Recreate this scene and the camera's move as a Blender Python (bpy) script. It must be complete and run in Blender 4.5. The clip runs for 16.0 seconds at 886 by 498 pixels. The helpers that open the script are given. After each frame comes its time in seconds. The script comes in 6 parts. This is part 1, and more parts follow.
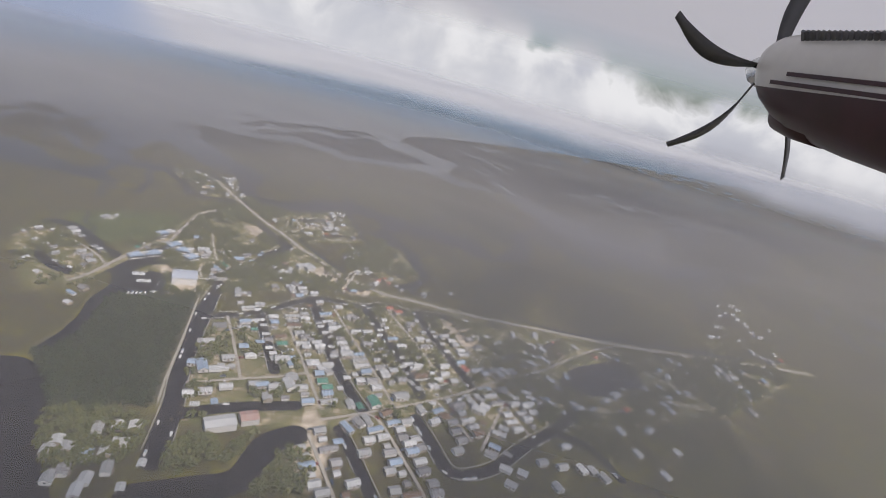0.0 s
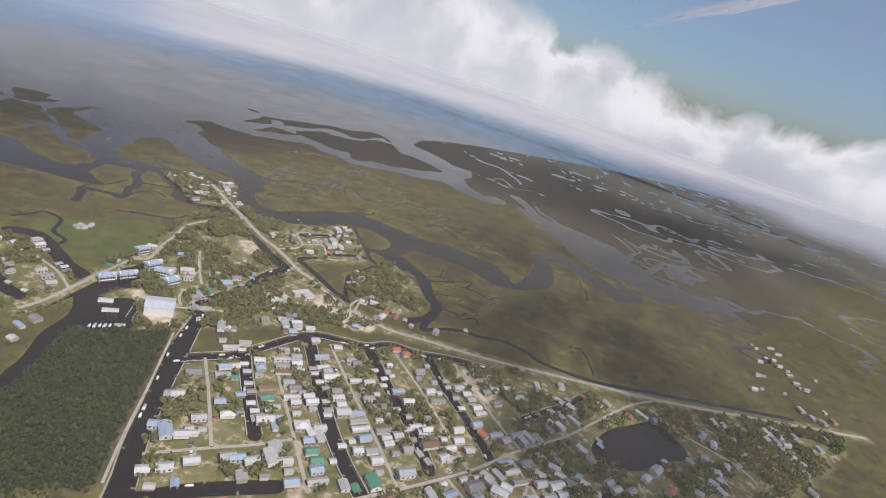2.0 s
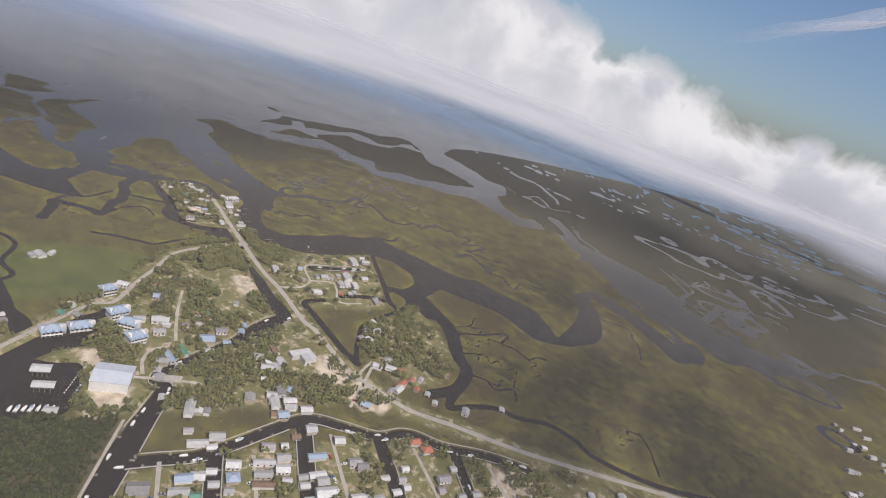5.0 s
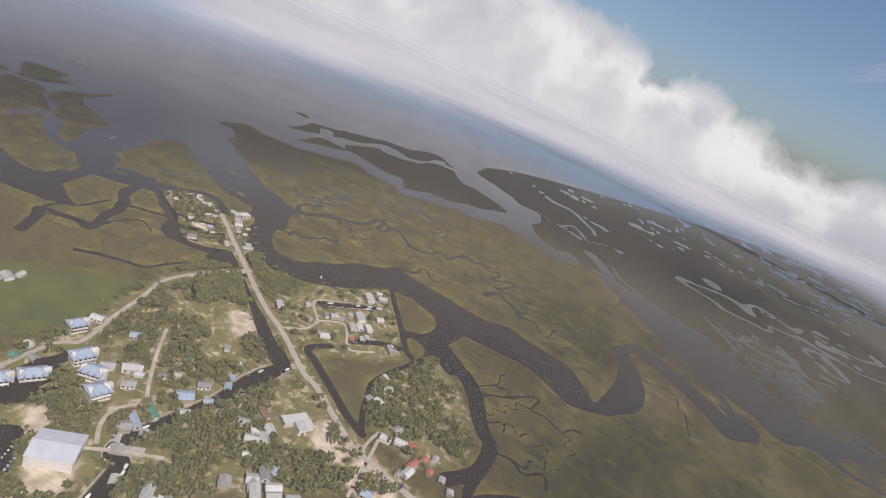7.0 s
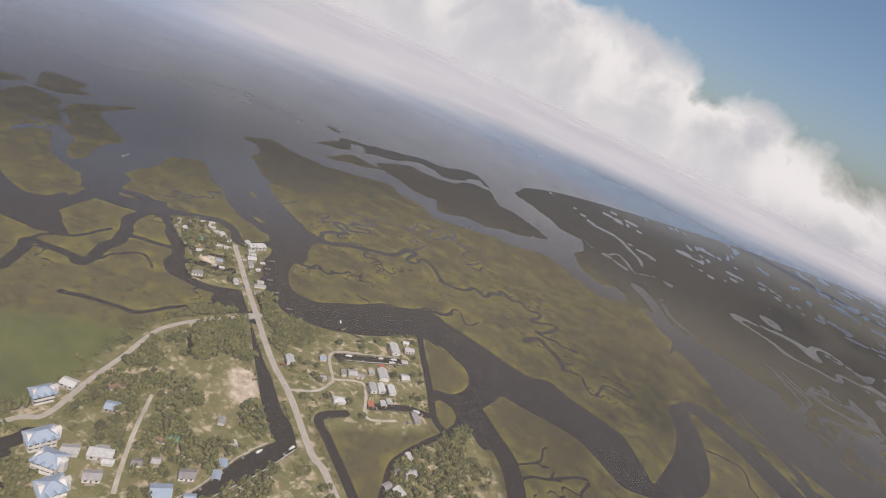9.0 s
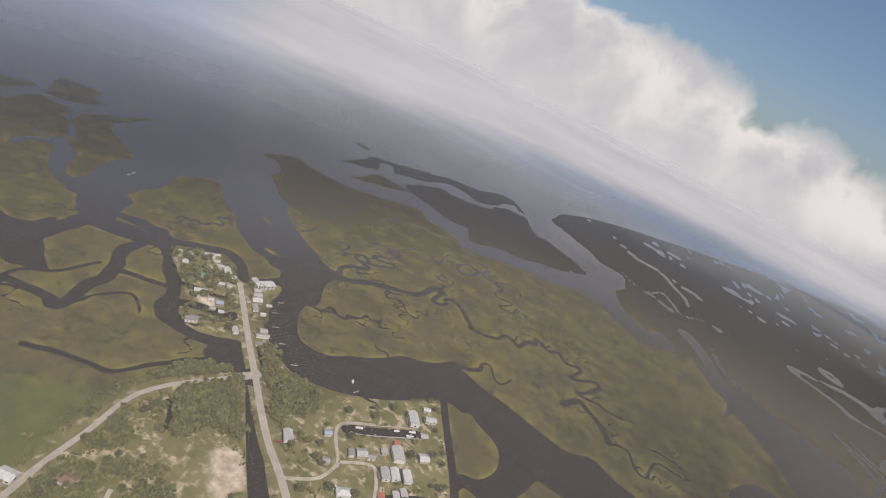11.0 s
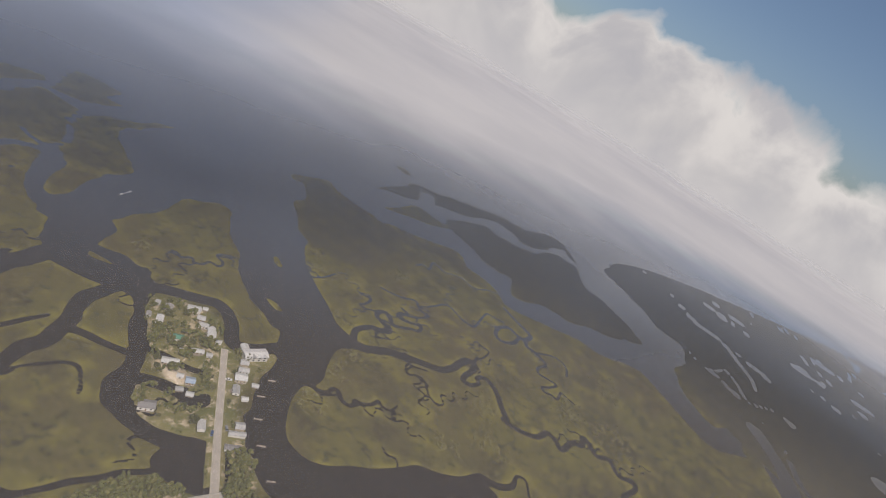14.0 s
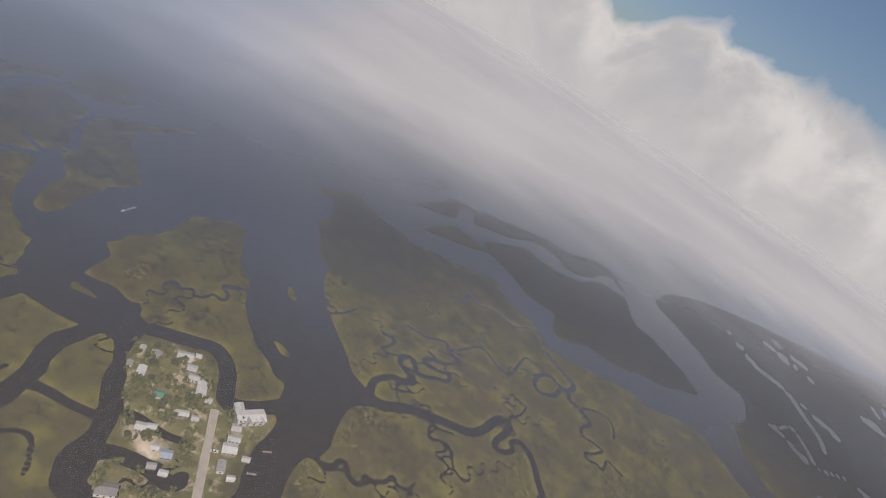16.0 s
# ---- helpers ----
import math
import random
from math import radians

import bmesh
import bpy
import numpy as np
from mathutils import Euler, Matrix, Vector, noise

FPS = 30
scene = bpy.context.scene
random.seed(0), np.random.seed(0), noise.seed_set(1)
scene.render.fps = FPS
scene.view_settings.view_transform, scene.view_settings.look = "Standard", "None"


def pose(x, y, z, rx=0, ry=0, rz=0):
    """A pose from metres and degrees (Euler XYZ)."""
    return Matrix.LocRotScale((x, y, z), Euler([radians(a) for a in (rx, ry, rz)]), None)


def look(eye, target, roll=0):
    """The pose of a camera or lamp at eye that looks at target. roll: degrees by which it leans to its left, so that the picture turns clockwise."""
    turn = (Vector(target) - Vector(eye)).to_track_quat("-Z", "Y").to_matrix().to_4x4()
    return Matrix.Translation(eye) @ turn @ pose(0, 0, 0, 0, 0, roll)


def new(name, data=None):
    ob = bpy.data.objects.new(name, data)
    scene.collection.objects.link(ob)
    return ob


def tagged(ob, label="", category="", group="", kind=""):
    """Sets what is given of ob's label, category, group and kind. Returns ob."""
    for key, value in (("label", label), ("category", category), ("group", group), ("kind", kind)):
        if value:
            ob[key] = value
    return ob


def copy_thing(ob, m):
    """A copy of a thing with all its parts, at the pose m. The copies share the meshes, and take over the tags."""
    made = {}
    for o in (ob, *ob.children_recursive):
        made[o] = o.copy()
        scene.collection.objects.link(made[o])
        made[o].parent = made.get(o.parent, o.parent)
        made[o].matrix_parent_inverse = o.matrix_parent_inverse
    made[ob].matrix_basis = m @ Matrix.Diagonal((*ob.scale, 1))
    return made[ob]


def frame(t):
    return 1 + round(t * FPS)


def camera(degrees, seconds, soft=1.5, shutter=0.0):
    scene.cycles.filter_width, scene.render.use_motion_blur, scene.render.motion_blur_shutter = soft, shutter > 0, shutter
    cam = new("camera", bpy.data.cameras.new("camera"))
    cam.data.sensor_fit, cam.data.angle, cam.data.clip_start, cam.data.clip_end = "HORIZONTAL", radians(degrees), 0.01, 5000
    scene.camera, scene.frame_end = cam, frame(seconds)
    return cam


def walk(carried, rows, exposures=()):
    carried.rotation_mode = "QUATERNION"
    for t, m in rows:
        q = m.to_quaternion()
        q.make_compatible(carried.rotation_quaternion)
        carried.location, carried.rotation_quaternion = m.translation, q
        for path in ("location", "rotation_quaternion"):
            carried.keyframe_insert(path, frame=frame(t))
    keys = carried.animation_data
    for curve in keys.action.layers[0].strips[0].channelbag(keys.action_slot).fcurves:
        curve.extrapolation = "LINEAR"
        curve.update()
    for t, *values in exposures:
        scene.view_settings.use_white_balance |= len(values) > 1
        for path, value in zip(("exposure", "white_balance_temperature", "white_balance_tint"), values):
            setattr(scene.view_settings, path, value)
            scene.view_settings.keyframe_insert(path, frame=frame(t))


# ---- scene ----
cam = camera(78.0, 16.0, 1.0)
PATH = [
    (0, (8.498, 10.827, 246.507), (8.593, 12.712, 245.846), 15.5),
    (0.5, (4.667, 30.283, 246.509), (4.741, 32.17, 245.849), 16.4),
    (1, (0.83, 49.704, 246.51), (0.904, 51.588, 245.842), 16.7),
    (1.5, (-3.022, 69.043, 246.513), (-2.952, 70.926, 245.842), 17.1),
    (2, (-6.902, 88.257, 246.515), (-6.828, 90.14, 245.846), 18.1),
    (2.5, (-10.819, 107.314, 246.518), (-10.735, 109.194, 245.842), 19.0),
    (3, (-14.778, 126.198, 246.519), (-14.718, 128.075, 245.833), 19.2),
    (3.5, (-18.782, 144.904, 246.518), (-18.75, 146.778, 245.821), 19.7),
    (4, (-22.845, 163.439, 246.513), (-22.824, 165.311, 245.808), 19.7),
    (4.2, (-24.501, 170.788, 246.509), (-24.471, 172.664, 245.815), 19.4),
    (6.3, (-42.236, 247.283, 246.348), (-42.295, 249.152, 245.638), 23.9),
    (6.5, (-44.014, 254.504, 246.343), (-44.08, 256.375, 245.638), 23.8),
    (7, (-48.692, 272.392, 246.332), (-48.778, 274.265, 245.636), 24.4),
    (7.5, (-53.628, 290.101, 246.323), (-53.727, 291.975, 245.632), 25.2),
    (8, (-58.835, 307.614, 246.315), (-58.976, 309.482, 245.615), 24.4),
    (8.5, (-64.326, 324.912, 246.309), (-64.509, 326.772, 245.597), 24.6),
    (9, (-70.123, 341.987, 246.307), (-70.324, 343.845, 245.595), 25.1),
    (9.2, (-72.569, 348.731, 246.307), (-72.786, 350.584, 245.588), 25.4),
    (11.5, (-102.164, 425.282, 246.324), (-102.484, 427.121, 245.607), 27.1),
    (12, (-108.926, 441.667, 246.327), (-109.265, 443.502, 245.607), 27.7),
    (12.5, (-116.0, 457.814, 246.329), (-116.358, 459.645, 245.608), 28.5),
    (13, (-123.352, 473.74, 246.33), (-123.738, 475.564, 245.605), 29.5),
    (13.5, (-130.94, 489.453, 246.328), (-131.356, 491.266, 245.594), 30.3),
    (14, (-138.721, 504.973, 246.326), (-139.158, 506.779, 245.585), 31.3),
    (14.5, (-146.649, 520.342, 246.322), (-147.115, 522.136, 245.573), 31.8),
    (15, (-154.677, 535.598, 246.319), (-155.179, 537.374, 245.548), 31.6),
    (15.5, (-162.765, 550.793, 246.317), (-163.291, 552.553, 245.526), 32.4),
    (16, (-170.878, 565.965, 246.316), (-171.418, 567.713, 245.508), 33.2),
]
walk(cam, [(t, look(eye, target, roll)) for t, eye, target, roll in PATH],
     ((0.0, 0.1, 6200, 12), (2.0, 0.14, 6150, 13), (9.0, 0.1, 6500, 14), (12.5, -0.07, 6600, 13), (16.0, -0.2, 6650, 13)))

# ---- light ----
SUN_ELEVATION, SUN_AZIMUTH = 52.0, 140.0        # azimuth clockwise from +y
world = bpy.data.worlds.new("sky")
scene.world = world
world.use_nodes = True
wn = world.node_tree
wn.nodes.clear()
sky = wn.nodes.new("ShaderNodeTexSky")
sky.sky_type, sky.sun_disc = "NISHITA", False
sky.sun_elevation, sky.sun_rotation = radians(SUN_ELEVATION), radians(SUN_AZIMUTH)
sky.air_density, sky.dust_density, sky.ozone_density = 1.0, 1.6, 3.0
back = wn.nodes.new("ShaderNodeBackground")
back.inputs["Strength"].default_value = 0.09
out = wn.nodes.new("ShaderNodeOutputWorld")
wn.links.new(sky.outputs[0], back.inputs[0])
wn.links.new(back.outputs[0], out.inputs[0])
sun_data = bpy.data.lights.new("sun", "SUN")
sun_data.energy, sun_data.angle, sun_data.color = 4.4, radians(0.6), (1.0, 0.91, 0.82)
sun = new("sun", sun_data)
az, el = radians(SUN_AZIMUTH), radians(SUN_ELEVATION)
sun.matrix_world = look((0, 0, 900), (-math.sin(az) * math.cos(el) * 100, -math.cos(az) * math.cos(el) * 100, 900 - math.sin(el) * 100))


# ---- materials ----
def material(name, rough=0.8, metal=0.0):
    m = bpy.data.materials.new(name)
    m.use_nodes = True
    nt = m.node_tree
    b = nt.nodes["Principled BSDF"]
    b.inputs["Roughness"].default_value = rough
    b.inputs["Metallic"].default_value = metal
    return m, nt, b


def node(nt, kind, **values):
    n = nt.nodes.new(kind)
    for key, v in values.items():
        n.inputs[key].default_value = v
    return n


def ramp(nt, source, stops):
    r = nt.nodes.new("ShaderNodeValToRGB")
    e = r.color_ramp.elements
    while len(e) < len(stops):
        e.new(0.5)
    for el_, (at, c) in zip(e, stops):
        el_.position, el_.color = at, (*c, 1) if len(c) == 3 else c
    nt.links.new(source, r.inputs[0])
    return r.outputs[0]


def mix(nt, fac, a, b, mode="MIX"):
    n = nt.nodes.new("ShaderNodeMix")
    n.data_type, n.blend_type = "RGBA", mode
    for sock, v in ((n.inputs[0], fac), (n.inputs[6], a), (n.inputs[7], b)):
        if isinstance(v, (int, float)):
            sock.default_value = v
        elif isinstance(v, tuple):
            sock.default_value = (*v, 1)
        else:
            nt.links.new(v, sock)
    return n.outputs[2]


def coords(nt, kind="Object"):
    return nt.nodes.new("ShaderNodeTexCoord").outputs[kind]


def noise_tex(nt, scale, detail=4, rough=0.55, where=None):
    n = node(nt, "ShaderNodeTexNoise", Scale=scale, Detail=detail, Roughness=rough)
    nt.links.new(where if where else coords(nt), n.inputs["Vector"])
    return n.outputs[0]


def bump(nt, b, height, strength, distance):
    n = node(nt, "ShaderNodeBump", Strength=strength, Distance=distance)
    nt.links.new(height, n.inputs["Height"])
    nt.links.new(n.outputs[0], b.inputs["Normal"])


def simple(name, colour, colour2=None, scale=0.6, rough=0.8, metal=0.0, vary=0.0, relief=0.0):
    """A surface in two blended tones, with a drift from piece to piece."""
    m, nt, b = material(name, rough, metal)
    c2 = colour2 if colour2 else tuple(v * 0.75 for v in colour)
    f = noise_tex(nt, scale, 5, 0.6)
    c = mix(nt, ramp(nt, f, [(0.35, (0, 0, 0)), (0.65, (1, 1, 1))]), colour, c2)
    if vary:
        info = nt.nodes.new("ShaderNodeObjectInfo")
        v = ramp(nt, info.outputs["Random"], [(0.0, (1 - vary,) * 3), (1.0, (1, 1, 1))])
        c = mix(nt, 1.0, c, v, "MULTIPLY")
    nt.links.new(c, b.inputs["Base Color"])
    if relief:
        bump(nt, b, noise_tex(nt, scale * 4, 3), 0.5, relief)
    return m


def ground_material():
    m, nt, b = material("land", 0.95)
    at = nt.nodes.new("ShaderNodeAttribute")
    at.attribute_name = "cover"
    sep = nt.nodes.new("ShaderNodeSeparateColor")
    nt.links.new(at.outputs["Color"], sep.inputs[0])
    big = noise_tex(nt, 0.0075, 5, 0.62)
    patch = noise_tex(nt, 0.02, 6, 0.68)
    mid = noise_tex(nt, 0.05, 6, 0.65)
    fine = noise_tex(nt, 0.45, 5, 0.7)
    lot = noise_tex(nt, 0.13, 6, 0.7)
    # marsh: brown needlerush, yellow-green cordgrass, dark wet ground, pale wrack
    marsh = mix(nt, ramp(nt, big, [(0.40, (0, 0, 0)), (0.60, (1, 1, 1))]), (0.062, 0.049, 0.017), (0.082, 0.077, 0.014))
    marsh = mix(nt, ramp(nt, patch, [(0.38, (0.9,) * 3), (0.54, (0, 0, 0))]), marsh, (0.038, 0.032, 0.012))
    marsh = mix(nt, ramp(nt, mid, [(0.50, (0, 0, 0)), (0.66, (0.9,) * 3)]), marsh, (0.122, 0.112, 0.016))
    marsh = mix(nt, ramp(nt, fine, [(0.45, (0, 0, 0)), (0.76, (0.75,) * 3)]), marsh, (0.112, 0.096, 0.036))
    # runnels too narrow to float a boat
    run = noise_tex(nt, 0.028, 4, 0.5)
    line = ramp(nt, run, [(0.484, (0, 0, 0)), (0.497, (0.8,) * 3), (0.503, (0.8,) * 3), (0.516, (0, 0, 0))])
    line = mix(nt, ramp(nt, big, [(0.45, (0, 0, 0)), (0.55, (1, 1, 1))]), (0, 0, 0), line)
    marsh = mix(nt, line, marsh, (0.022, 0.020, 0.014))
    # dark bushes and pale wrack
    bush = noise_tex(nt, 0.17, 4, 0.6)
    marsh = mix(nt, ramp(nt, bush, [(0.58, (0, 0, 0)), (0.66, (0.75,) * 3)]), marsh, (0.024, 0.026, 0.008))
    marsh = mix(nt, ramp(nt, bush, [(0.30, (0.7,) * 3), (0.37, (0, 0, 0))]), marsh, (0.150, 0.135, 0.055))
    edge = mix(nt, ramp(nt, mid, [(0.42, (0, 0, 0)), (0.60, (1, 1, 1))]), (0, 0, 0), sep.outputs["Blue"])
    marsh = mix(nt, edge, marsh, (0.185, 0.165, 0.028))
    lawn = mix(nt, ramp(nt, mid, [(0.40, (0, 0, 0)), (0.62, (1, 1, 1))]), (0.104, 0.108, 0.030), (0.190, 0.166, 0.070))
    lawn = mix(nt, ramp(nt, lot, [(0.52, (0, 0, 0)), (0.64, (0.9,) * 3)]), lawn, (0.50, 0.41, 0.29))
    lawn = mix(nt, ramp(nt, fine, [(0.45, (0, 0, 0)), (0.85, (0.6,) * 3)]), lawn, (0.09, 0.09, 0.025))
    turf = nt.nodes.new("ShaderNodeAttribute")
    turf.attribute_name = "meadow"
    green = mix(nt, ramp(nt, mid, [(0.38, (0, 0, 0)), (0.62, (1, 1, 1))]), (0.058, 0.074, 0.016), (0.098, 0.110, 0.024))
    green = mix(nt, ramp(nt, fine, [(0.45, (0, 0, 0)), (0.8, (0.5,) * 3)]), green, (0.044, 0.056, 0.012))
    marsh = mix(nt, turf.outputs["Fac"], marsh, green)
    c = mix(nt, sep.outputs["Red"], marsh, lawn)
    sand = mix(nt, ramp(nt, lot, [(0.38, (0, 0, 0)), (0.60, (1, 1, 1))]), (0.32, 0.26, 0.18), (0.60, 0.51, 0.39))
    c = mix(nt, at.outputs["Alpha"], c, sand)
    # tone of the tidal mud, also used for shade painted on the ground
    mud_shade = mix(nt, ramp(nt, mid, [(0.35, (0, 0, 0)), (0.7, (1, 1, 1))]), (0.040, 0.038, 0.026), (0.066, 0.058, 0.030))
    c = mix(nt, sep.outputs["Green"], c, mud_shade)
    nt.links.new(c, b.inputs["Base Color"])
    bump(nt, b, fine, 0.6, 0.5)
    return m


def water_material():
    m, nt, b = material("brackish_water", 0.12)
    f = noise_tex(nt, 0.004, 4, 0.6)
    c = mix(nt, f, (0.013, 0.011, 0.012), (0.020, 0.017, 0.018))
    # tannin thins out to sea; sky reflection is painted into the bluer sea colour
    sep = nt.nodes.new("ShaderNodeSeparateXYZ")
    nt.links.new(coords(nt), sep.inputs[0])
    out_at_sea = nt.nodes.new("ShaderNodeMath")
    out_at_sea.operation = "MULTIPLY_ADD"
    nt.links.new(sep.outputs["X"], out_at_sea.inputs[0])
    out_at_sea.inputs[1].default_value = -1.0
    nt.links.new(sep.outputs["Y"], out_at_sea.inputs[2])
    reach = nt.nodes.new("ShaderNodeMapRange")
    reach.interpolation_type = "SMOOTHSTEP"
    nt.links.new(out_at_sea.outputs[0], reach.inputs["Value"])
    reach.inputs["From Min"].default_value, reach.inputs["From Max"].default_value = 1020.0, 1400.0
    sky_on_sea = mix(nt, noise_tex(nt, 0.0022, 4, 0.6), (0.052, 0.074, 0.118), (0.070, 0.092, 0.135))
    c = mix(nt, reach.outputs[0], c, sky_on_sea)
    nt.links.new(c, b.inputs["Base Color"])
    b.inputs["IOR"].default_value = 1.33
    r = noise_tex(nt, 0.012, 4, 0.6)
    rr = ramp(nt, r, [(0.35, (0.10,) * 3), (0.65, (0.24,) * 3)])
    nt.links.new(rr, b.inputs["Roughness"])
    return m


LAND = ground_material()
WATER = water_material()
ASPHALT = simple("worn_asphalt", (0.40, 0.36, 0.31), (0.32, 0.29, 0.25), 0.2, 0.9)
SHELL = simple("crushed_shell", (0.46, 0.42, 0.35), (0.30, 0.27, 0.21), 0.15, 0.95)
ROOF_WHITE = simple("white_metal_roof", (0.62, 0.62, 0.60), (0.46, 0.46, 0.45), 0.5, 0.45, 0.0, 0.45)
ROOF_GREY = simple("grey_shingle_roof", (0.36, 0.35, 0.34), (0.26, 0.25, 0.25), 0.7, 0.85, 0.0, 0.4)
ROOF_BLUE = simple("pale_blue_metal_roof", (0.24, 0.32, 0.42), (0.31, 0.37, 0.44), 0.5, 0.6)
ROOF_RED = simple("orange_red_roof", (0.42, 0.13, 0.07), (0.34, 0.12, 0.08), 0.5, 0.7)
ROOF_GREEN = simple("green_metal_roof", (0.06, 0.20, 0.13), (0.09, 0.24, 0.18), 0.5, 0.5)
ROOF_BROWN = simple("brown_shingle_roof", (0.24, 0.15, 0.09), (0.18, 0.12, 0.08), 0.7, 0.9, 0.0, 0.3)
WALL_WHITE = simple("white_siding", (0.74, 0.72, 0.68), (0.62, 0.60, 0.56), 0.5, 0.7, 0.0, 0.3)
WALL_TAN = simple("tan_siding", (0.48, 0.41, 0.31), (0.40, 0.34, 0.26), 0.5, 0.8, 0.0, 0.3)
GLASS = simple("dark_window_glass", (0.03, 0.035, 0.04), None, 1.0, 0.08)
TIMBER = simple("weathered_grey_timber", (0.32, 0.28, 0.23), (0.22, 0.19, 0.16), 1.2, 0.9, 0.0, 0.3)
CONCRETE = simple("seawall_concrete", (0.42, 0.40, 0.36), (0.30, 0.29, 0.26), 0.6, 0.9)
LEAF = simple("oak_foliage", (0.115, 0.118, 0.038), (0.065, 0.072, 0.022), 0.35, 0.9, 0.0, 0.45)
LEAF_PALM = simple("palm_foliage", (0.13, 0.125, 0.04), (0.08, 0.08, 0.025), 0.5, 0.8, 0.0, 0.4)
BARK = simple("grey_bark", (0.16, 0.13, 0.10), (0.10, 0.08, 0.06), 1.5, 0.95)
HULL = simple("white_boat_hull", (0.78, 0.78, 0.76), (0.66, 0.66, 0.64), 0.8, 0.3)


# ---- plan, in metres ----
WATERWAYS = {}
WATERWAYS["south_branch"] = [(-36,704,12.0), (-16,687,9.0), (-1,672,8.5), (8,653,7.5), (13,634,7.0), (19,618,6.5), (26,605,6.0), (20,576,5.5), (1,556,5.5)]
WATERWAYS["road_channel"] = [(23,584,5), (16,549,3.0), (31,558,3.0), (53,569,3.0), (74,568,3.0), (97,574,3.0), (120,567,3.0), (137,554,3.0), (187,549,3.0), (249,561,3.0), (314,575,3.0), (419,597,3.0)]
WATERWAYS["marsh_edge_creek"] = [(32,603,2.2), (43,603,2.2), (53,595,2.2), (68,604,2.2), (71,590,2.2)]
WATERWAYS["bridge_canal"] = [(-210,670,3.9), (-174,627,4.7), (-151,602,5.9), (-136,591,8.0)]
WATERWAYS["village_canal"] = [(-130,585,5.1), (-139,559,7.0), (-147,531,3.9), (-156,507,3.8), (-164,486,3.7), (-167,468,4.0), (-158,463,4.5), (-152,432,6.1), (-147,407,7.0), (-137,368,5.7), (-126,327,5.8), (-115,296,6.3), (-103,250,7)]
WATERWAYS["cross_canal"] = [(-145,404,4.2), (-131,414,4.2), (-115,425,4.2), (-104,439,4.2), (-89,461,4.2), (-73,482,4.2), (-50,487,4.2), (-26,490,4.2), (-8,503,4.2), (17,503,4.2), (48,510,4.2), (79,512,4.2)]
WATERWAYS["finger_canal_a"] = [(-108,431,4.0), (-96,406,4.0), (-80,375,4.0), (-70,356,4.0)]
WATERWAYS["finger_canal_b"] = [(-73,476,4.6), (-52,429,4.6), (-33,388,4.6), (-15,357,4.6), (3,332,4.6)]
WATERWAYS["finger_canal_c"] = [(-25,488,4.0), (-9,459,4.0), (9,427,4.0), (27,397,4.0), (40,369,4.0)]
WATERWAYS["finger_canal_d"] = [(25,505,3.8), (40,470,3.8), (58,440,3.8), (74,411,3.8), (80,398,3.8)]
WATERWAYS["finger_canal_e"] = [(108,452,3.2), (127,470,3.2), (150,491,3.2), (169,513,3.2)]
WATERWAYS["finger_canal_f"] = [(-11,311,4), (3,289,4), (18,263,4), (30,243,4)]
WATERWAYS["finger_canal_g"] = [(39,341,5), (51,319,5), (67,295,5), (94,307,5), (121,340,5), (150,370,5), (166,394,5)]
WATERWAYS["finger_canal_h"] = [(148,363,4), (172,358,4), (191,329,4)]
WATERWAYS["west_canal"] = [(-212,326,7.1), (-211,347,6.6), (-218,381,6.3), (-223,411,6.6), (-230,428,5), (-240,446,5), (-235,458,5), (-227,492,5)]
WATERWAYS["north_west_canal"] = [(-249,421,4), (-244,453,4), (-233,480,4), (-230,497,4)]
WATERWAYS["estate_river"] = [(-344,505,6), (-323,509,6), (-289,488,6), (-276,478,6), (-260,472,6), (-244,458,6)]
WATERWAYS["estate_creek"] = [(-361,528,3), (-355,542,3), (-350,553,3), (-331,547,3), (-320,523,3), (-303,514,3), (-305,501,3), (-324,508,3)]
WATERWAYS["basin_canal"] = [(-112,287,5.0), (-85,306,5.0), (-45,324,5.0)]
WATERWAYS["lagoon"] = [(-100,225,9), (-78,237,9), (-55,251,9), (-50,281,9), (-37,296,9)]
WATERWAYS["village_ring"] = [(-269,788,5.0), (-276,772,5.0), (-284,763,5.0), (-289,762,5.0), (-294,766,5.0), (-301,773,5.0), (-307,777,5.0), (-314,780,5.0), (-323,780,5.0), (-330,774,5.0), (-338,767,5.0), (-346,760,5.0), (-353,752,5.0), (-351,745,5.0)]
WATERWAYS["west_creek_c"] = [(-310,601,3.2), (-298,608,3.2), (-281,613,3.2), (-266,618,3.2), (-262,630,3.2), (-251,651,3.2), (-240,671,3.2), (-241,678,3.2)]
WATERWAYS["west_reach"] = [(-428,755,20.0), (-405,729,13.2), (-386,729,11.1), (-367,740,10.3), (-353,744,8.3), (-339,734,3.1), (-320,716,5.4), (-305,701,5.2), (-295,685,7.9), (-287,680,7.1), (-275,676,4.9), (-258,680,4.8), (-244,687,7.0), (-229,687,11.7), (-241,677,11.7), (-230,682,14.8)]
WATERWAYS["west_mouth"] = [(-407,722,7), (-403,701,7), (-402,688,7), (-402,672,7)]
WATERWAYS["west_arm"] = [(-361,735,5), (-359,710,5), (-348,694,5), (-338,678,5), (-337,663,4.5), (-328,635,4), (-338,635,4), (-354,633,4), (-369,629,4), (-362,617,4), (-352,595,4)]
WATERWAYS["west_under"] = [(-342,690,2.4), (-328,694,2.4), (-314,702,2.4)]
WATERWAYS["west_creek_b"] = [(-326,647,1.9), (-326,659,1.9), (-324,672,1.9), (-318,679,1.9), (-310,677,1.9), (-301,669,1.9)]
WATERWAYS["west_creek_f"] = [(-369,629,3), (-370,646,3), (-359,660,3), (-355,685,3)]
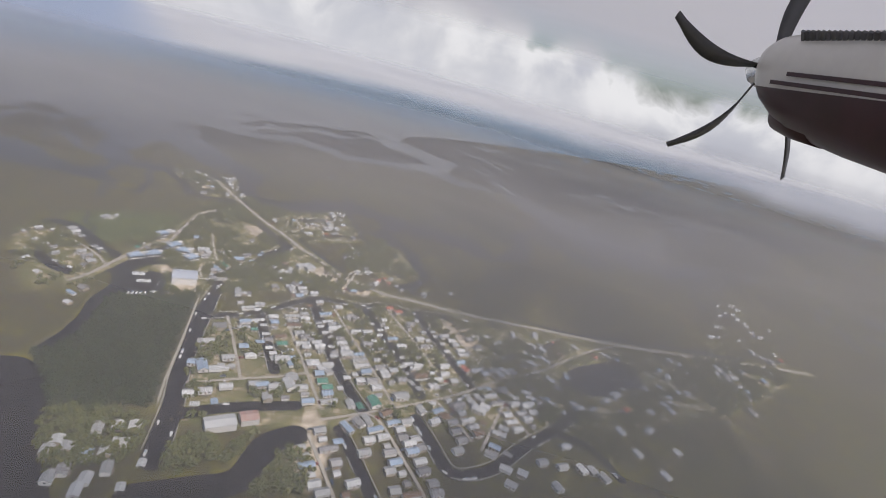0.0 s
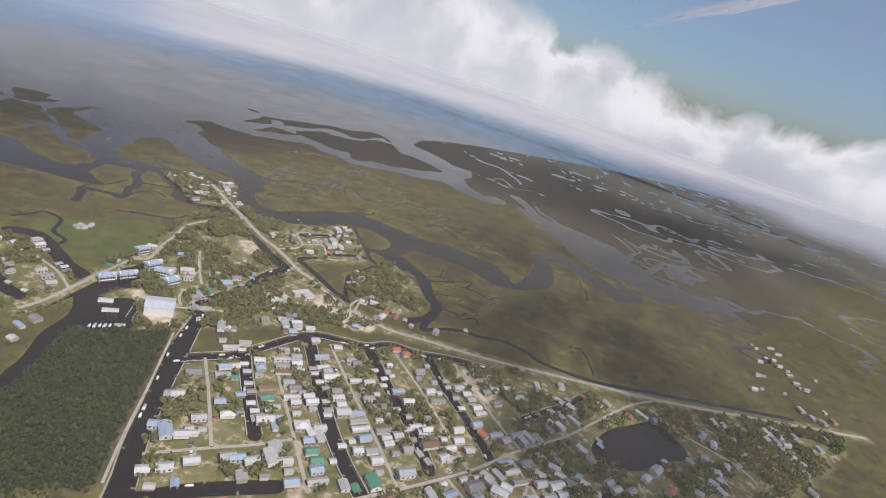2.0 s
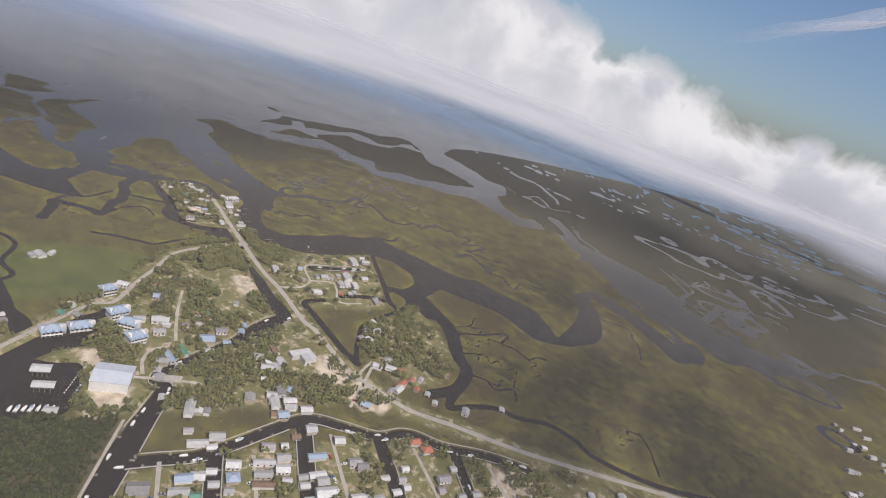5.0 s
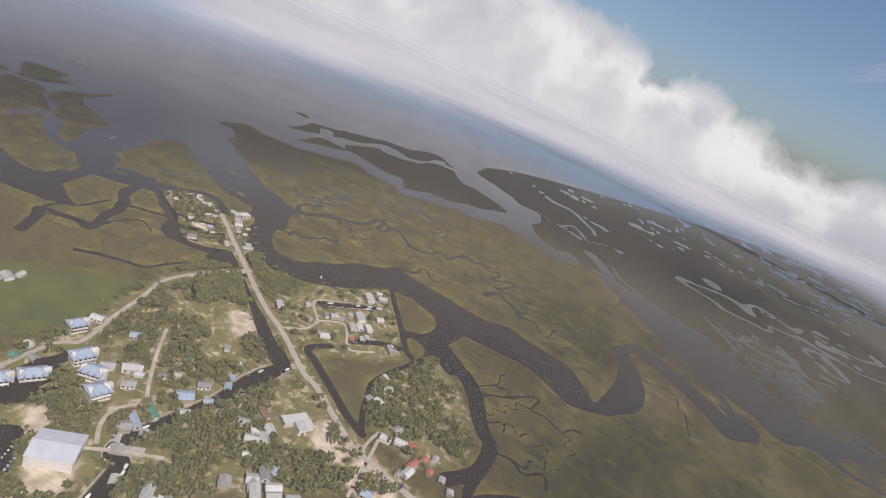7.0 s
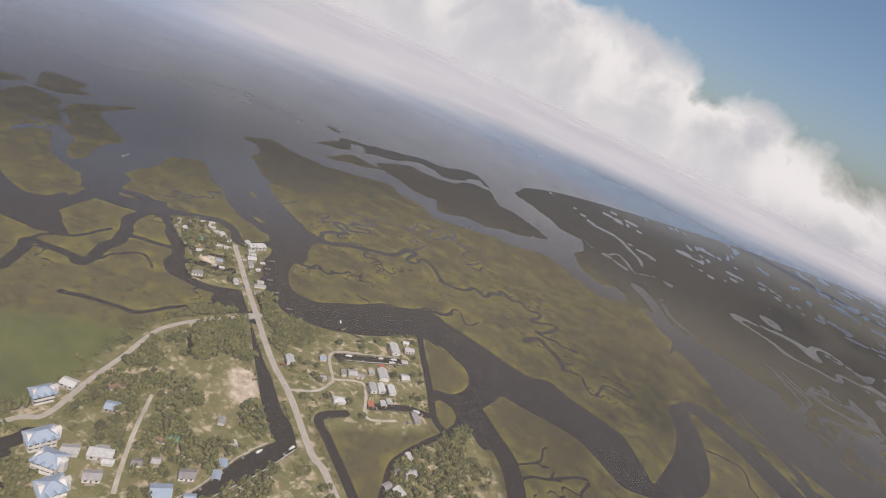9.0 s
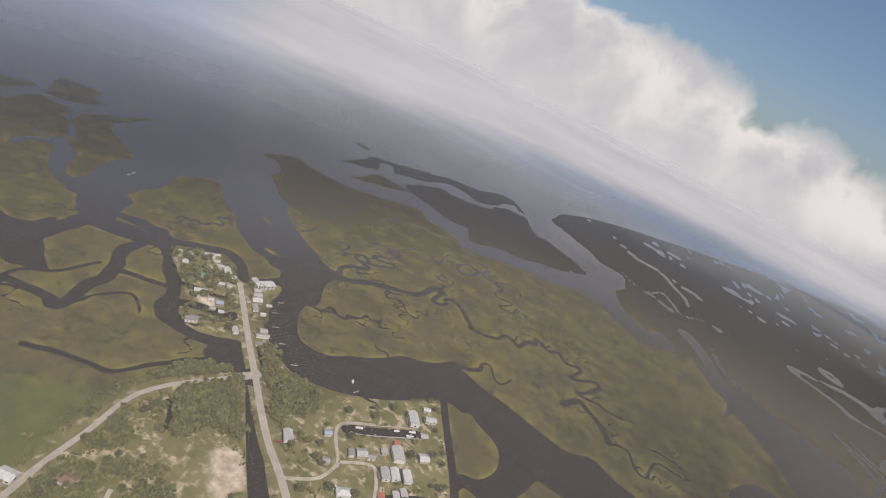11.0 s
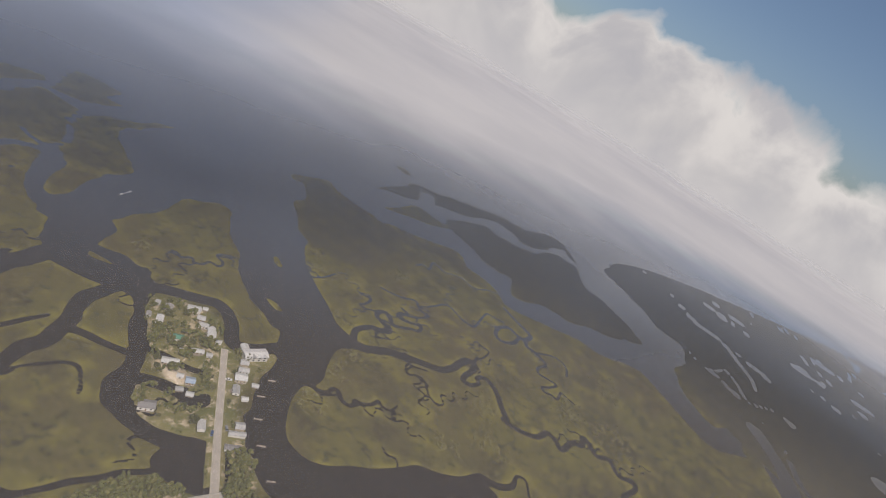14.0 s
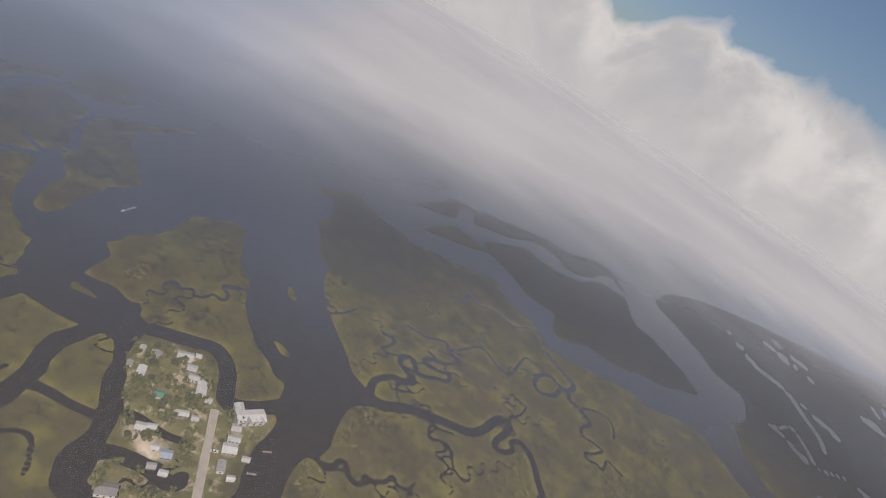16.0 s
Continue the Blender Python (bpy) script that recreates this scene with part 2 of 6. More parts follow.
WATERWAYS["village_inlet_a"] = [(-314,712,2.2), (-301,719,2.2), (-287,723,2.2), (-279,728,2.2)]
WATERWAYS["village_inlet_b"] = [(-295,695,4.2), (-288,701,4.2), (-276,707,4.2), (-264,710,4.2), (-262,716,4.2)]
WATERWAYS["estate_lagoon"] = [(-144,683,4.0), (-129,694,4.0), (-116,705,4.0), (-104,715,4.0)]
WATERWAYS["estate_slip"] = [(-103,650,3.2), (-91,660,3.2), (-78,669,3.2), (-66,672,3.2)]
WATERWAYS["estate_side_canal"] = [(-101,764,3.0), (-87,733,3.0), (-72,702,3.0), (-60,674,3.0), (-47,664,3.0)]
WATERWAYS["hammock_creek"] = [(-36,702,3.4), (-47,667,3.4), (-60,642,3.4), (-71,615,3.4), (-69,594,3.4), (-66,576,3.4), (-61,561,3.4)]
WATERWAYS["roadside_ditch"] = [(-114,632,3.2), (-126,617,3.2), (-113,604,3.2), (-91,584,3.2), (-75,569,3.2), (-60,559,3.2)]
WATERWAYS["marina_canal_a"] = [(-234,459,3.6), (-226,469,3.6), (-221,477,3.6), (-217,484,3.6)]
WATERWAYS["marina_canal_b"] = [(-246,488,3.8), (-237,497,3.8), (-232,507,3.8), (-232,513,3.8)]
WATERWAYS["creek_a"] = [(-246,839,11.0), (-240,845,9.0), (-233,849,7.6), (-222,863,7.4), (-208,874,7.0), (-193,884,6.6), (-181,892,6.4), (-175,905,6.0), (-173,920,6.4), (-170,931,6.4), (-163,932,5.6), (-161,922,5.0), (-163,908,4.6), (-161,900,4.6), (-154,903,4.2), (-150,912,3.4), (-154,917,3.8), (-149,925,4.4), (-140,923,5.0), (-131,915,5.0), (-124,905,5.0), (-115,895,5.0), (-117,892,4.6), (-103,894,4.6), (-88,903,4.6), (-82,918,4.6), (-73,916,4.6), (-66,911,4.6), (-60,930,4.6), (-52,936,4.6)]
WATERWAYS["creek_a"] += [(-52,949,4.6), (-45,946,4.6), (-37,938,4.6), (-26,946,4.6), (-19,938,4.6)]
WATERWAYS["creek_a_east"] = [(-19,938,4.0), (-13,934,4.0), (-2,942,4.0), (1,933,4.0), (-8,913,4.0), (-1,914,4.0), (19,931,4.0), (22,921,4.0), (9,898,4.0), (0,891,4.0), (13,890,4.0), (23,893,4.0), (31,890,4.0), (47,891,4.0)]
WATERWAYS["creek_b"] = [(-242,844,5.0), (-249,854,5.0), (-251,864,4.6), (-246,877,4.6), (-239,882,4.6), (-234,887,4.4), (-237,893,4.2), (-244,893,4.0), (-252,895,4.0), (-255,903,4.0), (-250,909,3.8), (-244,906,3.8), (-238,900,3.8), (-231,905,3.4), (-225,913,3.2), (-219,918,3.2), (-221,927,3.0), (-228,922,3.0), (-235,917,3.0), (-241,917,3.0), (-243,924,2.8), (-235,929,2.6), (-227,941,2.6), (-224,951,2.4)]
WATERWAYS["creek_c"] = [(-180,1072,4.0), (-163,1064,4.0), (-151,1060,4.4), (-139,1054,5.0), (-141,1039,5.0), (-150,1035,4.0), (-161,1038,4.0), (-169,1026,4.0), (-169,1010,4.0), (-163,1002,4.0), (-155,1005,4.0), (-148,1017,4.0), (-147,1032,4.0), (-141,1036,5.0), (-135,1027,4.4), (-127,1028,4.0), (-115,1024,3.6), (-110,1018,3.0), (-115,1004,3.0), (-112,995,3.0), (-103,997,3.0), (-92,998,2.6), (-97,985,2.6), (-103,977,2.6), (-99,972,2.6), (-92,976,2.6), (-86,975,2.6), (-85,991,2.4), (-78,990,2.4), (-70,989,2.4)]
WATERWAYS["creek_d"] = [(-276,938,2.4), (-263,943,2.4), (-254,949,2.4), (-245,959,2.4), (-235,951,2.4), (-224,951,2.4)]
WATERWAYS["creek_e"] = [(-233,780,3.0), (-225,780,3.0), (-222,784,3.0), (-223,790,3.0), (-219,792,3.0), (-213,788,3.0), (-207,788,3.0), (-205,792,3.0), (-207,796,2.6), (-202,798,2.6), (-197,804,2.6), (-196,811,2.4), (-191,809,2.2), (-185,812,2.0), (-184,820,1.6)]
WATERWAYS["creek_f"] = [(-188,878,1.8), (-196,872,1.8), (-202,869,1.8), (-201,862,1.8), (-196,858,1.8), (-191,864,1.8), (-184,865,1.8), (-178,859,1.8), (-172,853,1.8), (-163,851,1.8)]
WATERWAYS["creek_g"] = [(-383,791,2.0), (-379,793,2.0), (-374,792,2.0), (-371,799,2.0), (-366,797,2.0), (-362,801,2.0), (-362,809,2.0), (-355,811,2.0), (-358,818,2.0), (-367,820,2.0), (-364,828,2.0), (-359,832,2.0)]
WATERWAYS["creek_h"] = [(-314,880,1.8), (-310,892,1.8), (-309,907,1.8)]
WATERWAYS["creek_j"] = [(9,675,1.5), (18,683,1.5), (24,691,1.5), (25,705,1.5), (28,709,1.5)]
WATERWAYS["creek_k"] = [(11,660,2.2), (19,669,2.2), (31,675,2.2), (45,687,2.2), (57,696,2.2), (63,695,2.2), (57,680,2.2), (59,675,2.2), (69,675,2.2), (76,670,2.2), (81,667,2.2), (85,665,2.2), (93,675,2.2), (102,677,2.2)]
WATERWAYS["creek_l"] = [(184,610,1.8), (189,594,1.8), (190,561,1.8)]
WATERWAYS["creek_m"] = [(17,636,1.5), (23,633,1.5), (31,640,1.5), (35,635,1.5), (34,629,1.5)]
WATERWAYS["estate_basin"] = [(-319,433,5), (-308,439,5), (-295,433,5), (-280,425,5), (-267,422,5)]
WATERWAYS["loop_creek"] = [(184,831,2.4), (200,834,2.4), (212,834,2.4), (219,832,2.4), (223,823,2.4), (221,806,2.4), (226,797,2.4), (223,774,2.4), (221,757,2.4)]
WATERWAYS["east_creek_a"] = [(362,1160,4), (389,1131,4), (397,1104,4), (363,1057,4), (379,1034,4), (431,1043,4), (490,1098,4), (506,1151,4), (513,1110,4), (568,1104,4)]
WATERWAYS["east_creek_b"] = [(392,1151,2.4), (412,1143,2.4), (454,1192,2.4), (477,1168,2.4), (496,1159,2.4)]
WATERWAYS["east_creek_c"] = [(574,1305,3), (567,1258,3), (578,1240,3), (565,1177,3)]
WATERWAYS["creek_n"] = [(37,842,2.4), (54,846,2.4), (60,827,2.4), (70,824,2.4), (76,843,2.4), (83,855,2.4), (97,855,2.4), (110,855,2.4), (104,869,2.4), (87,872,2.4), (77,869,2.4)]
WATERWAYS["creek_o"] = [(-10,857,6.0), (4,878,6.0), (15,870,6.0), (30,856,6.0), (36,841,6.0)]
WATERWAYS["wood_pond"] = [(-232,624,2.0), (-226,620,2.0), (-219,610,2.0)]
WATERWAYS["creek_b_tail"] = [(-254,901,2.0), (-259,898,2.0), (-264,893,2.0), (-270,893,2.0), (-268,899,2.0), (-269,911,2.0), (-279,907,2.0)]
WATERWAYS["creek_d_north"] = [(-233,964,2.2), (-229,977,2.2), (-225,989,2.2), (-218,993,2.2), (-205,988,2.2), (-195,987,2.2), (-188,990,2.2), (-189,1014,2.2), (-189,1033,2.2), (-180,1036,2.2), (-171,1040,2.2)]
WATERWAYS["creek_c_side"] = [(-125,1028,2.4), (-110,1045,2.4), (-99,1049,2.4), (-90,1041,2.4), (-87,1027,2.4)]
WATERWAYS["creek_f_tip"] = [(-166,938,1.8), (-161,954,1.8), (-161,968,1.8), (-167,968,1.8), (-171,969,1.8)]
WATERWAYS["creek_h_north"] = [(-280,1023,2.0), (-276,1035,2.0), (-268,1034,2.0), (-273,1056,2.0), (-256,1053,2.0), (-249,1061,2.0), (-237,1068,2.0), (-225,1066,2.0), (-216,1071,2.0), (-208,1086,2.0), (-195,1095,2.0)]
WATERWAYS["bank_creek"] = [(-149,717,1.6), (-141,719,1.6), (-138,717,1.6), (-142,712,1.6)]
WATERWAYS["inlet_creek"] = [(-157,776,1.6), (-161,779,1.6), (-167,777,1.6), (-172,780,1.6)]
WATERWAYS["shoal_creek"] = [(-111,820,4.0), (-98,823,5.0), (-89,833,4.0), (-89,845,2.4), (-82,848,2.0), (-76,837,2.0), (-71,830,2.0), (-65,833,1.6), (-60,847,1.4)]
WATERWAYS["outer_sound"] = [(-191,1483,16.0), (-135,1420,22.0), (-105,1365,22.0), (-72,1331,22.0), (-39,1309,20.0), (-9,1285,16.0), (6,1260,12.0), (28,1249,8.0)]
WATERWAYS["flat_creek_a"] = [(64,1545,14.0), (83,1525,12.0), (113,1525,10.0), (136,1509,10.0), (154,1464,9.0), (171,1428,8.0), (173,1391,6.0)]
WATERWAYS["flat_creek_b"] = [(45,1375,3.0), (73,1340,3.0), (98,1344,4.0), (123,1382,4.0), (140,1356,6.0), (154,1319,5.0), (198,1355,3.0), (223,1347,3.0)]
WATERWAYS["east_channel"] = [(152,1235,14.0), (173,1186,12.0), (185,1127,12.0), (196,1076,12.0), (218,1051,11.0), (256,1034,11.0), (276,1012,10.0), (306,985,11.0), (344,983,12.0), (365,961,10.0), (380,929,10.0), (394,909,11.0), (413,913,11.0), (431,897,9.0)]
WATERWAYS["east_channel_south"] = [(229,1003,8.0), (236,964,8.0), (252,925,7.0), (280,901,7.0), (294,875,7.0), (299,845,9.0), (304,818,12.0)]
WATERWAYS["east_oxbow"] = [(194,1213,5.0), (200,1169,5.0), (221,1146,6.0), (232,1105,6.0), (220,1067,6.0)]
WATERWAYS["east_winding_a"] = [(356,1174,3.0), (368,1137,3.0), (376,1110,3.4), (378,1078,3.6), (358,1045,4.0), (364,1028,4.0), (380,1027,4.0)]
WATERWAYS["east_winding_b"] = [(380,1174,2.0), (390,1150,2.4), (403,1135,2.6), (428,1177,2.4), (438,1176,2.4), (451,1174,2.0), (455,1208,2.0), (464,1182,2.0), (485,1165,2.0), (498,1163,2.4)]
WATERWAYS["east_winding_c"] = [(366,964,7.0), (409,1031,6.0), (436,1075,5.0), (441,1057,5.0), (422,990,5.0), (422,1015,5.0)]
WATERWAYS["east_winding_d"] = [(483,1102,3.0), (481,1072,3.0), (492,1078,3.0), (495,1109,3.0), (520,1108,2.4), (552,1119,2.4), (563,1095,2.4)]
AREAS = {}
AREAS["sea"] = [(-380,643), (-401,681), (-426,732), (-397,742), (-365,748), (-340,761), (-294,766), (-271,789), (-235,880), (-260,980), (-140,1040), (20,1060), (150,1020), (250,950), (300,890), (420,860)]
AREAS["west_island"] = [(-411,746), (-417,752), (-420,762), (-425,777), (-430,800), (-430,822), (-435,842), (-438,851), (-433,866), (-428,876), (-420,881), (-413,880), (-406,870), (-392,856), (-375,845), (-362,837), (-355,830), (-342,818), (-331,811), (-317,805), (-305,803), (-293,800), (-283,800), (-278,798), (-274,790), (-273,782), (-279,774), (-285,769), (-290,765), (-293,768), (-299,775), (-306,780), (-314,784), (-323,784), (-328,782), (-334,774), (-340,769), (-346,765), (-350,761), (-357,759), (-362,760), (-366,763), (-375,760), (-385,758)]
AREAS["west_island"] += [(-391,754), (-399,749), (-404,746)]
AREAS["islet_a"] = [(-345,862), (-349,868), (-347,871), (-341,868), (-336,862), (-338,859)]
AREAS["islet_b"] = [(-313,815), (-310,817), (-303,817), (-297,815), (-298,812), (-301,811), (-307,812)]
AREAS["islet_c"] = [(-454,1263), (-451,1277), (-440,1280), (-428,1275), (-432,1264), (-443,1261)]
AREAS["inner_spit"] = [(-375,1102), (-372,1123), (-367,1159), (-358,1175), (-344,1176), (-322,1177), (-309,1179), (-324,1148), (-336,1137), (-351,1124), (-365,1112)]
AREAS["north_west_isle"] = [(-471,754), (-476,759), (-484,770), (-489,781), (-497,789), (-505,791), (-512,796), (-519,796), (-526,804), (-532,815), (-541,821), (-551,828), (-560,831), (-570,843), (-573,858), (-571,877), (-567,896), (-566,918), (-555,936), (-556,917), (-555,899), (-552,881), (-545,866), (-536,857), (-524,852), (-510,848), (-495,842), (-484,834), (-484,822), (-484,811), (-477,800), (-468,785), (-464,773), (-461,762), (-462,754)]
AREAS["west_shore_isle"] = [(-494,700), (-497,747), (-502,762), (-514,780), (-500,768), (-483,748), (-470,738), (-460,735), (-451,737), (-446,733), (-438,736), (-431,741), (-424,739), (-419,729), (-411,721), (-411,713), (-415,703), (-427,676)]
AREAS["far_isle_a"] = [(-532,713), (-528,760), (-526,770), (-523,775), (-515,780), (-508,770), (-504,763), (-499,747), (-497,701)]
AREAS["far_isle_b"] = [(-547,790), (-550,799), (-552,816), (-549,821), (-535,810), (-528,799), (-532,792), (-540,790)]
AREAS["far_isle_c"] = [(-606,731), (-613,798), (-622,826), (-622,841), (-606,844), (-592,850), (-583,852), (-575,841), (-571,826), (-563,831), (-555,821), (-552,806), (-552,792), (-547,786), (-537,787), (-527,786), (-532,776), (-535,764), (-541,709)]
AREAS["far_isle_d"] = [(-626,848), (-633,860), (-651,880), (-666,895), (-666,903), (-654,913), (-640,919), (-622,922), (-620,906), (-614,895), (-602,899), (-594,907), (-595,889), (-596,871), (-603,861), (-614,852)]
AREAS["far_isle_e"] = [(-653,779), (-660,819), (-662,836), (-656,851), (-647,858), (-637,851), (-633,831), (-629,805), (-627,769)]
AREAS["lake"] = [(165,446), (185,475), (210,493), (235,508), (251,492), (255,470), (233,457), (211,439), (183,428), (168,432)]
AREAS["marina_basin"] = [(-238,441), (-220,452), (-206,457), (-189,427), (-194,411), (-209,404)]
AREAS["west_water"] = [(-251,280), (-224,306), (-203,302), (-185,285), (-172,262), (-158,239), (-132,208), (-168,185)]
AREAS["lagoon_wood"] = [(-102,258), (-86,276), (-70,269), (-53,290), (-28,288), (-17,258), (-43,242), (-50,252), (-73,261), (-89,242)]
AREAS["forest"] = [(-219,325), (-211,349), (-214,384), (-212,402), (-184,416), (-161,430), (-145,371), (-134,327), (-124,295), (-141,286), (-170,270)]
AREAS["hammock"] = [(-61,573), (-70,605), (-59,638), (-38,685), (-22,670), (0,637), (14,605), (3,567), (-18,553), (-40,561)]
AREAS["town"] = [(-130,369), (-138,405), (-92,443), (-3,499), (100,518), (240,534), (463,587), (375,485), (274,424), (25,322), (-112,285)]
AREAS["village"] = [(-324,725), (-341,744), (-338,757), (-321,769), (-302,767), (-290,757), (-274,779), (-262,774), (-256,747), (-247,728), (-227,715), (-204,700), (-214,679), (-243,695), (-254,685), (-278,680), (-291,693), (-281,707), (-301,708)]
AREAS["west_town"] = [(-251,486), (-241,546), (-250,618), (-217,667), (-152,607), (-131,593), (-100,573), (-55,545), (-27,528), (-106,474), (-185,425)]
AREAS["estate"] = [(-178,658), (-164,703), (-109,765), (-61,665), (-99,627), (-133,610)]
AREAS["marina_yard"] = [(-212,461), (-216,472), (-207,475), (-194,465), (-180,461), (-169,448), (-162,438), (-177,423), (-191,443), (-202,452)]
AREAS["north_west_estate"] = [(-346,466), (-342,492), (-321,490), (-282,470), (-254,462), (-247,440), (-257,410), (-274,385)]
AREAS["far_hamlet"] = [(405,706), (473,797), (516,768), (504,660), (494,624), (438,608), (404,644)]
AREAS["hall_parking"] = [(-90,543), (-81,560), (-59,542), (-67,527), (-79,528)]
AREAS["spur_ground"] = [(-59,524), (-54,543), (-32,534), (-29,513), (-49,509)]
AREAS["brown_field"] = [(-194,610), (-183,624), (-165,608), (-173,592)]
AREAS["west_bank"] = [(-144,517), (-136,548), (-128,588), (-122,584), (-129,550), (-137,523)]
AREAS["street_end"] = [(51,496), (74,513), (89,477), (79,457), (59,471)]
AREAS["lagoon_lot"] = [(-42,283), (-35,314), (-31,328), (-16,292), (-12,256), (-26,260)]
AREAS["village_lot"] = [(-297,714), (-292,724), (-271,716), (-270,709), (-286,707)]
AREAS["field_lot"] = [(-120,521), (-122,543), (-100,573), (-82,548), (-85,509), (-98,483), (-110,480)]
AREAS["dark_rush"] = [(-445,1033), (-431,1057), (-401,1053), (-380,1059), (-348,1054), (-327,1030), (-312,994), (-310,956), (-325,933), (-349,928), (-358,923), (-378,936), (-405,964), (-417,995)]
AREAS["east_flats"] = [(16,1304), (129,1294), (183,1187), (225,1041), (279,1028), (330,985), (367,931), (383,864), (423,849), (631,983), (2064,2911), (1334,2449), (919,2327), (538,2076), (190,1777)]
AREAS["south_bank"] = [(-178,266), (-166,272), (-131,284), (-113,263), (-111,249), (-158,224), (-188,251)]
AREAS["bridge_wood"] = [(-245,634), (-221,664), (-199,647), (-182,627), (-207,604), (-227,621), (-242,619)]
AREAS["road_wood"] = [(-248,614), (-243,620), (-241,604), (-223,590), (-240,574), (-245,590)]
AREAS["bank_wood"] = [(-251,622), (-247,643), (-239,659), (-225,665), (-232,652), (-247,628)]
AREAS["east_wood"] = [(-225,699), (-213,717), (-185,715), (-167,682), (-175,666), (-182,654), (-209,677)]
AREAS["main_marsh"] = [(-456,1013), (-458,1023), (-451,1039), (-441,1064), (-424,1059), (-398,1055), (-386,1056), (-365,1062), (-354,1057), (-343,1072), (-322,1085), (-300,1104), (-280,1121), (-264,1123), (-247,1104), (-228,1105), (-206,1101), (-194,1094), (-182,1083), (-167,1086), (-136,1102), (-112,1116), (-93,1128), (-72,1128), (-55,1135), (-33,1154), (-16,1164), (1,1159), (57,1115), (87,1108), (119,1133), (144,1157), (156,1136), (166,1107), (175,1082), (187,1071), (177,1026), (201,1038), (286,849), (269,866), (249,887), (227,910), (208,919), (190,920)]
AREAS["main_marsh"] += [(170,901), (154,878), (151,856), (152,834), (149,806), (136,772), (124,746), (117,736), (109,752), (93,780), (64,791), (43,796), (21,805), (-3,794), (-54,807), (-69,808), (-85,812), (-95,815), (-103,816), (-94,826), (-101,823), (-114,818), (-122,805), (-137,793), (-149,786), (-157,774), (-169,758), (-178,750), (-189,738), (-199,732), (-208,731), (-216,733), (-225,742), (-234,759), (-237,775), (-232,780), (-232,791), (-238,802), (-244,816), (-245,826), (-242,835), (-241,844), (-249,847), (-253,848)]
AREAS["main_marsh"] += [(-265,849), (-276,856), (-287,863), (-297,868), (-317,881), (-332,893), (-348,910), (-355,922), (-365,926), (-375,931), (-391,948), (-413,966), (-413,988), (-437,1015), (-448,1010)]
AREAS["outer_isle_a"] = [(-411,1142), (-399,1163), (-379,1177), (-358,1208), (-343,1236), (-331,1252), (-319,1258), (-303,1278), (-291,1311), (-257,1331), (-239,1324), (-228,1320), (-206,1349), (-194,1402), (-182,1416), (-168,1403), (-152,1400), (-144,1429), (-164,1458), (-179,1453), (-211,1445), (-243,1404), (-261,1390), (-295,1364), (-316,1333), (-340,1315), (-371,1291), (-392,1270), (-406,1247), (-400,1220), (-403,1184)]
AREAS["outer_isle_b"] = [(-319,1198), (-304,1237), (-287,1265), (-276,1274), (-261,1273), (-240,1282), (-222,1286), (-205,1312), (-191,1368), (-173,1380), (-155,1381), (-138,1377), (-128,1342), (-112,1321), (-94,1319), (-74,1306), (-59,1291), (-42,1293), (-29,1279), (-14,1261), (-27,1232), (-42,1210), (-67,1191), (-87,1178), (-106,1159), (-125,1156), (-146,1148), (-166,1125), (-182,1116), (-193,1133), (-197,1156), (-210,1158), (-222,1151), (-234,1150), (-248,1153), (-266,1163), (-283,1171), (-298,1181)]
AREAS["outer_isle_c"] = [(-109,1454), (-99,1540), (-75,1585), (-48,1615), (-25,1616), (-30,1565), (-11,1559), (17,1572), (38,1542), (59,1543), (50,1497), (62,1484), (81,1472), (111,1493), (132,1508), (139,1488), (160,1474), (163,1433), (122,1373), (94,1337), (77,1330), (61,1337), (45,1355), (28,1364), (6,1364), (-8,1381), (-23,1399), (-43,1409), (-64,1420), (-85,1430)]
AREAS["channel_isle"] = [(37,1251), (61,1301), (90,1310), (118,1306), (133,1274), (138,1251), (122,1209), (94,1161), (78,1160), (63,1174), (46,1199)]
AREAS["channel_islet"] = [(121,1150), (136,1182), (150,1188), (145,1161), (131,1142)]
AREAS["sand_spit"] = [(-603,861), (-607,870), (-604,884), (-599,886), (-596,874), (-598,863)]
AREAS["river"] = [(-277,797), (-272,782), (-277,784), (-268,778), (-266,768), (-262,754), (-256,740), (-252,733), (-242,724), (-234,718), (-225,709), (-215,705), (-206,701), (-197,699), (-189,700), (-179,702), (-168,706), (-155,714), (-146,720), (-132,732), (-114,752), (-101,764), (-93,767), (-85,765), (-80,770), (-67,762), (-55,756), (-48,746), (-46,731), (-50,719), (-57,710), (-68,706), (-65,688), (-62,697), (-52,695), (-46,688), (-45,678), (-38,681), (-31,679), (-19,670), (-9,685), (-21,696), (-30,709), (-24,726)]
AREAS["river"] += [(-19,741), (-12,743), (-2,742), (9,742), (26,742), (43,742), (56,739), (64,733), (75,724), (90,712), (108,714), (127,722), (144,735), (165,755), (177,782), (182,813), (181,832), (182,860), (177,881), (186,892), (194,884), (208,871), (227,853), (245,828), (257,811), (273,789), (323,827), (315,862), (290,862), (272,877), (252,898), (230,921), (210,930), (192,931), (171,912), (150,886), (144,839), (143,806), (122,753), (112,762), (94,785), (64,801), (39,807), (0,825)]
AREAS["river"] += [(-33,832), (-99,825), (-121,816), (-136,802), (-158,784), (-172,764), (-187,749), (-199,738), (-212,738), (-223,745), (-230,761), (-233,776), (-232,787), (-235,803), (-241,816), (-242,828), (-240,848), (-252,852), (-268,854), (-281,862), (-296,870), (-320,857)]
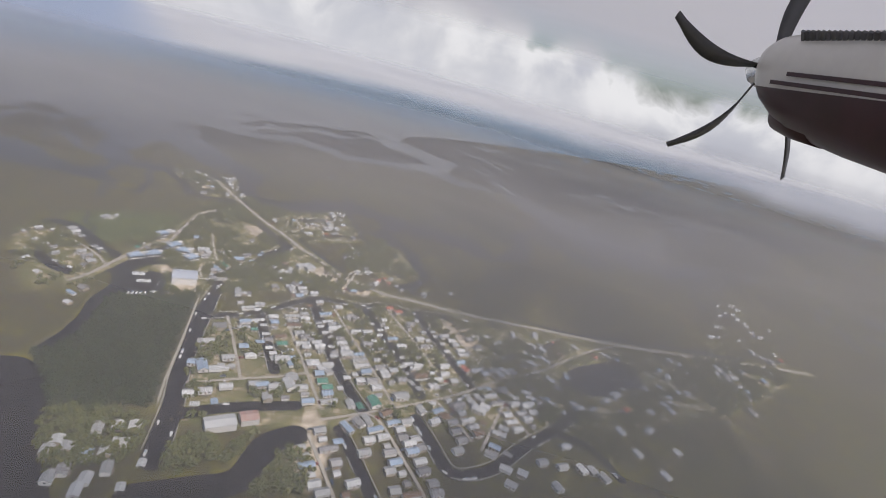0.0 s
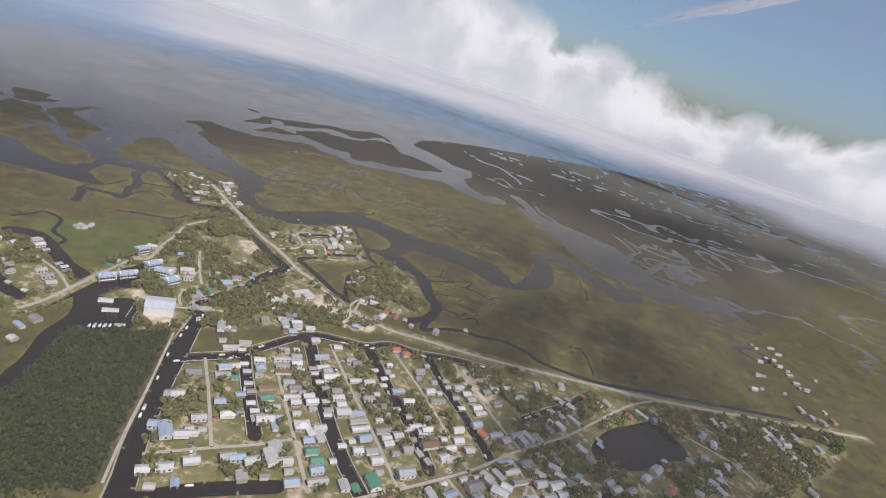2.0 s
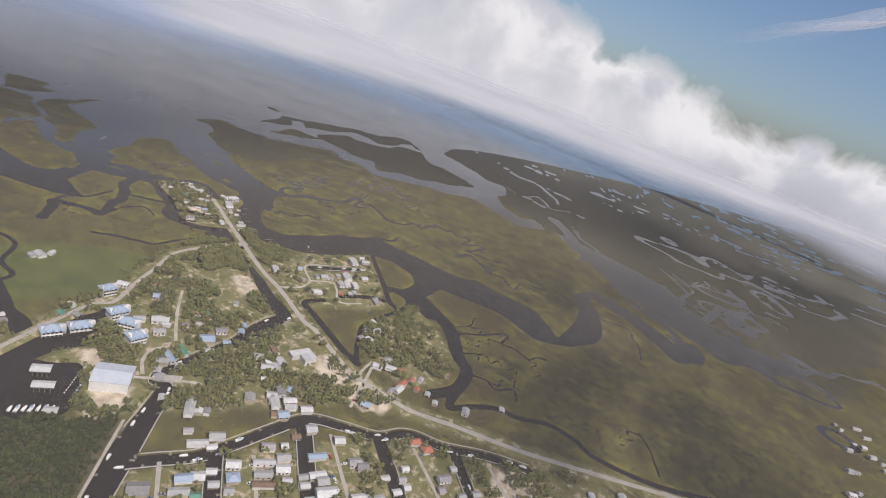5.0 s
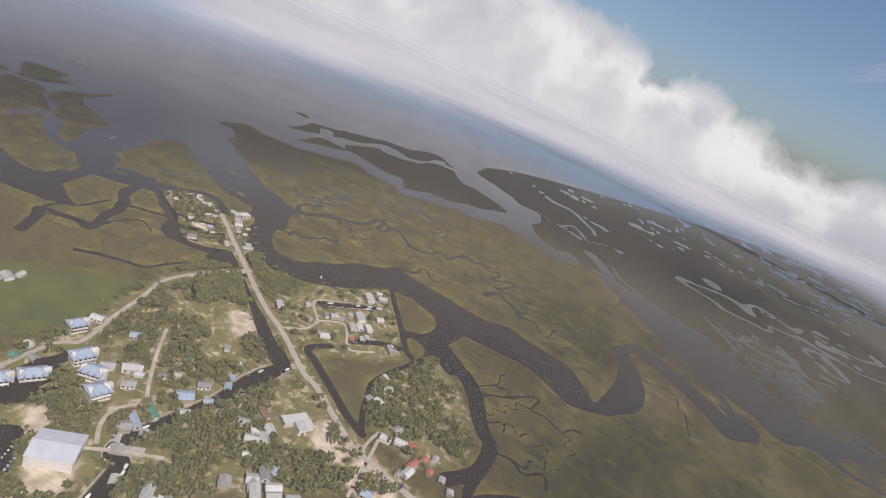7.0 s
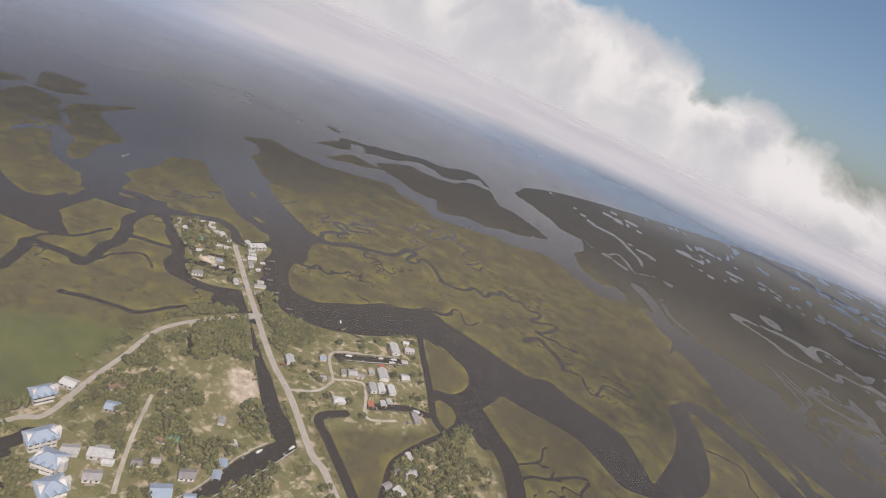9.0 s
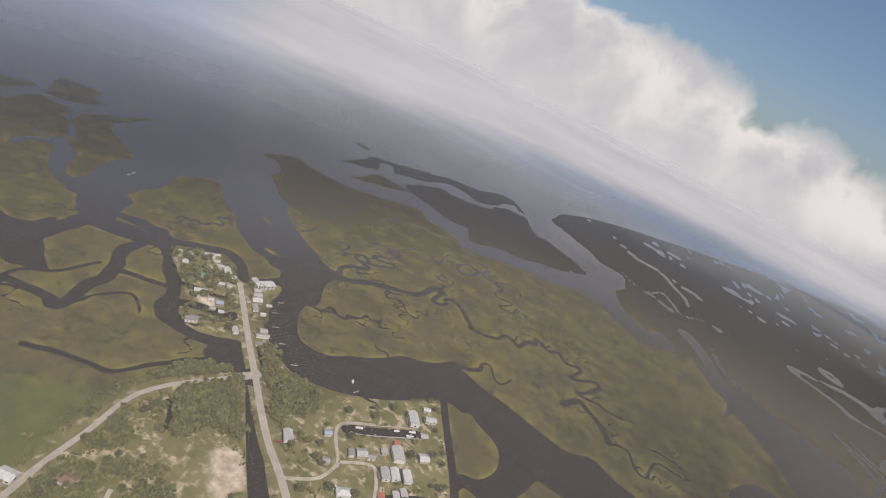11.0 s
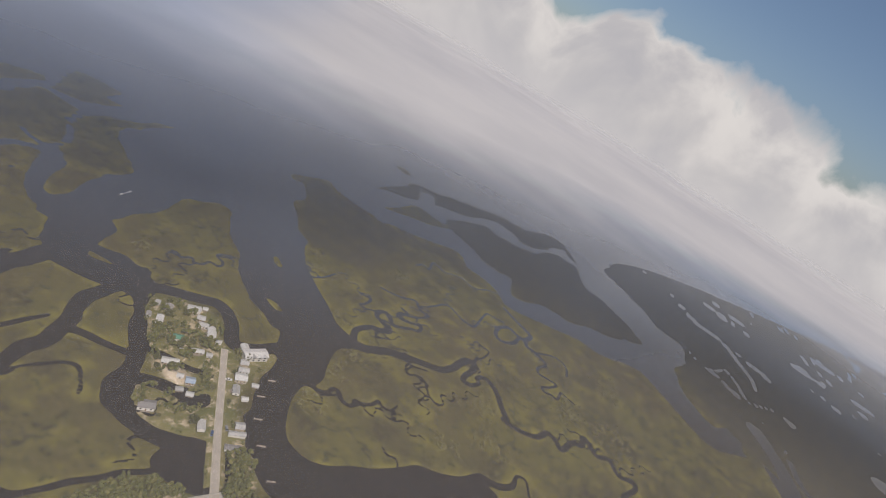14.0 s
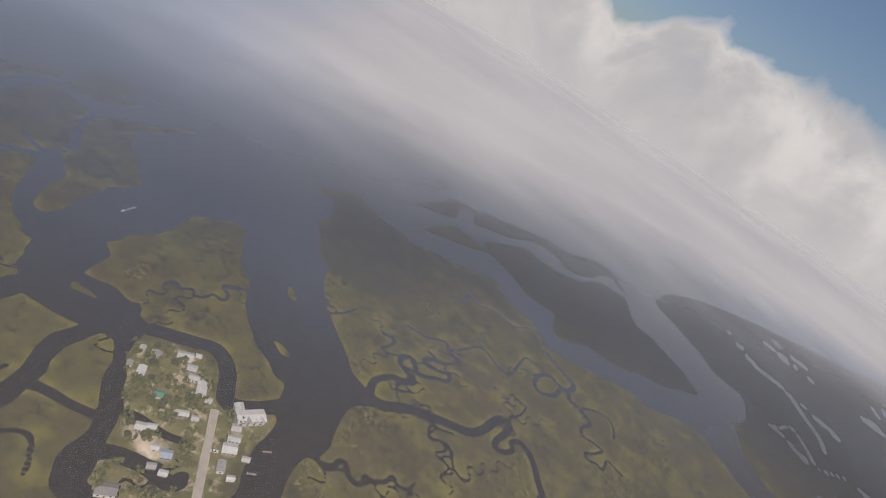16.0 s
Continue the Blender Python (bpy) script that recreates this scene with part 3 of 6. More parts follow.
AREAS["village_shore"] = [(-347,752), (-342,759), (-334,769), (-326,776), (-313,775), (-304,770), (-293,761), (-288,760), (-279,770), (-272,777), (-264,778), (-259,766), (-257,756), (-250,742), (-242,727), (-258,706), (-288,715), (-318,724), (-326,728), (-340,740)]
AREAS["meadow"] = [(-338,526), (-318,559), (-305,570), (-287,581), (-268,594), (-249,601), (-244,581), (-241,559), (-244,534), (-252,520), (-261,509), (-287,488)]
ROADS = {}
ROADS["main_road"] = [(-286,752), (-263,728), (-238,702), (-216,680), (-178,642), (-149,619), (-116,587), (-102,579), (-63,545), (-41,536), (-12,527), (25,528), (74,528), (134,534), (191,541), (250,548), (340,566), (424,585), (506,603)]
ROADS["side_road"] = [(-215,674), (-225,657), (-239,634), (-246,611), (-242,581), (-240,558), (-237,541), (-235,522), (-244,508), (-250,446), (-252,423), (-257,407)]
ROADS["lane_a"] = [(-209,566), (-198,542), (-186,520), (-178,507)]
ROADS["lane_b"] = [(-153,624), (-139,636), (-135,649), (-136,656), (-147,672), (-148,684), (-131,699)]
ROADS["lane_c"] = [(-135,655), (-118,667), (-110,658), (-100,637), (-82,649)]
ROADS["lane_d"] = [(-180,461), (-164,469), (-144,477)]
ROADS["lane_e"] = [(-175,467), (-183,479), (-184,491), (-177,501)]
ROADS["street_a"] = [(-129,413), (-110,379), (-88,337)]
ROADS["street_b"] = [(-89,439), (-68,400), (-46,360), (-27,325)]
ROADS["street_c"] = [(-55,476), (-26,427), (-1,387), (23,345)]
ROADS["street_d"] = [(-2,491), (28,446), (49,409), (66,378)]
ROADS["street_e"] = [(51,499), (74,461), (91,433), (105,415)]
ROADS["cross_street"] = [(-25,314), (21,345), (66,379), (104,415), (143,447), (173,478), (216,522), (246,544)]
ROADS["street_f"] = [(-118,319), (-87,337), (-67,348), (-47,362)]
ROADS["street_g"] = [(52,366), (67,349), (81,329)]
ROADS["street_h"] = [(95,404), (111,377), (125,352)]
ROADS["street_i"] = [(238,528), (257,502), (296,482), (311,461)]
ROADS["street_j"] = [(-12,315), (9,331), (38,290), (52,266)]
ROADS["street_k"] = [(-29,299), (-2,254), (6,237)]
ROADS["street_l"] = [(87,322), (113,400)]
ROADS["estate_street"] = [(-298,475), (-272,463), (-248,444)]
ROADS["spur"] = [(-46,531), (-55,547), (-49,565), (-51,507)]
ROADS["dike_track"] = [(-161,430), (-144,368), (-133,325), (-124,295)]
HOUSES = {}
HOUSES["canal_row_a"] = [(-103,418,"ws"), (-98,411,"ws"), (-92,399,"ws"), (-87,392,"g"), (-83,381,"ws"), (-78,375,"w"), (-75,368,"ws"), (-95,426,"w"), (-91,418,"bh"), (-89,410,"gs"), (-80,399,"tL"), (-75,387,"n"), (-69,369,"wB"), (-61,365,"bs"), (-70,378,"ws"), (-112,406,"b"), (-107,411,"w"), (-110,399,"wL"), (-92,386,"b"), (-100,373,"b"), (-91,364,"wh"), (-85,369,"gs"), (-104,353,"w"), (-127,392,"gB"), (-126,405,"g"), (-120,405,"ws"), (-102,400,"ns")]
HOUSES["canal_row_b"] = [(-81,435,"wL"), (-78,427,"wL"), (-84,447,"g"), (-76,452,"ws"), (-73,443,"w"), (-70,435,"w"), (-65,429,"ws"), (-75,421,"tL"), (-68,411,"w"), (-62,407,"g"), (-61,397,"wL"), (-57,393,"w"), (-57,415,"gs"), (-51,403,"w"), (-47,397,"w"), (-45,392,"ws"), (-35,374,"w"), (-33,368,"w"), (-46,373,"wBh"), (-34,354,"n"), (-56,405,"gs"), (-53,383,"ws")]
HOUSES["canal_row_c"] = [(-67,473,"w"), (-48,472,"w"), (-73,463,"ts"), (-56,453,"bL"), (-51,440,"wL"), (-47,437,"w"), (-55,431,"ws"), (-49,423,"w"), (-42,429,"wB"), (-43,418,"gs"), (-39,404,"w"), (-35,396,"g"), (-32,409,"w"), (-28,404,"w"), (-25,397,"wB"), (-34,391,"ws"), (-18,367,"ws"), (-13,372,"ws"), (-7,366,"w"), (-35,417,"g"), (-58,436,"ws"), (-34,459,"g"), (-29,458,"g"), (-29,411,"gs")]
HOUSES["canal_row_d"] = [(-24,436,"wL"), (-15,437,"w"), (-17,428,"gs"), (-11,418,"g"), (-7,412,"gs"), (-10,432,"ws"), (-7,427,"ws"), (5,391,"gL"), (8,384,"w"), (10,380,"w"), (15,390,"w"), (0,400,"ws"), (5,408,"gs"), (0,417,"gs"), (-14,457,"ws"), (-5,450,"w"), (-4,441,"w"), (-4,460,"gs"), (0,455,"ws"), (-4,469,"ws"), (8,439,"bL"), (17,428,"w"), (10,418,"ws"), (20,414,"wL"), (20,400,"ws"), (27,406,"wL")]
HOUSES["canal_row_e"] = [(31,401,"w"), (37,389,"tB"), (32,380,"w"), (23,380,"g"), (-2,495,"rh"), (7,492,"rh"), (21,471,"g"), (21,463,"gs"), (25,454,"g"), (32,450,"w"), (37,438,"w"), (42,425,"wL"), (26,484,"ws"), (34,464,"ws"), (39,451,"ws"), (33,418,"gs"), (25,391,"gs")]
HOUSES["river_row"] = [(-119,432,"wL"), (-112,440,"w"), (-111,433,"ws"), (-128,438,"gs"), (-111,479,"g"), (-98,485,"g"), (-88,488,"w"), (-87,476,"b"), (-92,474,"ts"), (-76,488,"w"), (-42,514,"b"), (-27,565,"r"), (-17,560,"rs"), (-2,551,"ws"), (5,544,"ws"), (-40,573,"g"), (-29,539,"gs"), (-66,607,"gs"), (29,547,"w"), (58,567,"w"), (-89,503,"ts"), (-127,456,"gs"), (-131,454,"ws")]
HOUSES["point_row"] = [(-129,367,"w"), (-125,369,"w"), (-123,340,"b"), (-115,336,"bB"), (-106,337,"wv"), (-105,344,"ws"), (-101,342,"ws"), (-98,346,"ws"), (-54,348,"wB"), (-240,400,"g"), (-262,434,"gs")]
HOUSES["south_row"] = [(-111,308,"wv"), (-102,312,"wv"), (-92,321,"wv"), (-76,331,"wv"), (-71,332,"bv"), (-63,333,"wv"), (-103,300,"w"), (-93,306,"b"), (-64,322,"w"), (-53,327,"gs"), (-54,339,"wB"), (-38,369,"w"), (-29,348,"n"), (-27,341,"b"), (-24,333,"wL"), (-20,352,"ws"), (-9,336,"w"), (-2,337,"n"), (7,344,"nB"), (25,359,"wB")]
HOUSES["east_row_a"] = [(39,441,"gL"), (48,419,"g"), (34,403,"w"), (48,382,"wv"), (38,375,"ws"), (43,471,"ws"), (46,464,"ws"), (54,464,"w"), (61,461,"w"), (53,453,"ws"), (65,455,"w"), (58,442,"w"), (70,447,"w")]
HOUSES["east_row_b"] = [(73,441,"wL"), (70,426,"b"), (56,413,"w"), (57,403,"w"), (65,396,"w"), (75,417,"r"), (85,421,"wL"), (92,418,"w"), (78,472,"g"), (85,479,"w"), (95,486,"wL"), (87,461,"g"), (106,478,"wL"), (125,504,"wL"), (149,516,"w"), (144,492,"w"), (153,499,"w"), (170,511,"r"), (154,489,"w"), (136,471,"w"), (142,470,"w"), (124,463,"g"), (132,458,"ws"), (153,470,"wL")]
HOUSES["east_row_c"] = [(169,486,"tB"), (183,505,"ws"), (191,511,"w"), (129,447,"g"), (139,454,"w"), (102,429,"wL"), (111,431,"wL"), (106,422,"w"), (118,432,"w"), (99,420,"g"), (210,501,"r"), (224,510,"wL"), (236,508,"b"), (250,511,"ws"), (172,454,"w"), (172,448,"b"), (118,412,"w"), (132,414,"g"), (153,433,"w"), (159,425,"g"), (127,403,"w"), (144,403,"b"), (116,393,"w"), (131,398,"w")]
HOUSES["east_row_d"] = [(115,383,"w"), (126,385,"wB"), (138,392,"g"), (149,397,"w"), (130,380,"w"), (169,406,"w"), (158,391,"w"), (184,402,"w"), (172,399,"w"), (214,436,"wB"), (202,423,"w"), (226,452,"w"), (250,460,"w"), (236,445,"g"), (268,471,"w"), (280,507,"b"), (244,424,"w"), (217,414,"r"), (77,376,"w"), (86,381,"wL"), (81,372,"w"), (86,366,"wB"), (91,372,"w"), (69,364,"gB"), (71,373,"ws"), (42,347,"w")]
HOUSES["east_row_e"] = [(268,494,"w"), (302,533,"w"), (313,534,"w"), (291,487,"wB"), (285,494,"w"), (273,456,"w"), (284,466,"w"), (304,468,"w"), (307,464,"b"), (298,474,"wL"), (263,442,"w"), (267,434,"w"), (313,514,"gL"), (346,547,"ws"), (314,493,"w"), (361,545,"w"), (365,543,"w"), (377,552,"w"), (375,543,"w")]
HOUSES["east_row_f"] = [(365,533,"w"), (374,532,"w"), (374,556,"w"), (357,533,"w"), (368,502,"w"), (376,509,"b"), (417,545,"b"), (362,468,"g"), (438,568,"wL"), (394,554,"w"), (479,634,"ws"), (479,617,"r"), (458,604,"w"), (450,610,"w"), (441,619,"w"), (456,607,"g"), (366,523,"w"), (370,494,"g"), (371,516,"w")]
HOUSES["far_hamlet_row"] = [(422,682,"w"), (448,727,"w"), (466,746,"w"), (495,788,"wL"), (474,727,"w"), (479,710,"wL"), (498,773,"wL"), (462,778,"ws"), (465,770,"ws"), (521,721,"ws"), (394,636,"w"), (409,646,"ws"), (440,652,"ws"), (477,691,"wL"), (478,680,"wL"), (484,723,"ws"), (431,684,"ws"), (476,745,"w"), (482,678,"g")]
HOUSES["lagoon_row"] = [(-153,247,"w"), (-153,239,"w"), (-146,244,"w"), (-134,242,"bv"), (-127,247,"w"), (-140,261,"wv"), (-132,267,"wv"), (-124,270,"wv"), (-124,256,"w"), (-106,245,"w"), (-119,235,"w"), (-107,227,"w"), (-141,223,"w"), (-138,229,"g"), (-124,218,"w"), (-125,227,"w"), (-9,297,"b"), (10,305,"w"), (-6,278,"g"), (9,291,"w"), (7,264,"w"), (27,282,"w"), (32,267,"w"), (44,309,"g")]
HOUSES["south_canal_row"] = [(32,331,"w"), (52,339,"w"), (75,341,"wB"), (70,315,"w"), (93,318,"g"), (40,316,"w"), (106,295,"w"), (103,307,"w"), (115,308,"w"), (131,324,"w"), (145,323,"w"), (151,346,"w"), (160,325,"w"), (169,328,"w"), (176,322,"w"), (139,303,"w"), (229,342,"w"), (106,324,"g"), (213,361,"w"), (233,395,"w"), (250,374,"w"), (206,385,"w"), (272,446,"w")]
HOUSES["west_lane_row"] = [(-209,513,"w"), (-198,520,"wB"), (-192,518,"ws"), (-191,508,"g"), (-225,557,"t"), (-216,545,"b"), (-168,498,"nL"), (-171,488,"bL"), (-172,482,"g"), (-170,474,"w"), (-165,469,"gs"), (-162,518,"bB"), (-155,509,"ws"), (-150,524,"bs"), (-150,550,"b"), (-148,542,"bs"), (-159,533,"g"), (-153,563,"ws"), (-162,484,"ws"), (-168,573,"gs"), (-174,503,"g"), (-182,525,"gs"), (-176,531,"ws"), (-179,547,"ns"), (-183,543,"ts")]
HOUSES["hammock_road_row"] = [(-154,454,"ws"), (-119,535,"tL"), (-124,521,"g"), (-116,519,"ws"), (-109,524,"w"), (-114,511,"w"), (-109,516,"w"), (-111,501,"ws"), (-100,488,"w"), (-95,481,"w"), (-86,485,"w"), (-96,493,"g"), (-137,455,"w"), (-135,450,"w"), (-243,544,"w"), (-244,507,"gs"), (-250,502,"ws"), (-246,495,"gs"), (-248,491,"ns")]
HOUSES["hammock_row"] = [(-60,592,"wv"), (-59,610,"w"), (-64,623,"ws"), (-68,593,"gs"), (-23,551,"rL"), (-11,552,"rs"), (-24,542,"w"), (-35,563,"w"), (-45,562,"w"), (-24,528,"g"), (-10,565,"ws"), (-93,499,"b")]
HOUSES["estate_row"] = [(-147,690,"n"), (-151,668,"bs"), (-112,721,"wB"), (-102,730,"w"), (-108,740,"ws"), (-100,715,"ws"), (-127,669,"wv"), (-121,671,"gs"), (-132,665,"gs"), (-116,681,"ws"), (-108,685,"wB"), (-112,693,"rs"), (-93,695,"wv"), (-108,664,"w"), (-103,668,"wv"), (-96,672,"w"), (-96,657,"w"), (-93,662,"ws"), (-103,650,"rs"), (-122,637,"wh"), (-71,659,"gL"), (-145,677,"ws"), (-167,647,"w"), (-194,680,"gs"), (-141,649,"gs")]
HOUSES["point_village_row"] = [(-338,743,"ws"), (-332,732,"gs"), (-324,733,"w"), (-331,746,"g"), (-323,759,"wB"), (-320,766,"ws"), (-314,757,"w"), (-308,754,"w"), (-299,752,"wBv"), (-292,752,"ws"), (-307,733,"n"), (-297,728,"ws"), (-292,735,"wL"), (-286,739,"ws"), (-295,715,"w"), (-293,720,"ws"), (-282,714,"ws"), (-276,716,"b"), (-275,708,"w"), (-269,710,"w"), (-275,687,"gB"), (-248,699,"wv")]
HOUSES["dockside_row"] = [(-270,753,"w"), (-265,747,"w"), (-262,742,"wB"), (-256,732,"wv"), (-260,764,"gL"), (-253,746,"ws"), (-249,733,"ws"), (-236,716,"w"), (-233,711,"wL"), (-228,703,"gL")]
HOUSES["estate_west_row"] = [(-308,491,"w"), (-299,486,"w"), (-314,496,"w"), (-283,470,"w"), (-278,472,"w"), (-272,470,"w"), (-267,466,"g"), (-279,455,"w"), (-269,448,"g"), (-262,443,"w"), (-254,452,"b"), (-252,462,"w"), (-293,471,"w"), (-296,477,"ws"), (-317,498,"ws"), (-308,543,"w"), (-305,550,"ws"), (-311,539,"ws"), (-243,481,"ts"), (-245,475,"gs"), (-241,496,"gs")]
HOUSES["estate_shore_row"] = [(-338,467,"w"), (-334,479,"w"), (-323,483,"w"), (-310,472,"w"), (-309,453,"w"), (-300,450,"g"), (-293,443,"w"), (-284,431,"w"), (-269,427,"w"), (-281,406,"w"), (-315,438,"w"), (-304,423,"w"), (-243,390,"bL"), (-236,376,"w"), (-322,458,"ws")]


# ---- ground and water ----
def lattice(seed, n=64):
    return np.random.RandomState(seed).rand(n, n)


def value_noise(x, y, size, seed):
    """Smooth noise from 0 to 1, size metres a cell."""
    g, n = lattice(seed), 64
    u, v = x / size, y / size
    i, j = np.floor(u).astype(int), np.floor(v).astype(int)
    fu, fv = u - i, v - j
    fu, fv = fu * fu * (3 - 2 * fu), fv * fv * (3 - 2 * fv)
    a, b = g[i % n, j % n], g[(i + 1) % n, j % n]
    c, d = g[i % n, (j + 1) % n], g[(i + 1) % n, (j + 1) % n]
    return (a * (1 - fu) + b * fu) * (1 - fv) + (c * (1 - fu) + d * fu) * fv


def rounded(points, closed=False, steps=5):
    """A smooth line through the points (Catmull-Rom)."""
    p = np.array(points, float)
    n = len(p)
    out_ = []
    for k in range(n if closed else n - 1):
        q = [p[(k + d) % n] if closed else p[min(max(k + d, 0), n - 1)] for d in (-1, 0, 1, 2)]
        for s in np.arange(steps) / steps:
            out_.append(0.5 * (2 * q[1] + (q[2] - q[0]) * s + (2 * q[0] - 5 * q[1] + 4 * q[2] - q[3]) * s ** 2 + (3 * q[1] - 3 * q[2] + q[3] - q[0]) * s ** 3))
    if not closed:
        out_.append(p[-1])
    return np.array(out_)


def steps_from(fine0, fine1, fine, low, high, growth=1.09):
    """Grid lines: even in the middle, ever wider outwards."""
    mid = list(np.arange(fine0, fine1 + fine, fine))
    a, s = [fine0], fine
    while a[-1] > low:
        s *= growth
        a.append(a[-1] - s)
    b, s = [mid[-1]], fine
    while b[-1] < high:
        s *= growth
        b.append(b[-1] + s)
    return np.array(a[:0:-1] + mid + b[1:])


GX = steps_from(-440, 330, 1.8, -6500, 6500, 1.03)
GY = steps_from(230, 1080, 1.8, -4000, 8000, 1.028)
XX, YY = np.meshgrid(GX, GY, indexing="ij")
WX = XX + 5 * (value_noise(XX, YY, 28, 1) - 0.5) + 2.4 * (value_noise(XX, YY, 9, 2) - 0.5)
WY = YY + 5 * (value_noise(XX, YY, 28, 3) - 0.5) + 2.4 * (value_noise(XX, YY, 9, 4) - 0.5)


def window(x0, x1, y0, y1, far):
    i = slice(max(np.searchsorted(GX, x0 - far) - 1, 0), np.searchsorted(GX, x1 + far) + 1)
    j = slice(max(np.searchsorted(GY, y0 - far) - 1, 0), np.searchsorted(GY, y1 + far) + 1)
    return i, j


def line_field(field, pts, far=30.0, natural=False):
    """Raises field to (half width - distance) along a line of x, y, half width."""
    sx, sy = (WX, WY) if natural else (XX, YY)
    for (ax, ay, ah), (bx, by, bh) in zip(pts[:-1], pts[1:]):
        w = window(min(ax, bx), max(ax, bx), min(ay, by), max(ay, by), far + max(ah, bh))
        px, py = sx[w] - ax, sy[w] - ay
        dx, dy = bx - ax, by - ay
        s = np.clip((px * dx + py * dy) / max(dx * dx + dy * dy, 1e-6), 0, 1)
        d = np.hypot(px - s * dx, py - s * dy)
        np.maximum(field[w], ah + (bh - ah) * s - d, out=field[w])


def area_field(pts, natural=True, steps=5, ragged=0.0):
    """Signed distance to a closed outline, positive inside."""
    sx, sy = (WX, WY) if natural else (XX, YY)
    if ragged:
        sx = sx + ragged * (value_noise(XX, YY, 60, 41) - 0.5) + 0.5 * ragged * (value_noise(XX, YY, 22, 42) - 0.5)
        sy = sy + ragged * (value_noise(XX, YY, 60, 43) - 0.5) + 0.5 * ragged * (value_noise(XX, YY, 22, 44) - 0.5)
    p = rounded(pts, True, steps)
    field = np.full(XX.shape, -300.0)
    w = window(p[:, 0].min(), p[:, 0].max(), p[:, 1].min(), p[:, 1].max(), 60)
    x, y = sx[w], sy[w]
    dist, inside = np.full(x.shape, 1e9), np.zeros(x.shape, bool)
    for a, b in zip(p, np.roll(p, -1, 0)):
        d = b - a
        s = np.clip(((x - a[0]) * d[0] + (y - a[1]) * d[1]) / max(d @ d, 1e-6), 0, 1)
        np.minimum(dist, np.hypot(x - a[0] - s * d[0], y - a[1] - s * d[1]), out=dist)
        if a[1] != b[1]:
            inside ^= ((a[1] > y) != (b[1] > y)) & (x < (b[0] - a[0]) * (y - a[1]) / (b[1] - a[1]) + a[0])
    field[w] = np.where(inside, dist, -dist)
    return field


CANALS = [k for k in WATERWAYS if "canal" in k or "slip" in k or "lagoon" in k or "ditch" in k or k == "road_channel"]
def side_creeks():
    """Small winding branches off the tidal creeks."""
    r_ = random.Random(12)
    made = []
    for k, pts in WATERWAYS.items():
        if not (k.startswith("creek") or k in ("west_reach", "west_arm", "marsh_edge_creek")):
            continue
        p = rounded(pts, False, 4)
        for a, b in zip(p[:-1], p[1:]):
            if r_.random() > (0.06 if k.startswith("creek") else 0.05):
                continue
            h = math.atan2(b[1] - a[1], b[0] - a[0]) + r_.choice((-1, 1)) * r_.uniform(0.8, 1.6)
            x, y, line, ph = a[0], a[1], [], r_.uniform(0, 6)
            n = r_.randrange(9, 26)
            x, y = x + math.cos(h) * a[2] * 0.7, y + math.sin(h) * a[2] * 0.7
            for i in range(n):
                t = h + 1.25 * math.sin(ph + i * 0.85) + r_.uniform(-0.3, 0.3)
                line.append((x, y, 1.0 - 0.45 * i / n))
                x, y = x + 3.2 * math.cos(t), y + 3.2 * math.sin(t)
            made.append(line)
    return made


ways = np.full(XX.shape, -60.0)
for line in side_creeks():
    line_field(ways, line, 12, False)
for k, pts in WATERWAYS.items():
    pts = [(x, y, h * (0.6 if "creek" in k else 1.0)) for x, y, h in pts]
    line_field(ways, rounded(pts, False, 5), 30, k.startswith("west"))
for k in ("lake", "marina_basin", "west_water"):
    ways = np.maximum(ways, area_field(AREAS[k], False))

sea = area_field(AREAS["sea"] + [(600, 1000), (900, 1330), (2600, 2300), (9000, 5200), (9000, 9500), (-9000, 9500), (-9000, 600), (-1400, 560), (-700, 610)], True, 3)
isles = np.full(XX.shape, -300.0)
for k in ("west_island", "islet_a", "islet_b", "islet_c", "inner_spit", "north_west_isle", "west_shore_isle", "far_isle_a", "far_isle_b", "far_isle_c", "far_isle_d", "far_isle_e"):
    isles = np.maximum(isles, area_field(AREAS[k], True, 5, 7.0 if "isle" in k else 0.0))
for k in ("channel_isle", "channel_islet", "sand_spit"):
    isles = np.maximum(isles, area_field(AREAS[k], True, 5, 8.0))
flat = np.full(XX.shape, -300.0)
for k in ("outer_isle_a", "outer_isle_b", "outer_isle_c"):
    flat = np.maximum(flat, area_field(AREAS[k], False, 5, 16.0))
# tidal flats: long streaks that run with the coast
ca, sa = math.cos(radians(-30)), math.sin(radians(-30))
U, V = XX * ca + YY * sa, -XX * sa + YY * ca
U, V = U + 60 * (value_noise(XX, YY, 120, 51) - 0.5), V + 70 * (value_noise(XX, YY, 90, 52) - 0.5)
streak = (value_noise(U / 3.0, V, 40, 7) * 0.5 + value_noise(U / 1.6, V, 20, 8) * 0.3 + value_noise(XX, YY, 13, 9) * 0.2 - 0.25) * 90
region = area_field([(-90, 1560), (40, 1400), (60, 1250), (140, 1160), (330, 1080), (470, 930), (1500, 1150), (2600, 1900), (2200, 2900), (900, 2400), (200, 1900)])
flats = np.minimum(streak, region * 0.25)
pools = value_noise(U / 3.0, V, 44, 12) * 0.5 + value_noise(U / 1.7, V, 19, 13) * 0.3 + value_noise(XX, YY, 12, 14) * 0.2
flat = np.minimum(flat, (pools - 0.22) * 90)
isles = np.maximum(isles, np.maximum(flat, flats))
river = area_field(AREAS["river"], False, 3, 3.0)
marsh_body = area_field(AREAS["main_marsh"], False, 4, 4.0)
village_body = area_field(AREAS["village_shore"], False, 4, 1.5)
shore = np.maximum(np.minimum(np.maximum(-sea, isles), -river), np.maximum(marsh_body, village_body))
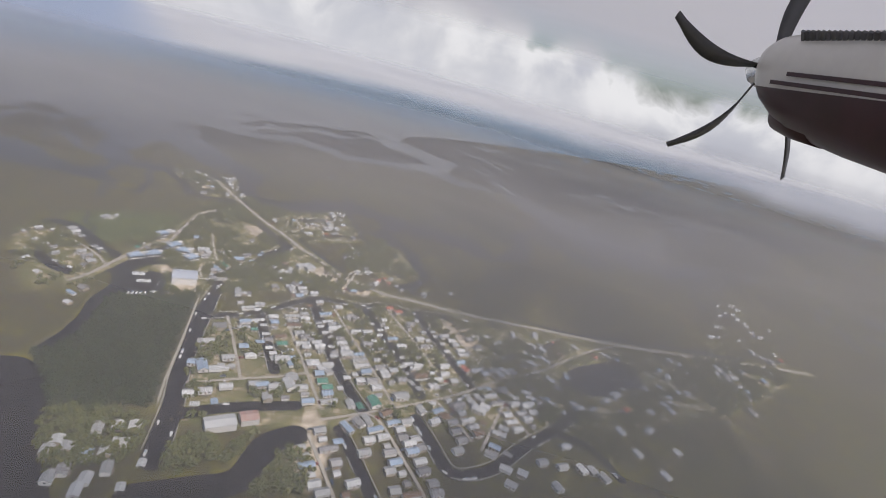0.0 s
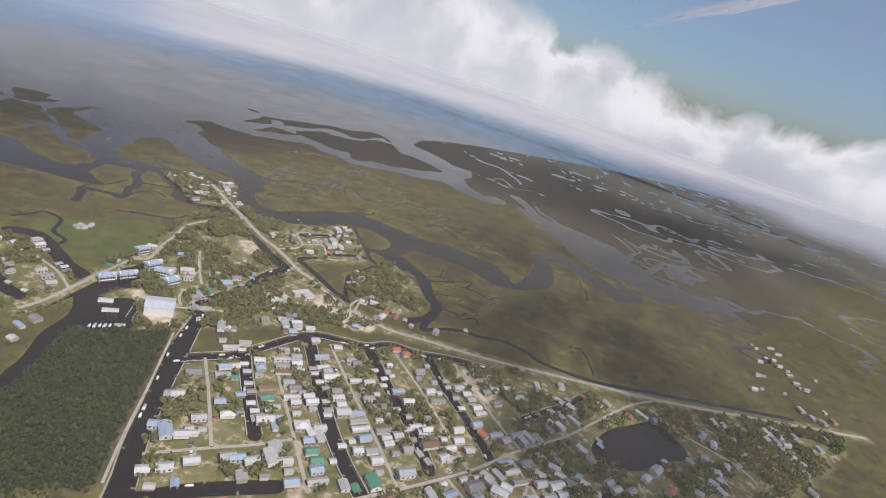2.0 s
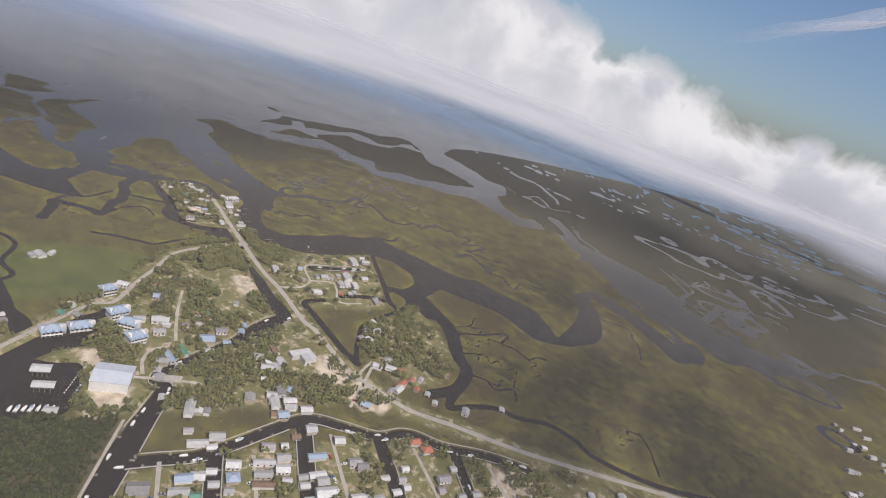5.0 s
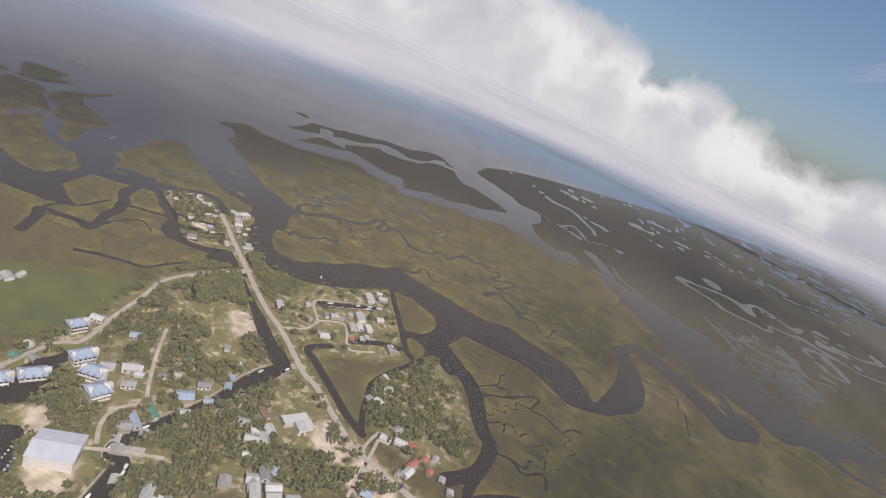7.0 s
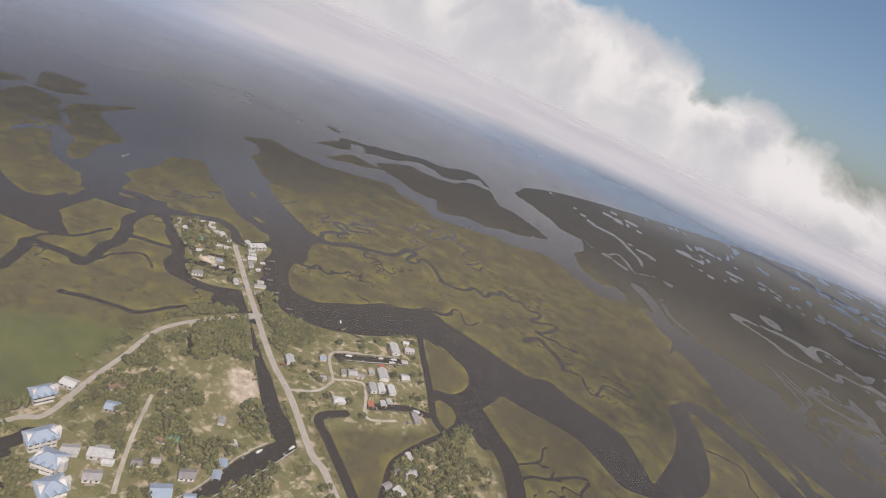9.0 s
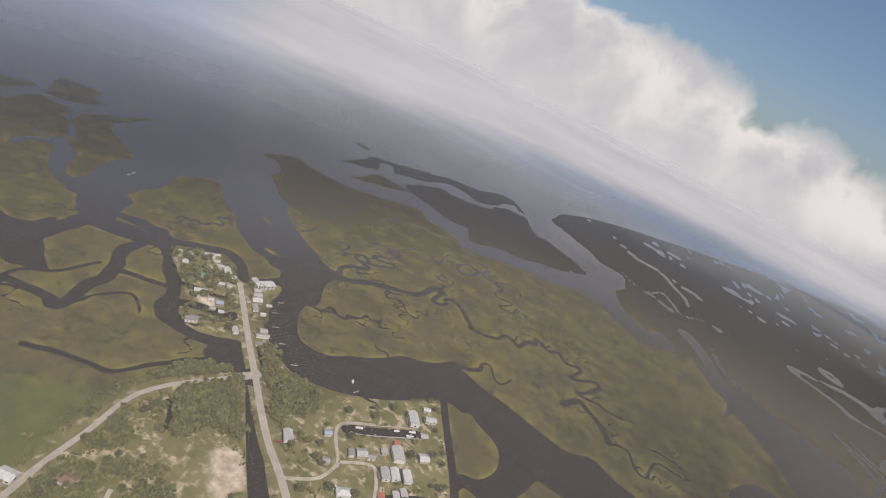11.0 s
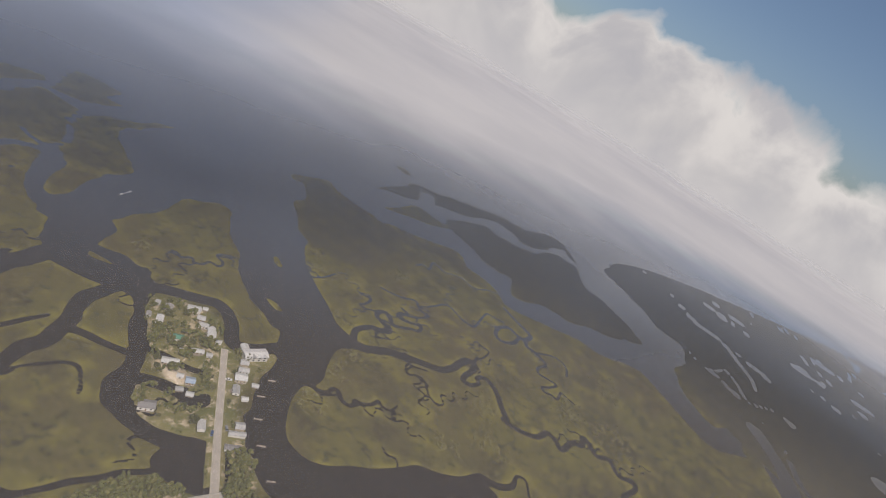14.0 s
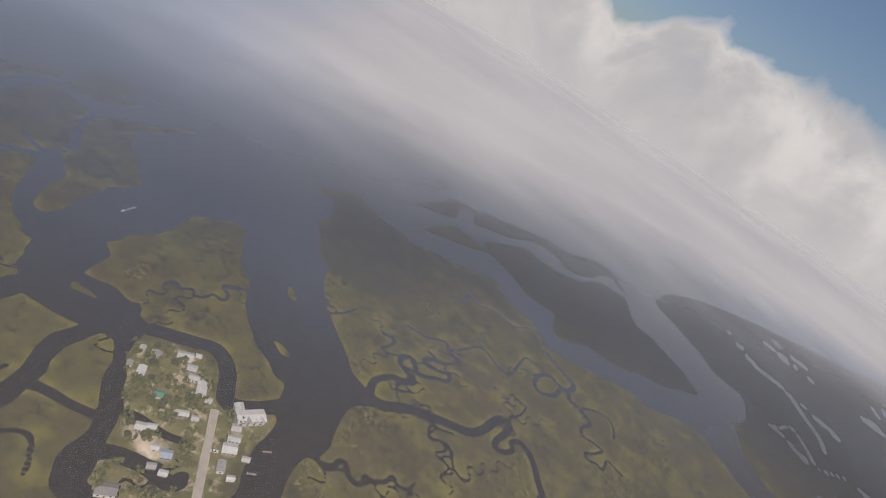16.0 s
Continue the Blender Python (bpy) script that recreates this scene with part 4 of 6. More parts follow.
shore = np.minimum(shore, -ways)
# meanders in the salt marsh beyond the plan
wild = np.abs(value_noise(XX, YY, 150, 21) + 0.35 * value_noise(XX, YY, 50, 22) - 0.68) * 150 - 4.5
beyond = np.clip((XX - 260) / 60, 0, 1) * np.clip((YY - 640) / 40, 0, 1)
shore = np.where(beyond > 0.5, np.minimum(shore, wild), shore)

road = np.full(XX.shape, -60.0)
for k in ("main_road", "side_road"):
    line_field(road, np.c_[rounded(ROADS[k]), np.full(len(rounded(ROADS[k])), 5.0)])
BRIDGES = [(-213, 675), (-163, 470)]
gap = np.min([np.hypot(XX - bx, YY - by) for bx, by in BRIDGES], axis=0)
shore = np.where(gap > 8, np.maximum(shore, road), shore)

built = np.full(XX.shape, -300.0)
for k in ("town", "village", "west_town", "estate", "marina_yard", "north_west_estate"):
    built = np.maximum(built, area_field(AREAS[k]))
wood = np.maximum(area_field(AREAS["forest"]), area_field(AREAS["hammock"]))
dry = np.clip(np.maximum(built, np.maximum(wood, road + 3)) / 8 + 0.5, 0, 1)
top = 0.55 + 0.75 * dry + 0.25 * (value_noise(XX, YY, 12, 5) - 0.5) * (1 - dry)
height = np.clip(shore * 0.45, -1.6, top)

nx, ny = XX.shape
verts = np.stack([XX, YY, height], -1).reshape(-1, 3)
idx = np.arange(nx * ny).reshape(nx, ny)
quads = np.stack([idx[:-1, :-1], idx[1:, :-1], idx[1:, 1:], idx[:-1, 1:]], -1).reshape(-1, 4)
me = bpy.data.meshes.new("ground")
me.vertices.add(len(verts))
me.vertices.foreach_set("co", verts.ravel())
me.loops.add(quads.size)
me.loops.foreach_set("vertex_index", quads.ravel())
me.polygons.add(len(quads))
me.polygons.foreach_set("loop_start", np.arange(0, quads.size, 4))
me.polygons.foreach_set("use_smooth", np.ones(len(quads), bool))
me.update(calc_edges=True)
lev = np.exp(-np.clip(shore, 0, 60) / 2.6) * (1 - dry) * 0.7
mud_and_shade = np.clip(np.maximum(flat, flats) / 10 + 0.8, 0, 1) * (sea > -5) * np.clip((YY - 1050) / 100, 0, 1)
# shade under the forest and south bank, painted with the mud tone
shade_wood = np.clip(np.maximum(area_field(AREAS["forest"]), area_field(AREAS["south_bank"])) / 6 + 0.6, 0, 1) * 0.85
# dark rush at the marsh tip, with a cloud shadow painted in
tip_shade = np.clip(area_field(AREAS["dark_rush"], True, 5, 30.0) / 16 + 0.5, 0, 1) * 0.7
# eastern flats: dark swamp mud, deepened to carry cloud shade in the colour
swamp_shade = np.clip(area_field(AREAS["east_flats"], True, 5, 40.0) / 30 + 0.5, 0, 1) * 0.85
mud_and_shade = np.maximum(np.maximum(mud_and_shade, swamp_shade), np.maximum(shade_wood, tip_shade))
bare = np.full(XX.shape, -300.0)
for k in ("marina_yard", "hall_parking", "spur_ground", "brown_field", "west_bank", "street_end", "lagoon_lot", "village_lot"):
    bare = np.maximum(bare, area_field(AREAS[k]))
bare = np.clip(bare / 4 + 0.4 + 0.8 * (value_noise(XX, YY, 6, 61) - 0.5), 0, 1) * (shore > 0.5)
cov = np.stack([dry, np.clip(mud_and_shade, 0, 1), lev, bare], -1).reshape(-1, 4)
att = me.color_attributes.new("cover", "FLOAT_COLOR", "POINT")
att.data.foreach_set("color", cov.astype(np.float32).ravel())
grass = np.clip(area_field(AREAS["meadow"]) / 14 + 0.5, 0, 1).reshape(-1)
att = me.color_attributes.new("meadow", "FLOAT_COLOR", "POINT")
att.data.foreach_set("color", np.stack([grass, grass, grass, np.ones_like(grass)], -1).astype(np.float32).ravel())
me.materials.append(LAND)
ground = tagged(new("ground", me), "olive salt marsh and sandy lots cut by tidal creeks", "ground", kind="structure")


def sheet(name, x0, x1, y0, y1, z, mat, n=1):
    bm = bmesh.new()
    bmesh.ops.create_grid(bm, x_segments=n, y_segments=n, size=0.5)
    bmesh.ops.transform(bm, matrix=Matrix.Translation(((x0 + x1) / 2, (y0 + y1) / 2, z)) @ Matrix.Diagonal((x1 - x0, y1 - y0, 1, 1)), verts=bm.verts)
    m_ = bpy.data.meshes.new(name)
    bm.to_mesh(m_)
    bm.free()
    m_.materials.append(mat)
    return new(name, m_)


water = tagged(sheet("water", -6500, 6500, -4000, 8000, 0.0, WATER, 130), "dark calm brackish water of river, canals and sea", "water", kind="structure")


def at_grid(field, x, y):
    i, j = min(np.searchsorted(GX, x), nx - 1), min(np.searchsorted(GY, y), ny - 1)
    return float(field[i, j])


def ribbon(name, pts, half, z, mat, label, kind="structure", category="road", parent=None):
    """A paved strip with a little thickness along a smooth line."""
    p = rounded(pts, False, 6)
    d = np.gradient(p, axis=0)
    d /= np.linalg.norm(d, axis=1)[:, None] + 1e-9
    nrm = np.c_[-d[:, 1], d[:, 0]]
    bm = bmesh.new()
    rows = []
    for (x, y), (a, b) in zip(p, nrm):
        h = half * (1 + 0.10 * (random.random() - 0.5))
        rows.append([bm.verts.new((x + a * s * h, y + b * s * h, z - dz)) for s, dz in ((-1, 0.35), (-1, 0), (1, 0), (1, 0.35))])
    for r, q in zip(rows[:-1], rows[1:]):
        for k in range(3):
            bm.faces.new((r[k], q[k], q[k + 1], r[k + 1]))
    bmesh.ops.recalc_face_normals(bm, faces=bm.faces)
    m_ = bpy.data.meshes.new(name)
    bm.to_mesh(m_)
    bm.free()
    m_.materials.append(mat)
    ob = new(name, m_)
    return tagged(ob, label, category, kind=kind)


for k, pts in ROADS.items():
    if k == "main_road":
        ribbon("road_shoulder", pts, 2.15, 1.36, SHELL, "pale sandy shoulder beside the paved road")
        ribbon("road", pts, 1.6, 1.44, ASPHALT, "sun-bleached two-lane asphalt road through the marsh")
    elif k == "side_road":
        ribbon("road", pts, 1.5, 1.46, ASPHALT, "narrow pale paved road on a causeway")
    else:
        sandy = k.startswith("lane") or k in ("spur", "dike_track", "street_i", "street_k")
        ribbon("road", pts, 0.75 if k == "dike_track" else 1.1, 1.38, SHELL if sandy else ASPHALT, "pale sandy lane between house lots" if sandy else "narrow grey paved street between house lots")


# ---- cloud bank, haze and mist ----
def veil_material(name, colour, density, tall=None):
    """Thin lit mist: density gives a 0 to 1 socket."""
    m = bpy.data.materials.new(name)
    m.use_nodes = True
    nt = m.node_tree
    nt.nodes.clear()
    o = nt.nodes.new("ShaderNodeOutputMaterial")
    clear_ = nt.nodes.new("ShaderNodeBsdfTransparent")
    d1, d2 = nt.nodes.new("ShaderNodeBsdfDiffuse"), nt.nodes.new("ShaderNodeBsdfTranslucent")
    half, fin = nt.nodes.new("ShaderNodeMixShader"), nt.nodes.new("ShaderNodeMixShader")
    half.inputs[0].default_value = 0.35
    for d in (d1, d2):
        if callable(colour):
            nt.links.new(colour(nt), d.inputs[0])
        else:
            d.inputs[0].default_value = (*colour, 1)
    nt.links.new(d1.outputs[0], half.inputs[1])
    nt.links.new(d2.outputs[0], half.inputs[2])
    nt.links.new(density(nt), fin.inputs[0])
    nt.links.new(clear_.outputs[0], fin.inputs[1])
    nt.links.new(half.outputs[0], fin.inputs[2])
    nt.links.new(fin.outputs[0], o.inputs[0])
    return m


def math_node(nt, op, a, b=0.0, c=None):
    n = nt.nodes.new("ShaderNodeMath")
    n.operation = op
    for k, v in enumerate((a, b) if c is None else (a, b, c)):
        if isinstance(v, (int, float)):
            n.inputs[k].default_value = v
        else:
            nt.links.new(v, n.inputs[k])
    return n.outputs[0]


def fade(nt, value, none, full):
    """0 at none, 1 at full, smooth between."""
    n = nt.nodes.new("ShaderNodeMapRange")
    n.interpolation_type = "SMOOTHSTEP"
    nt.links.new(value, n.inputs["Value"])
    up = none < full
    for k, v in (("From Min", min(none, full)), ("From Max", max(none, full)), ("To Min", 0.0 if up else 1.0), ("To Max", 1.0 if up else 0.0)):
        n.inputs[k].default_value = v
    return n.outputs[0]


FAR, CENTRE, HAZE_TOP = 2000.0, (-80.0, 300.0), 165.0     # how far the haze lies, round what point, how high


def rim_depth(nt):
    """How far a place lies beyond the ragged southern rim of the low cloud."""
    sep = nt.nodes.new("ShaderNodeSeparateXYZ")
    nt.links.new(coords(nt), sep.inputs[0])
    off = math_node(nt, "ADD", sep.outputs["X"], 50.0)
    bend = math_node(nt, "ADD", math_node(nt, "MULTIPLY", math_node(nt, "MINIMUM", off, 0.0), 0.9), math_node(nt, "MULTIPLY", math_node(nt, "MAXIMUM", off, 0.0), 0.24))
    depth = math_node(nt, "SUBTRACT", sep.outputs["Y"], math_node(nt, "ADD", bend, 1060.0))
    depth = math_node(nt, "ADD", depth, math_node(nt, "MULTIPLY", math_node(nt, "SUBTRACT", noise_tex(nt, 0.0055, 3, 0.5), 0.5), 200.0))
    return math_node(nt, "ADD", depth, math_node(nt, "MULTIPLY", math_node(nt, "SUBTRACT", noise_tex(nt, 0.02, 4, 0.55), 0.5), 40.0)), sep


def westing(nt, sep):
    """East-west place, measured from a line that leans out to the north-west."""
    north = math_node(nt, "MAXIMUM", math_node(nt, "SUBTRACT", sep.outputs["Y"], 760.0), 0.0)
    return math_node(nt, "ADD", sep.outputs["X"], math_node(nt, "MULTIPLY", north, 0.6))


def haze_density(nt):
    # distance haze painted as the opacity of one flat sheet
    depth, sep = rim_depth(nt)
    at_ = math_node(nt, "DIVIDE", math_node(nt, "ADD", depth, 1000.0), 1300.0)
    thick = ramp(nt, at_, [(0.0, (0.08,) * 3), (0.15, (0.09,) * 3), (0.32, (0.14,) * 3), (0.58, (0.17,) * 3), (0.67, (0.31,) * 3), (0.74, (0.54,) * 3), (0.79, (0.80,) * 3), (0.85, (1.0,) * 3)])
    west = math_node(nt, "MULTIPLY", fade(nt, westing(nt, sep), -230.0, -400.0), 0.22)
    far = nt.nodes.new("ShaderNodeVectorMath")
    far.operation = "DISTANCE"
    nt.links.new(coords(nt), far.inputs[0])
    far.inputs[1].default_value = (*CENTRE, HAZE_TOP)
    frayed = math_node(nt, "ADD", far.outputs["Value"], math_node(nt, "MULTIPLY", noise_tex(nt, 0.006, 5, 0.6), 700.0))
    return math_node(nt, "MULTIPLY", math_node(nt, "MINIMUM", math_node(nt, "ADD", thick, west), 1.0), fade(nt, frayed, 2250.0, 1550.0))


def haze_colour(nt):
    """Painted haze tint: warm over land, darker east, bluer at sea, white where the low cloud closes."""
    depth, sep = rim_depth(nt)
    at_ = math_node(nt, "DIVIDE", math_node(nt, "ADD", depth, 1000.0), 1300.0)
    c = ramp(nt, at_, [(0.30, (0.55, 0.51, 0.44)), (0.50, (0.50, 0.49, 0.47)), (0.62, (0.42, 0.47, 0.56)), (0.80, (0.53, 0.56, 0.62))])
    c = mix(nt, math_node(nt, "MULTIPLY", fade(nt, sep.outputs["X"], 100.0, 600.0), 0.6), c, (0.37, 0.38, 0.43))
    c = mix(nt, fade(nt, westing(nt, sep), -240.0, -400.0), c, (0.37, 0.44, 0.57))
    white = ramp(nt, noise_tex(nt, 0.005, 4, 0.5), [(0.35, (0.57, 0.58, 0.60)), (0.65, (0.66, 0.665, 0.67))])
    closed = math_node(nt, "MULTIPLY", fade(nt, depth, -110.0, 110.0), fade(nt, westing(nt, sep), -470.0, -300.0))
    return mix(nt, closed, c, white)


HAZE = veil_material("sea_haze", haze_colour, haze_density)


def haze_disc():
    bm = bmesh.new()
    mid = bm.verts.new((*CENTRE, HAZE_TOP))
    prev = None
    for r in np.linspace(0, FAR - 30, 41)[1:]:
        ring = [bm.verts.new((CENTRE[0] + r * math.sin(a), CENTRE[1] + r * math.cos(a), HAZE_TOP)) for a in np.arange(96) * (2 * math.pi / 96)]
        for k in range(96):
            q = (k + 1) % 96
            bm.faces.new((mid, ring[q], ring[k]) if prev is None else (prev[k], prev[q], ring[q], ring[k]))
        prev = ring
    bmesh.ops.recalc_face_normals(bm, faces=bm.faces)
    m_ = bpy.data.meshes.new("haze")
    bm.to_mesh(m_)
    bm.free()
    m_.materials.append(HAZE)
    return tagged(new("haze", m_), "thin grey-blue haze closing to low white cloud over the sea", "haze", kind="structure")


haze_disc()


def bank(name, half_x, y0, y1, z0, z1, mat, label):
    """A sheet of mist that curves along the flight."""
    bm = bmesh.new()
    bmesh.ops.create_grid(bm, x_segments=24, y_segments=24, size=0.5)
    for v in bm.verts:
        s = v.co.y + 0.5
        v.co = Vector((v.co.x * 2 * half_x, y0 + (y1 - y0) * s, z0 + (z1 - z0) * s + 0.4 * noise.noise(Vector((v.co.x * 9, s * 7, 3)))))
    m_ = bpy.data.meshes.new(name)
    bm.to_mesh(m_)
    bm.free()
    m_.materials.append(mat)
    return tagged(new(name, m_), label, "mist", kind="structure")


def mist_density(stops, half_x, back):
    """Thickness along the flight from stops of (y, thickness)."""
    def density(nt):
        sep = nt.nodes.new("ShaderNodeSeparateXYZ")
        nt.links.new(coords(nt), sep.inputs[0])
        wisps = noise_tex(nt, 0.05, 4, 0.55)
        y = math_node(nt, "ADD", sep.outputs["Y"], math_node(nt, "MULTIPLY", math_node(nt, "SUBTRACT", wisps, 0.5), 12.0))
        thick = ramp(nt, math_node(nt, "DIVIDE", y, 200.0), [(at_ / 200.0, (v,) * 3) for at_, v in stops])
        side = math_node(nt, "ADD", 1.0, math_node(nt, "MULTIPLY", sep.outputs["X"], 0.004))
        wide = math_node(nt, "ADD", math_node(nt, "ABSOLUTE", sep.outputs["X"]), math_node(nt, "MULTIPLY", wisps, 30.0))
        ends = math_node(nt, "MULTIPLY", fade(nt, wide, half_x, half_x * 0.45), fade(nt, sep.outputs["Y"], *back))
        return math_node(nt, "MINIMUM", math_node(nt, "MULTIPLY", math_node(nt, "MULTIPLY", thick, side), ends), 1.0)
    return density


bank("mist", 190, -40, 112, 244.2, 244.6, veil_material("low_mist", (0.84, 0.83, 0.86), mist_density([(9, 0.10), (14, 0.24), (21, 0.55), (26, 0.48), (32, 0.2), (44, 0.12), (60, 0.08), (85, 0.0)], 190, (-10.0, 9.0))), "ragged grey mist under the aircraft leaving cloud")
bank("mist", 250, -120, 190, 254.0, 249.6, veil_material("high_mist", (0.80, 0.80, 0.85), mist_density([(0, 0.96), (32, 0.96), (55, 0.88), (78, 0.55), (100, 0.22), (125, 0.0)], 250, (-118.0, -60.0))), "ragged grey mist over the aircraft leaving cloud")


def cloud_density(nt):
    """Patches of broken cloud."""
    n = noise_tex(nt, 0.0065, 6, 0.6)
    sep = nt.nodes.new("ShaderNodeSeparateXYZ")
    nt.links.new(coords(nt), sep.inputs[0])
    near = node(nt, "ShaderNodeMapRange")
    near.interpolation_type = "SMOOTHSTEP"
    nt.links.new(sep.outputs["X"], near.inputs["Value"])
    for k, v in (("From Min", 110.0), ("From Max", 300.0), ("To Min", 0.0), ("To Max", 0.8)):
        near.inputs[k].default_value = v
    y = math_node(nt, "ADD", sep.outputs["Y"], math_node(nt, "MULTIPLY", n, 80.0))
    ends = math_node(nt, "MULTIPLY", fade(nt, y, 1000.0, 560.0), fade(nt, y, -200.0, -60.0))
    ends = math_node(nt, "MULTIPLY", ends, fade(nt, sep.outputs["X"], 890.0, 500.0))
    return math_node(nt, "MULTIPLY", math_node(nt, "MULTIPLY", ramp(nt, n, [(0.36, (0, 0, 0)), (0.54, (1, 1, 1))]), near.outputs[0]), ends)


# cloud added mostly out of view so that its shadow darkens the eastern marsh
def shade_cloud():
    bm = bmesh.new()
    bmesh.ops.create_grid(bm, x_segments=60, y_segments=80, size=0.5)
    for v in bm.verts:
        x, y = 110 + 790 * (v.co.x + 0.5), -260 + 1260 * (v.co.y + 0.5)
        v.co = Vector((x, y, 310 + 0.52 * (x - 110) + 16 * noise.noise(Vector((x / 70, y / 70, 5)))))
    m_ = bpy.data.meshes.new("cloud")
    bm.to_mesh(m_)
    bm.free()
    m_.materials.append(veil_material("broken_cloud", (0.85, 0.85, 0.88), cloud_density))
    return tagged(new("cloud", m_), "broken grey-white cloud, mostly unseen, added to shade the eastern marsh", "clouds", kind="structure")


shade_cloud()


def cloud_bank():
    cx, cy, radius = CENTRE[0], CENTRE[1], FAR
    tops = [(-115, 6), (-60, 8), (-40, 8), (-22, 5.6), (-15, 3.4), (-9, 6.4), (-3, 6.0), (3, 4.8), (10, 4.4), (18, 3.0), (27, 0.8), (36, 2.2), (50, 5), (115, 5)]
    azs, tp = np.array([a for a, _ in tops], float), np.array([b for _, b in tops], float)
    bm = bmesh.new()
    uv = bm.loops.layers.uv.new("UVMap")
    rows, stats = [], {}
    for i in range(231):
        a = -115 + i
        top = np.interp(a, azs, tp)
        col = []
        for k in range(25):
            s = k / 24
            el_ = -6.2 + (top + 2.5 + 6.2) * s
            rr = radius - 1.0
            v = bm.verts.new((cx + rr * math.sin(radians(a)), cy + rr * math.cos(radians(a)), 246 + rr * math.tan(radians(el_))))
            stats[v] = (a * 0.1, (el_ - top) * 0.1, (el_ + 6.6) * 0.1)
            col.append(v)
        rows.append(col)
    for p, q in zip(rows[:-1], rows[1:]):
        for k in range(24):
            f = bm.faces.new((p[k], q[k], q[k + 1], p[k + 1]))
            f.smooth = True
            for lp in f.loops:
                lp[uv].uv = (stats[lp.vert][0], stats[lp.vert][1])
    m_ = bpy.data.meshes.new("cloud_bank")
    bm.to_mesh(m_)
    bm.free()
    m = bpy.data.materials.new("cumulus")
    m.use_nodes = True
    nt = m.node_tree
    nt.nodes.clear()
    o = nt.nodes.new("ShaderNodeOutputMaterial")
    co = coords(nt, "UV")
    sep = nt.nodes.new("ShaderNodeSeparateXYZ")
    nt.links.new(co, sep.inputs[0])
    puff = node(nt, "ShaderNodeTexNoise", Scale=1.5, Detail=8, Roughness=0.52, Distortion=0.25)
    nt.links.new(co, puff.inputs["Vector"])
    big = node(nt, "ShaderNodeTexNoise", Scale=0.7, Detail=3, Roughness=0.5)
    nt.links.new(co, big.inputs["Vector"])
    # rising edge at the top, ragged by the puffs
    rise = math_node(nt, "ADD", sep.outputs["Y"], math_node(nt, "MULTIPLY", math_node(nt, "SUBTRACT", puff.outputs[0], 0.5), 1.0))
    upper = ramp(nt, math_node(nt, "ADD", rise, 0.5), [(0.46, (1, 1, 1)), (0.62, (0, 0, 0))])
    geo = coords(nt, "Object")
    sz = nt.nodes.new("ShaderNodeSeparateXYZ")
    nt.links.new(geo, sz.inputs[0])
    low = node(nt, "ShaderNodeMapRange")
    low.interpolation_type = "SMOOTHSTEP"
    nt.links.new(math_node(nt, "ADD", sz.outputs["Z"], math_node(nt, "MULTIPLY", big.outputs[0], 130.0)), low.inputs["Value"])
    for k, v in (("From Min", 110.0), ("From Max", 340.0), ("To Min", 1.0), ("To Max", 0.0)):
        low.inputs[k].default_value = v
    alpha = math_node(nt, "MULTIPLY", upper, fade(nt, math_node(nt, "ADD", sz.outputs["Z"], math_node(nt, "MULTIPLY", big.outputs[0], 60.0)), 55.0, 130.0))
    shade = ramp(nt, puff.outputs[0], [(0.34, (0.54, 0.54, 0.57)), (0.50, (0.66, 0.65, 0.65)), (0.64, (0.79, 0.77, 0.75))])
    shade = mix(nt, ramp(nt, big.outputs[0], [(0.35, (0.5,) * 3), (0.65, (0.0,) * 3)]), shade, (0.60, 0.60, 0.62))
    # the bank's foot is in shade towards the east
    foot = mix(nt, fade(nt, sep.outputs["X"], 0.6, 3.4), (0.66, 0.65, 0.66), (0.40, 0.40, 0.44))
    shade = mix(nt, low.outputs[0], shade, foot)
    # sunlit heads of the cumulus
    heads = math_node(nt, "MULTIPLY", fade(nt, rise, -0.45, 0.0), ramp(nt, puff.outputs[0], [(0.42, (0.0,) * 3), (0.56, (0.8,) * 3)]))
    shade = mix(nt, heads, shade, (0.85, 0.83, 0.80))
    em = nt.nodes.new("ShaderNodeEmission")
    nt.links.new(shade, em.inputs[0])
    em.inputs[1].default_value = 0.92
    tr, mx = nt.nodes.new("ShaderNodeBsdfTransparent"), nt.nodes.new("ShaderNodeMixShader")
    nt.links.new(alpha, mx.inputs[0])
    nt.links.new(tr.outputs[0], mx.inputs[1])
    nt.links.new(em.outputs[0], mx.inputs[2])
    nt.links.new(mx.outputs[0], o.inputs[0])
    m_.materials.append(m)
    return tagged(new("backdrop", m_), "bright white cumulus bank over the hazy sea horizon", "clouds", kind="structure")



cloud_bank()


# ---- helpers for things ----
def part(name, bm, mat, parent, label=""):
    bmesh.ops.recalc_face_normals(bm, faces=bm.faces)
    m_ = bpy.data.meshes.new(name)
    bm.to_mesh(m_)
    bm.free()
    m_.materials.append(mat)
    ob = new(name, m_)
    ob.parent = parent
    return tagged(ob, label)


def box(bm, x0, x1, y0, y1, z0, z1, m=Matrix.Identity(4)):
    v = [bm.verts.new(m @ Vector((x, y, z))) for z in (z0, z1) for y in (y0, y1) for x in (x0, x1)]
    for f in ((0, 1, 3, 2), (4, 5, 7, 6), (0, 1, 5, 4), (1, 3, 7, 5), (3, 2, 6, 7), (2, 0, 4, 6)):
        bm.faces.new([v[k] for k in f])
    return bm


def a_box(*size):
    return box(bmesh.new(), *size)


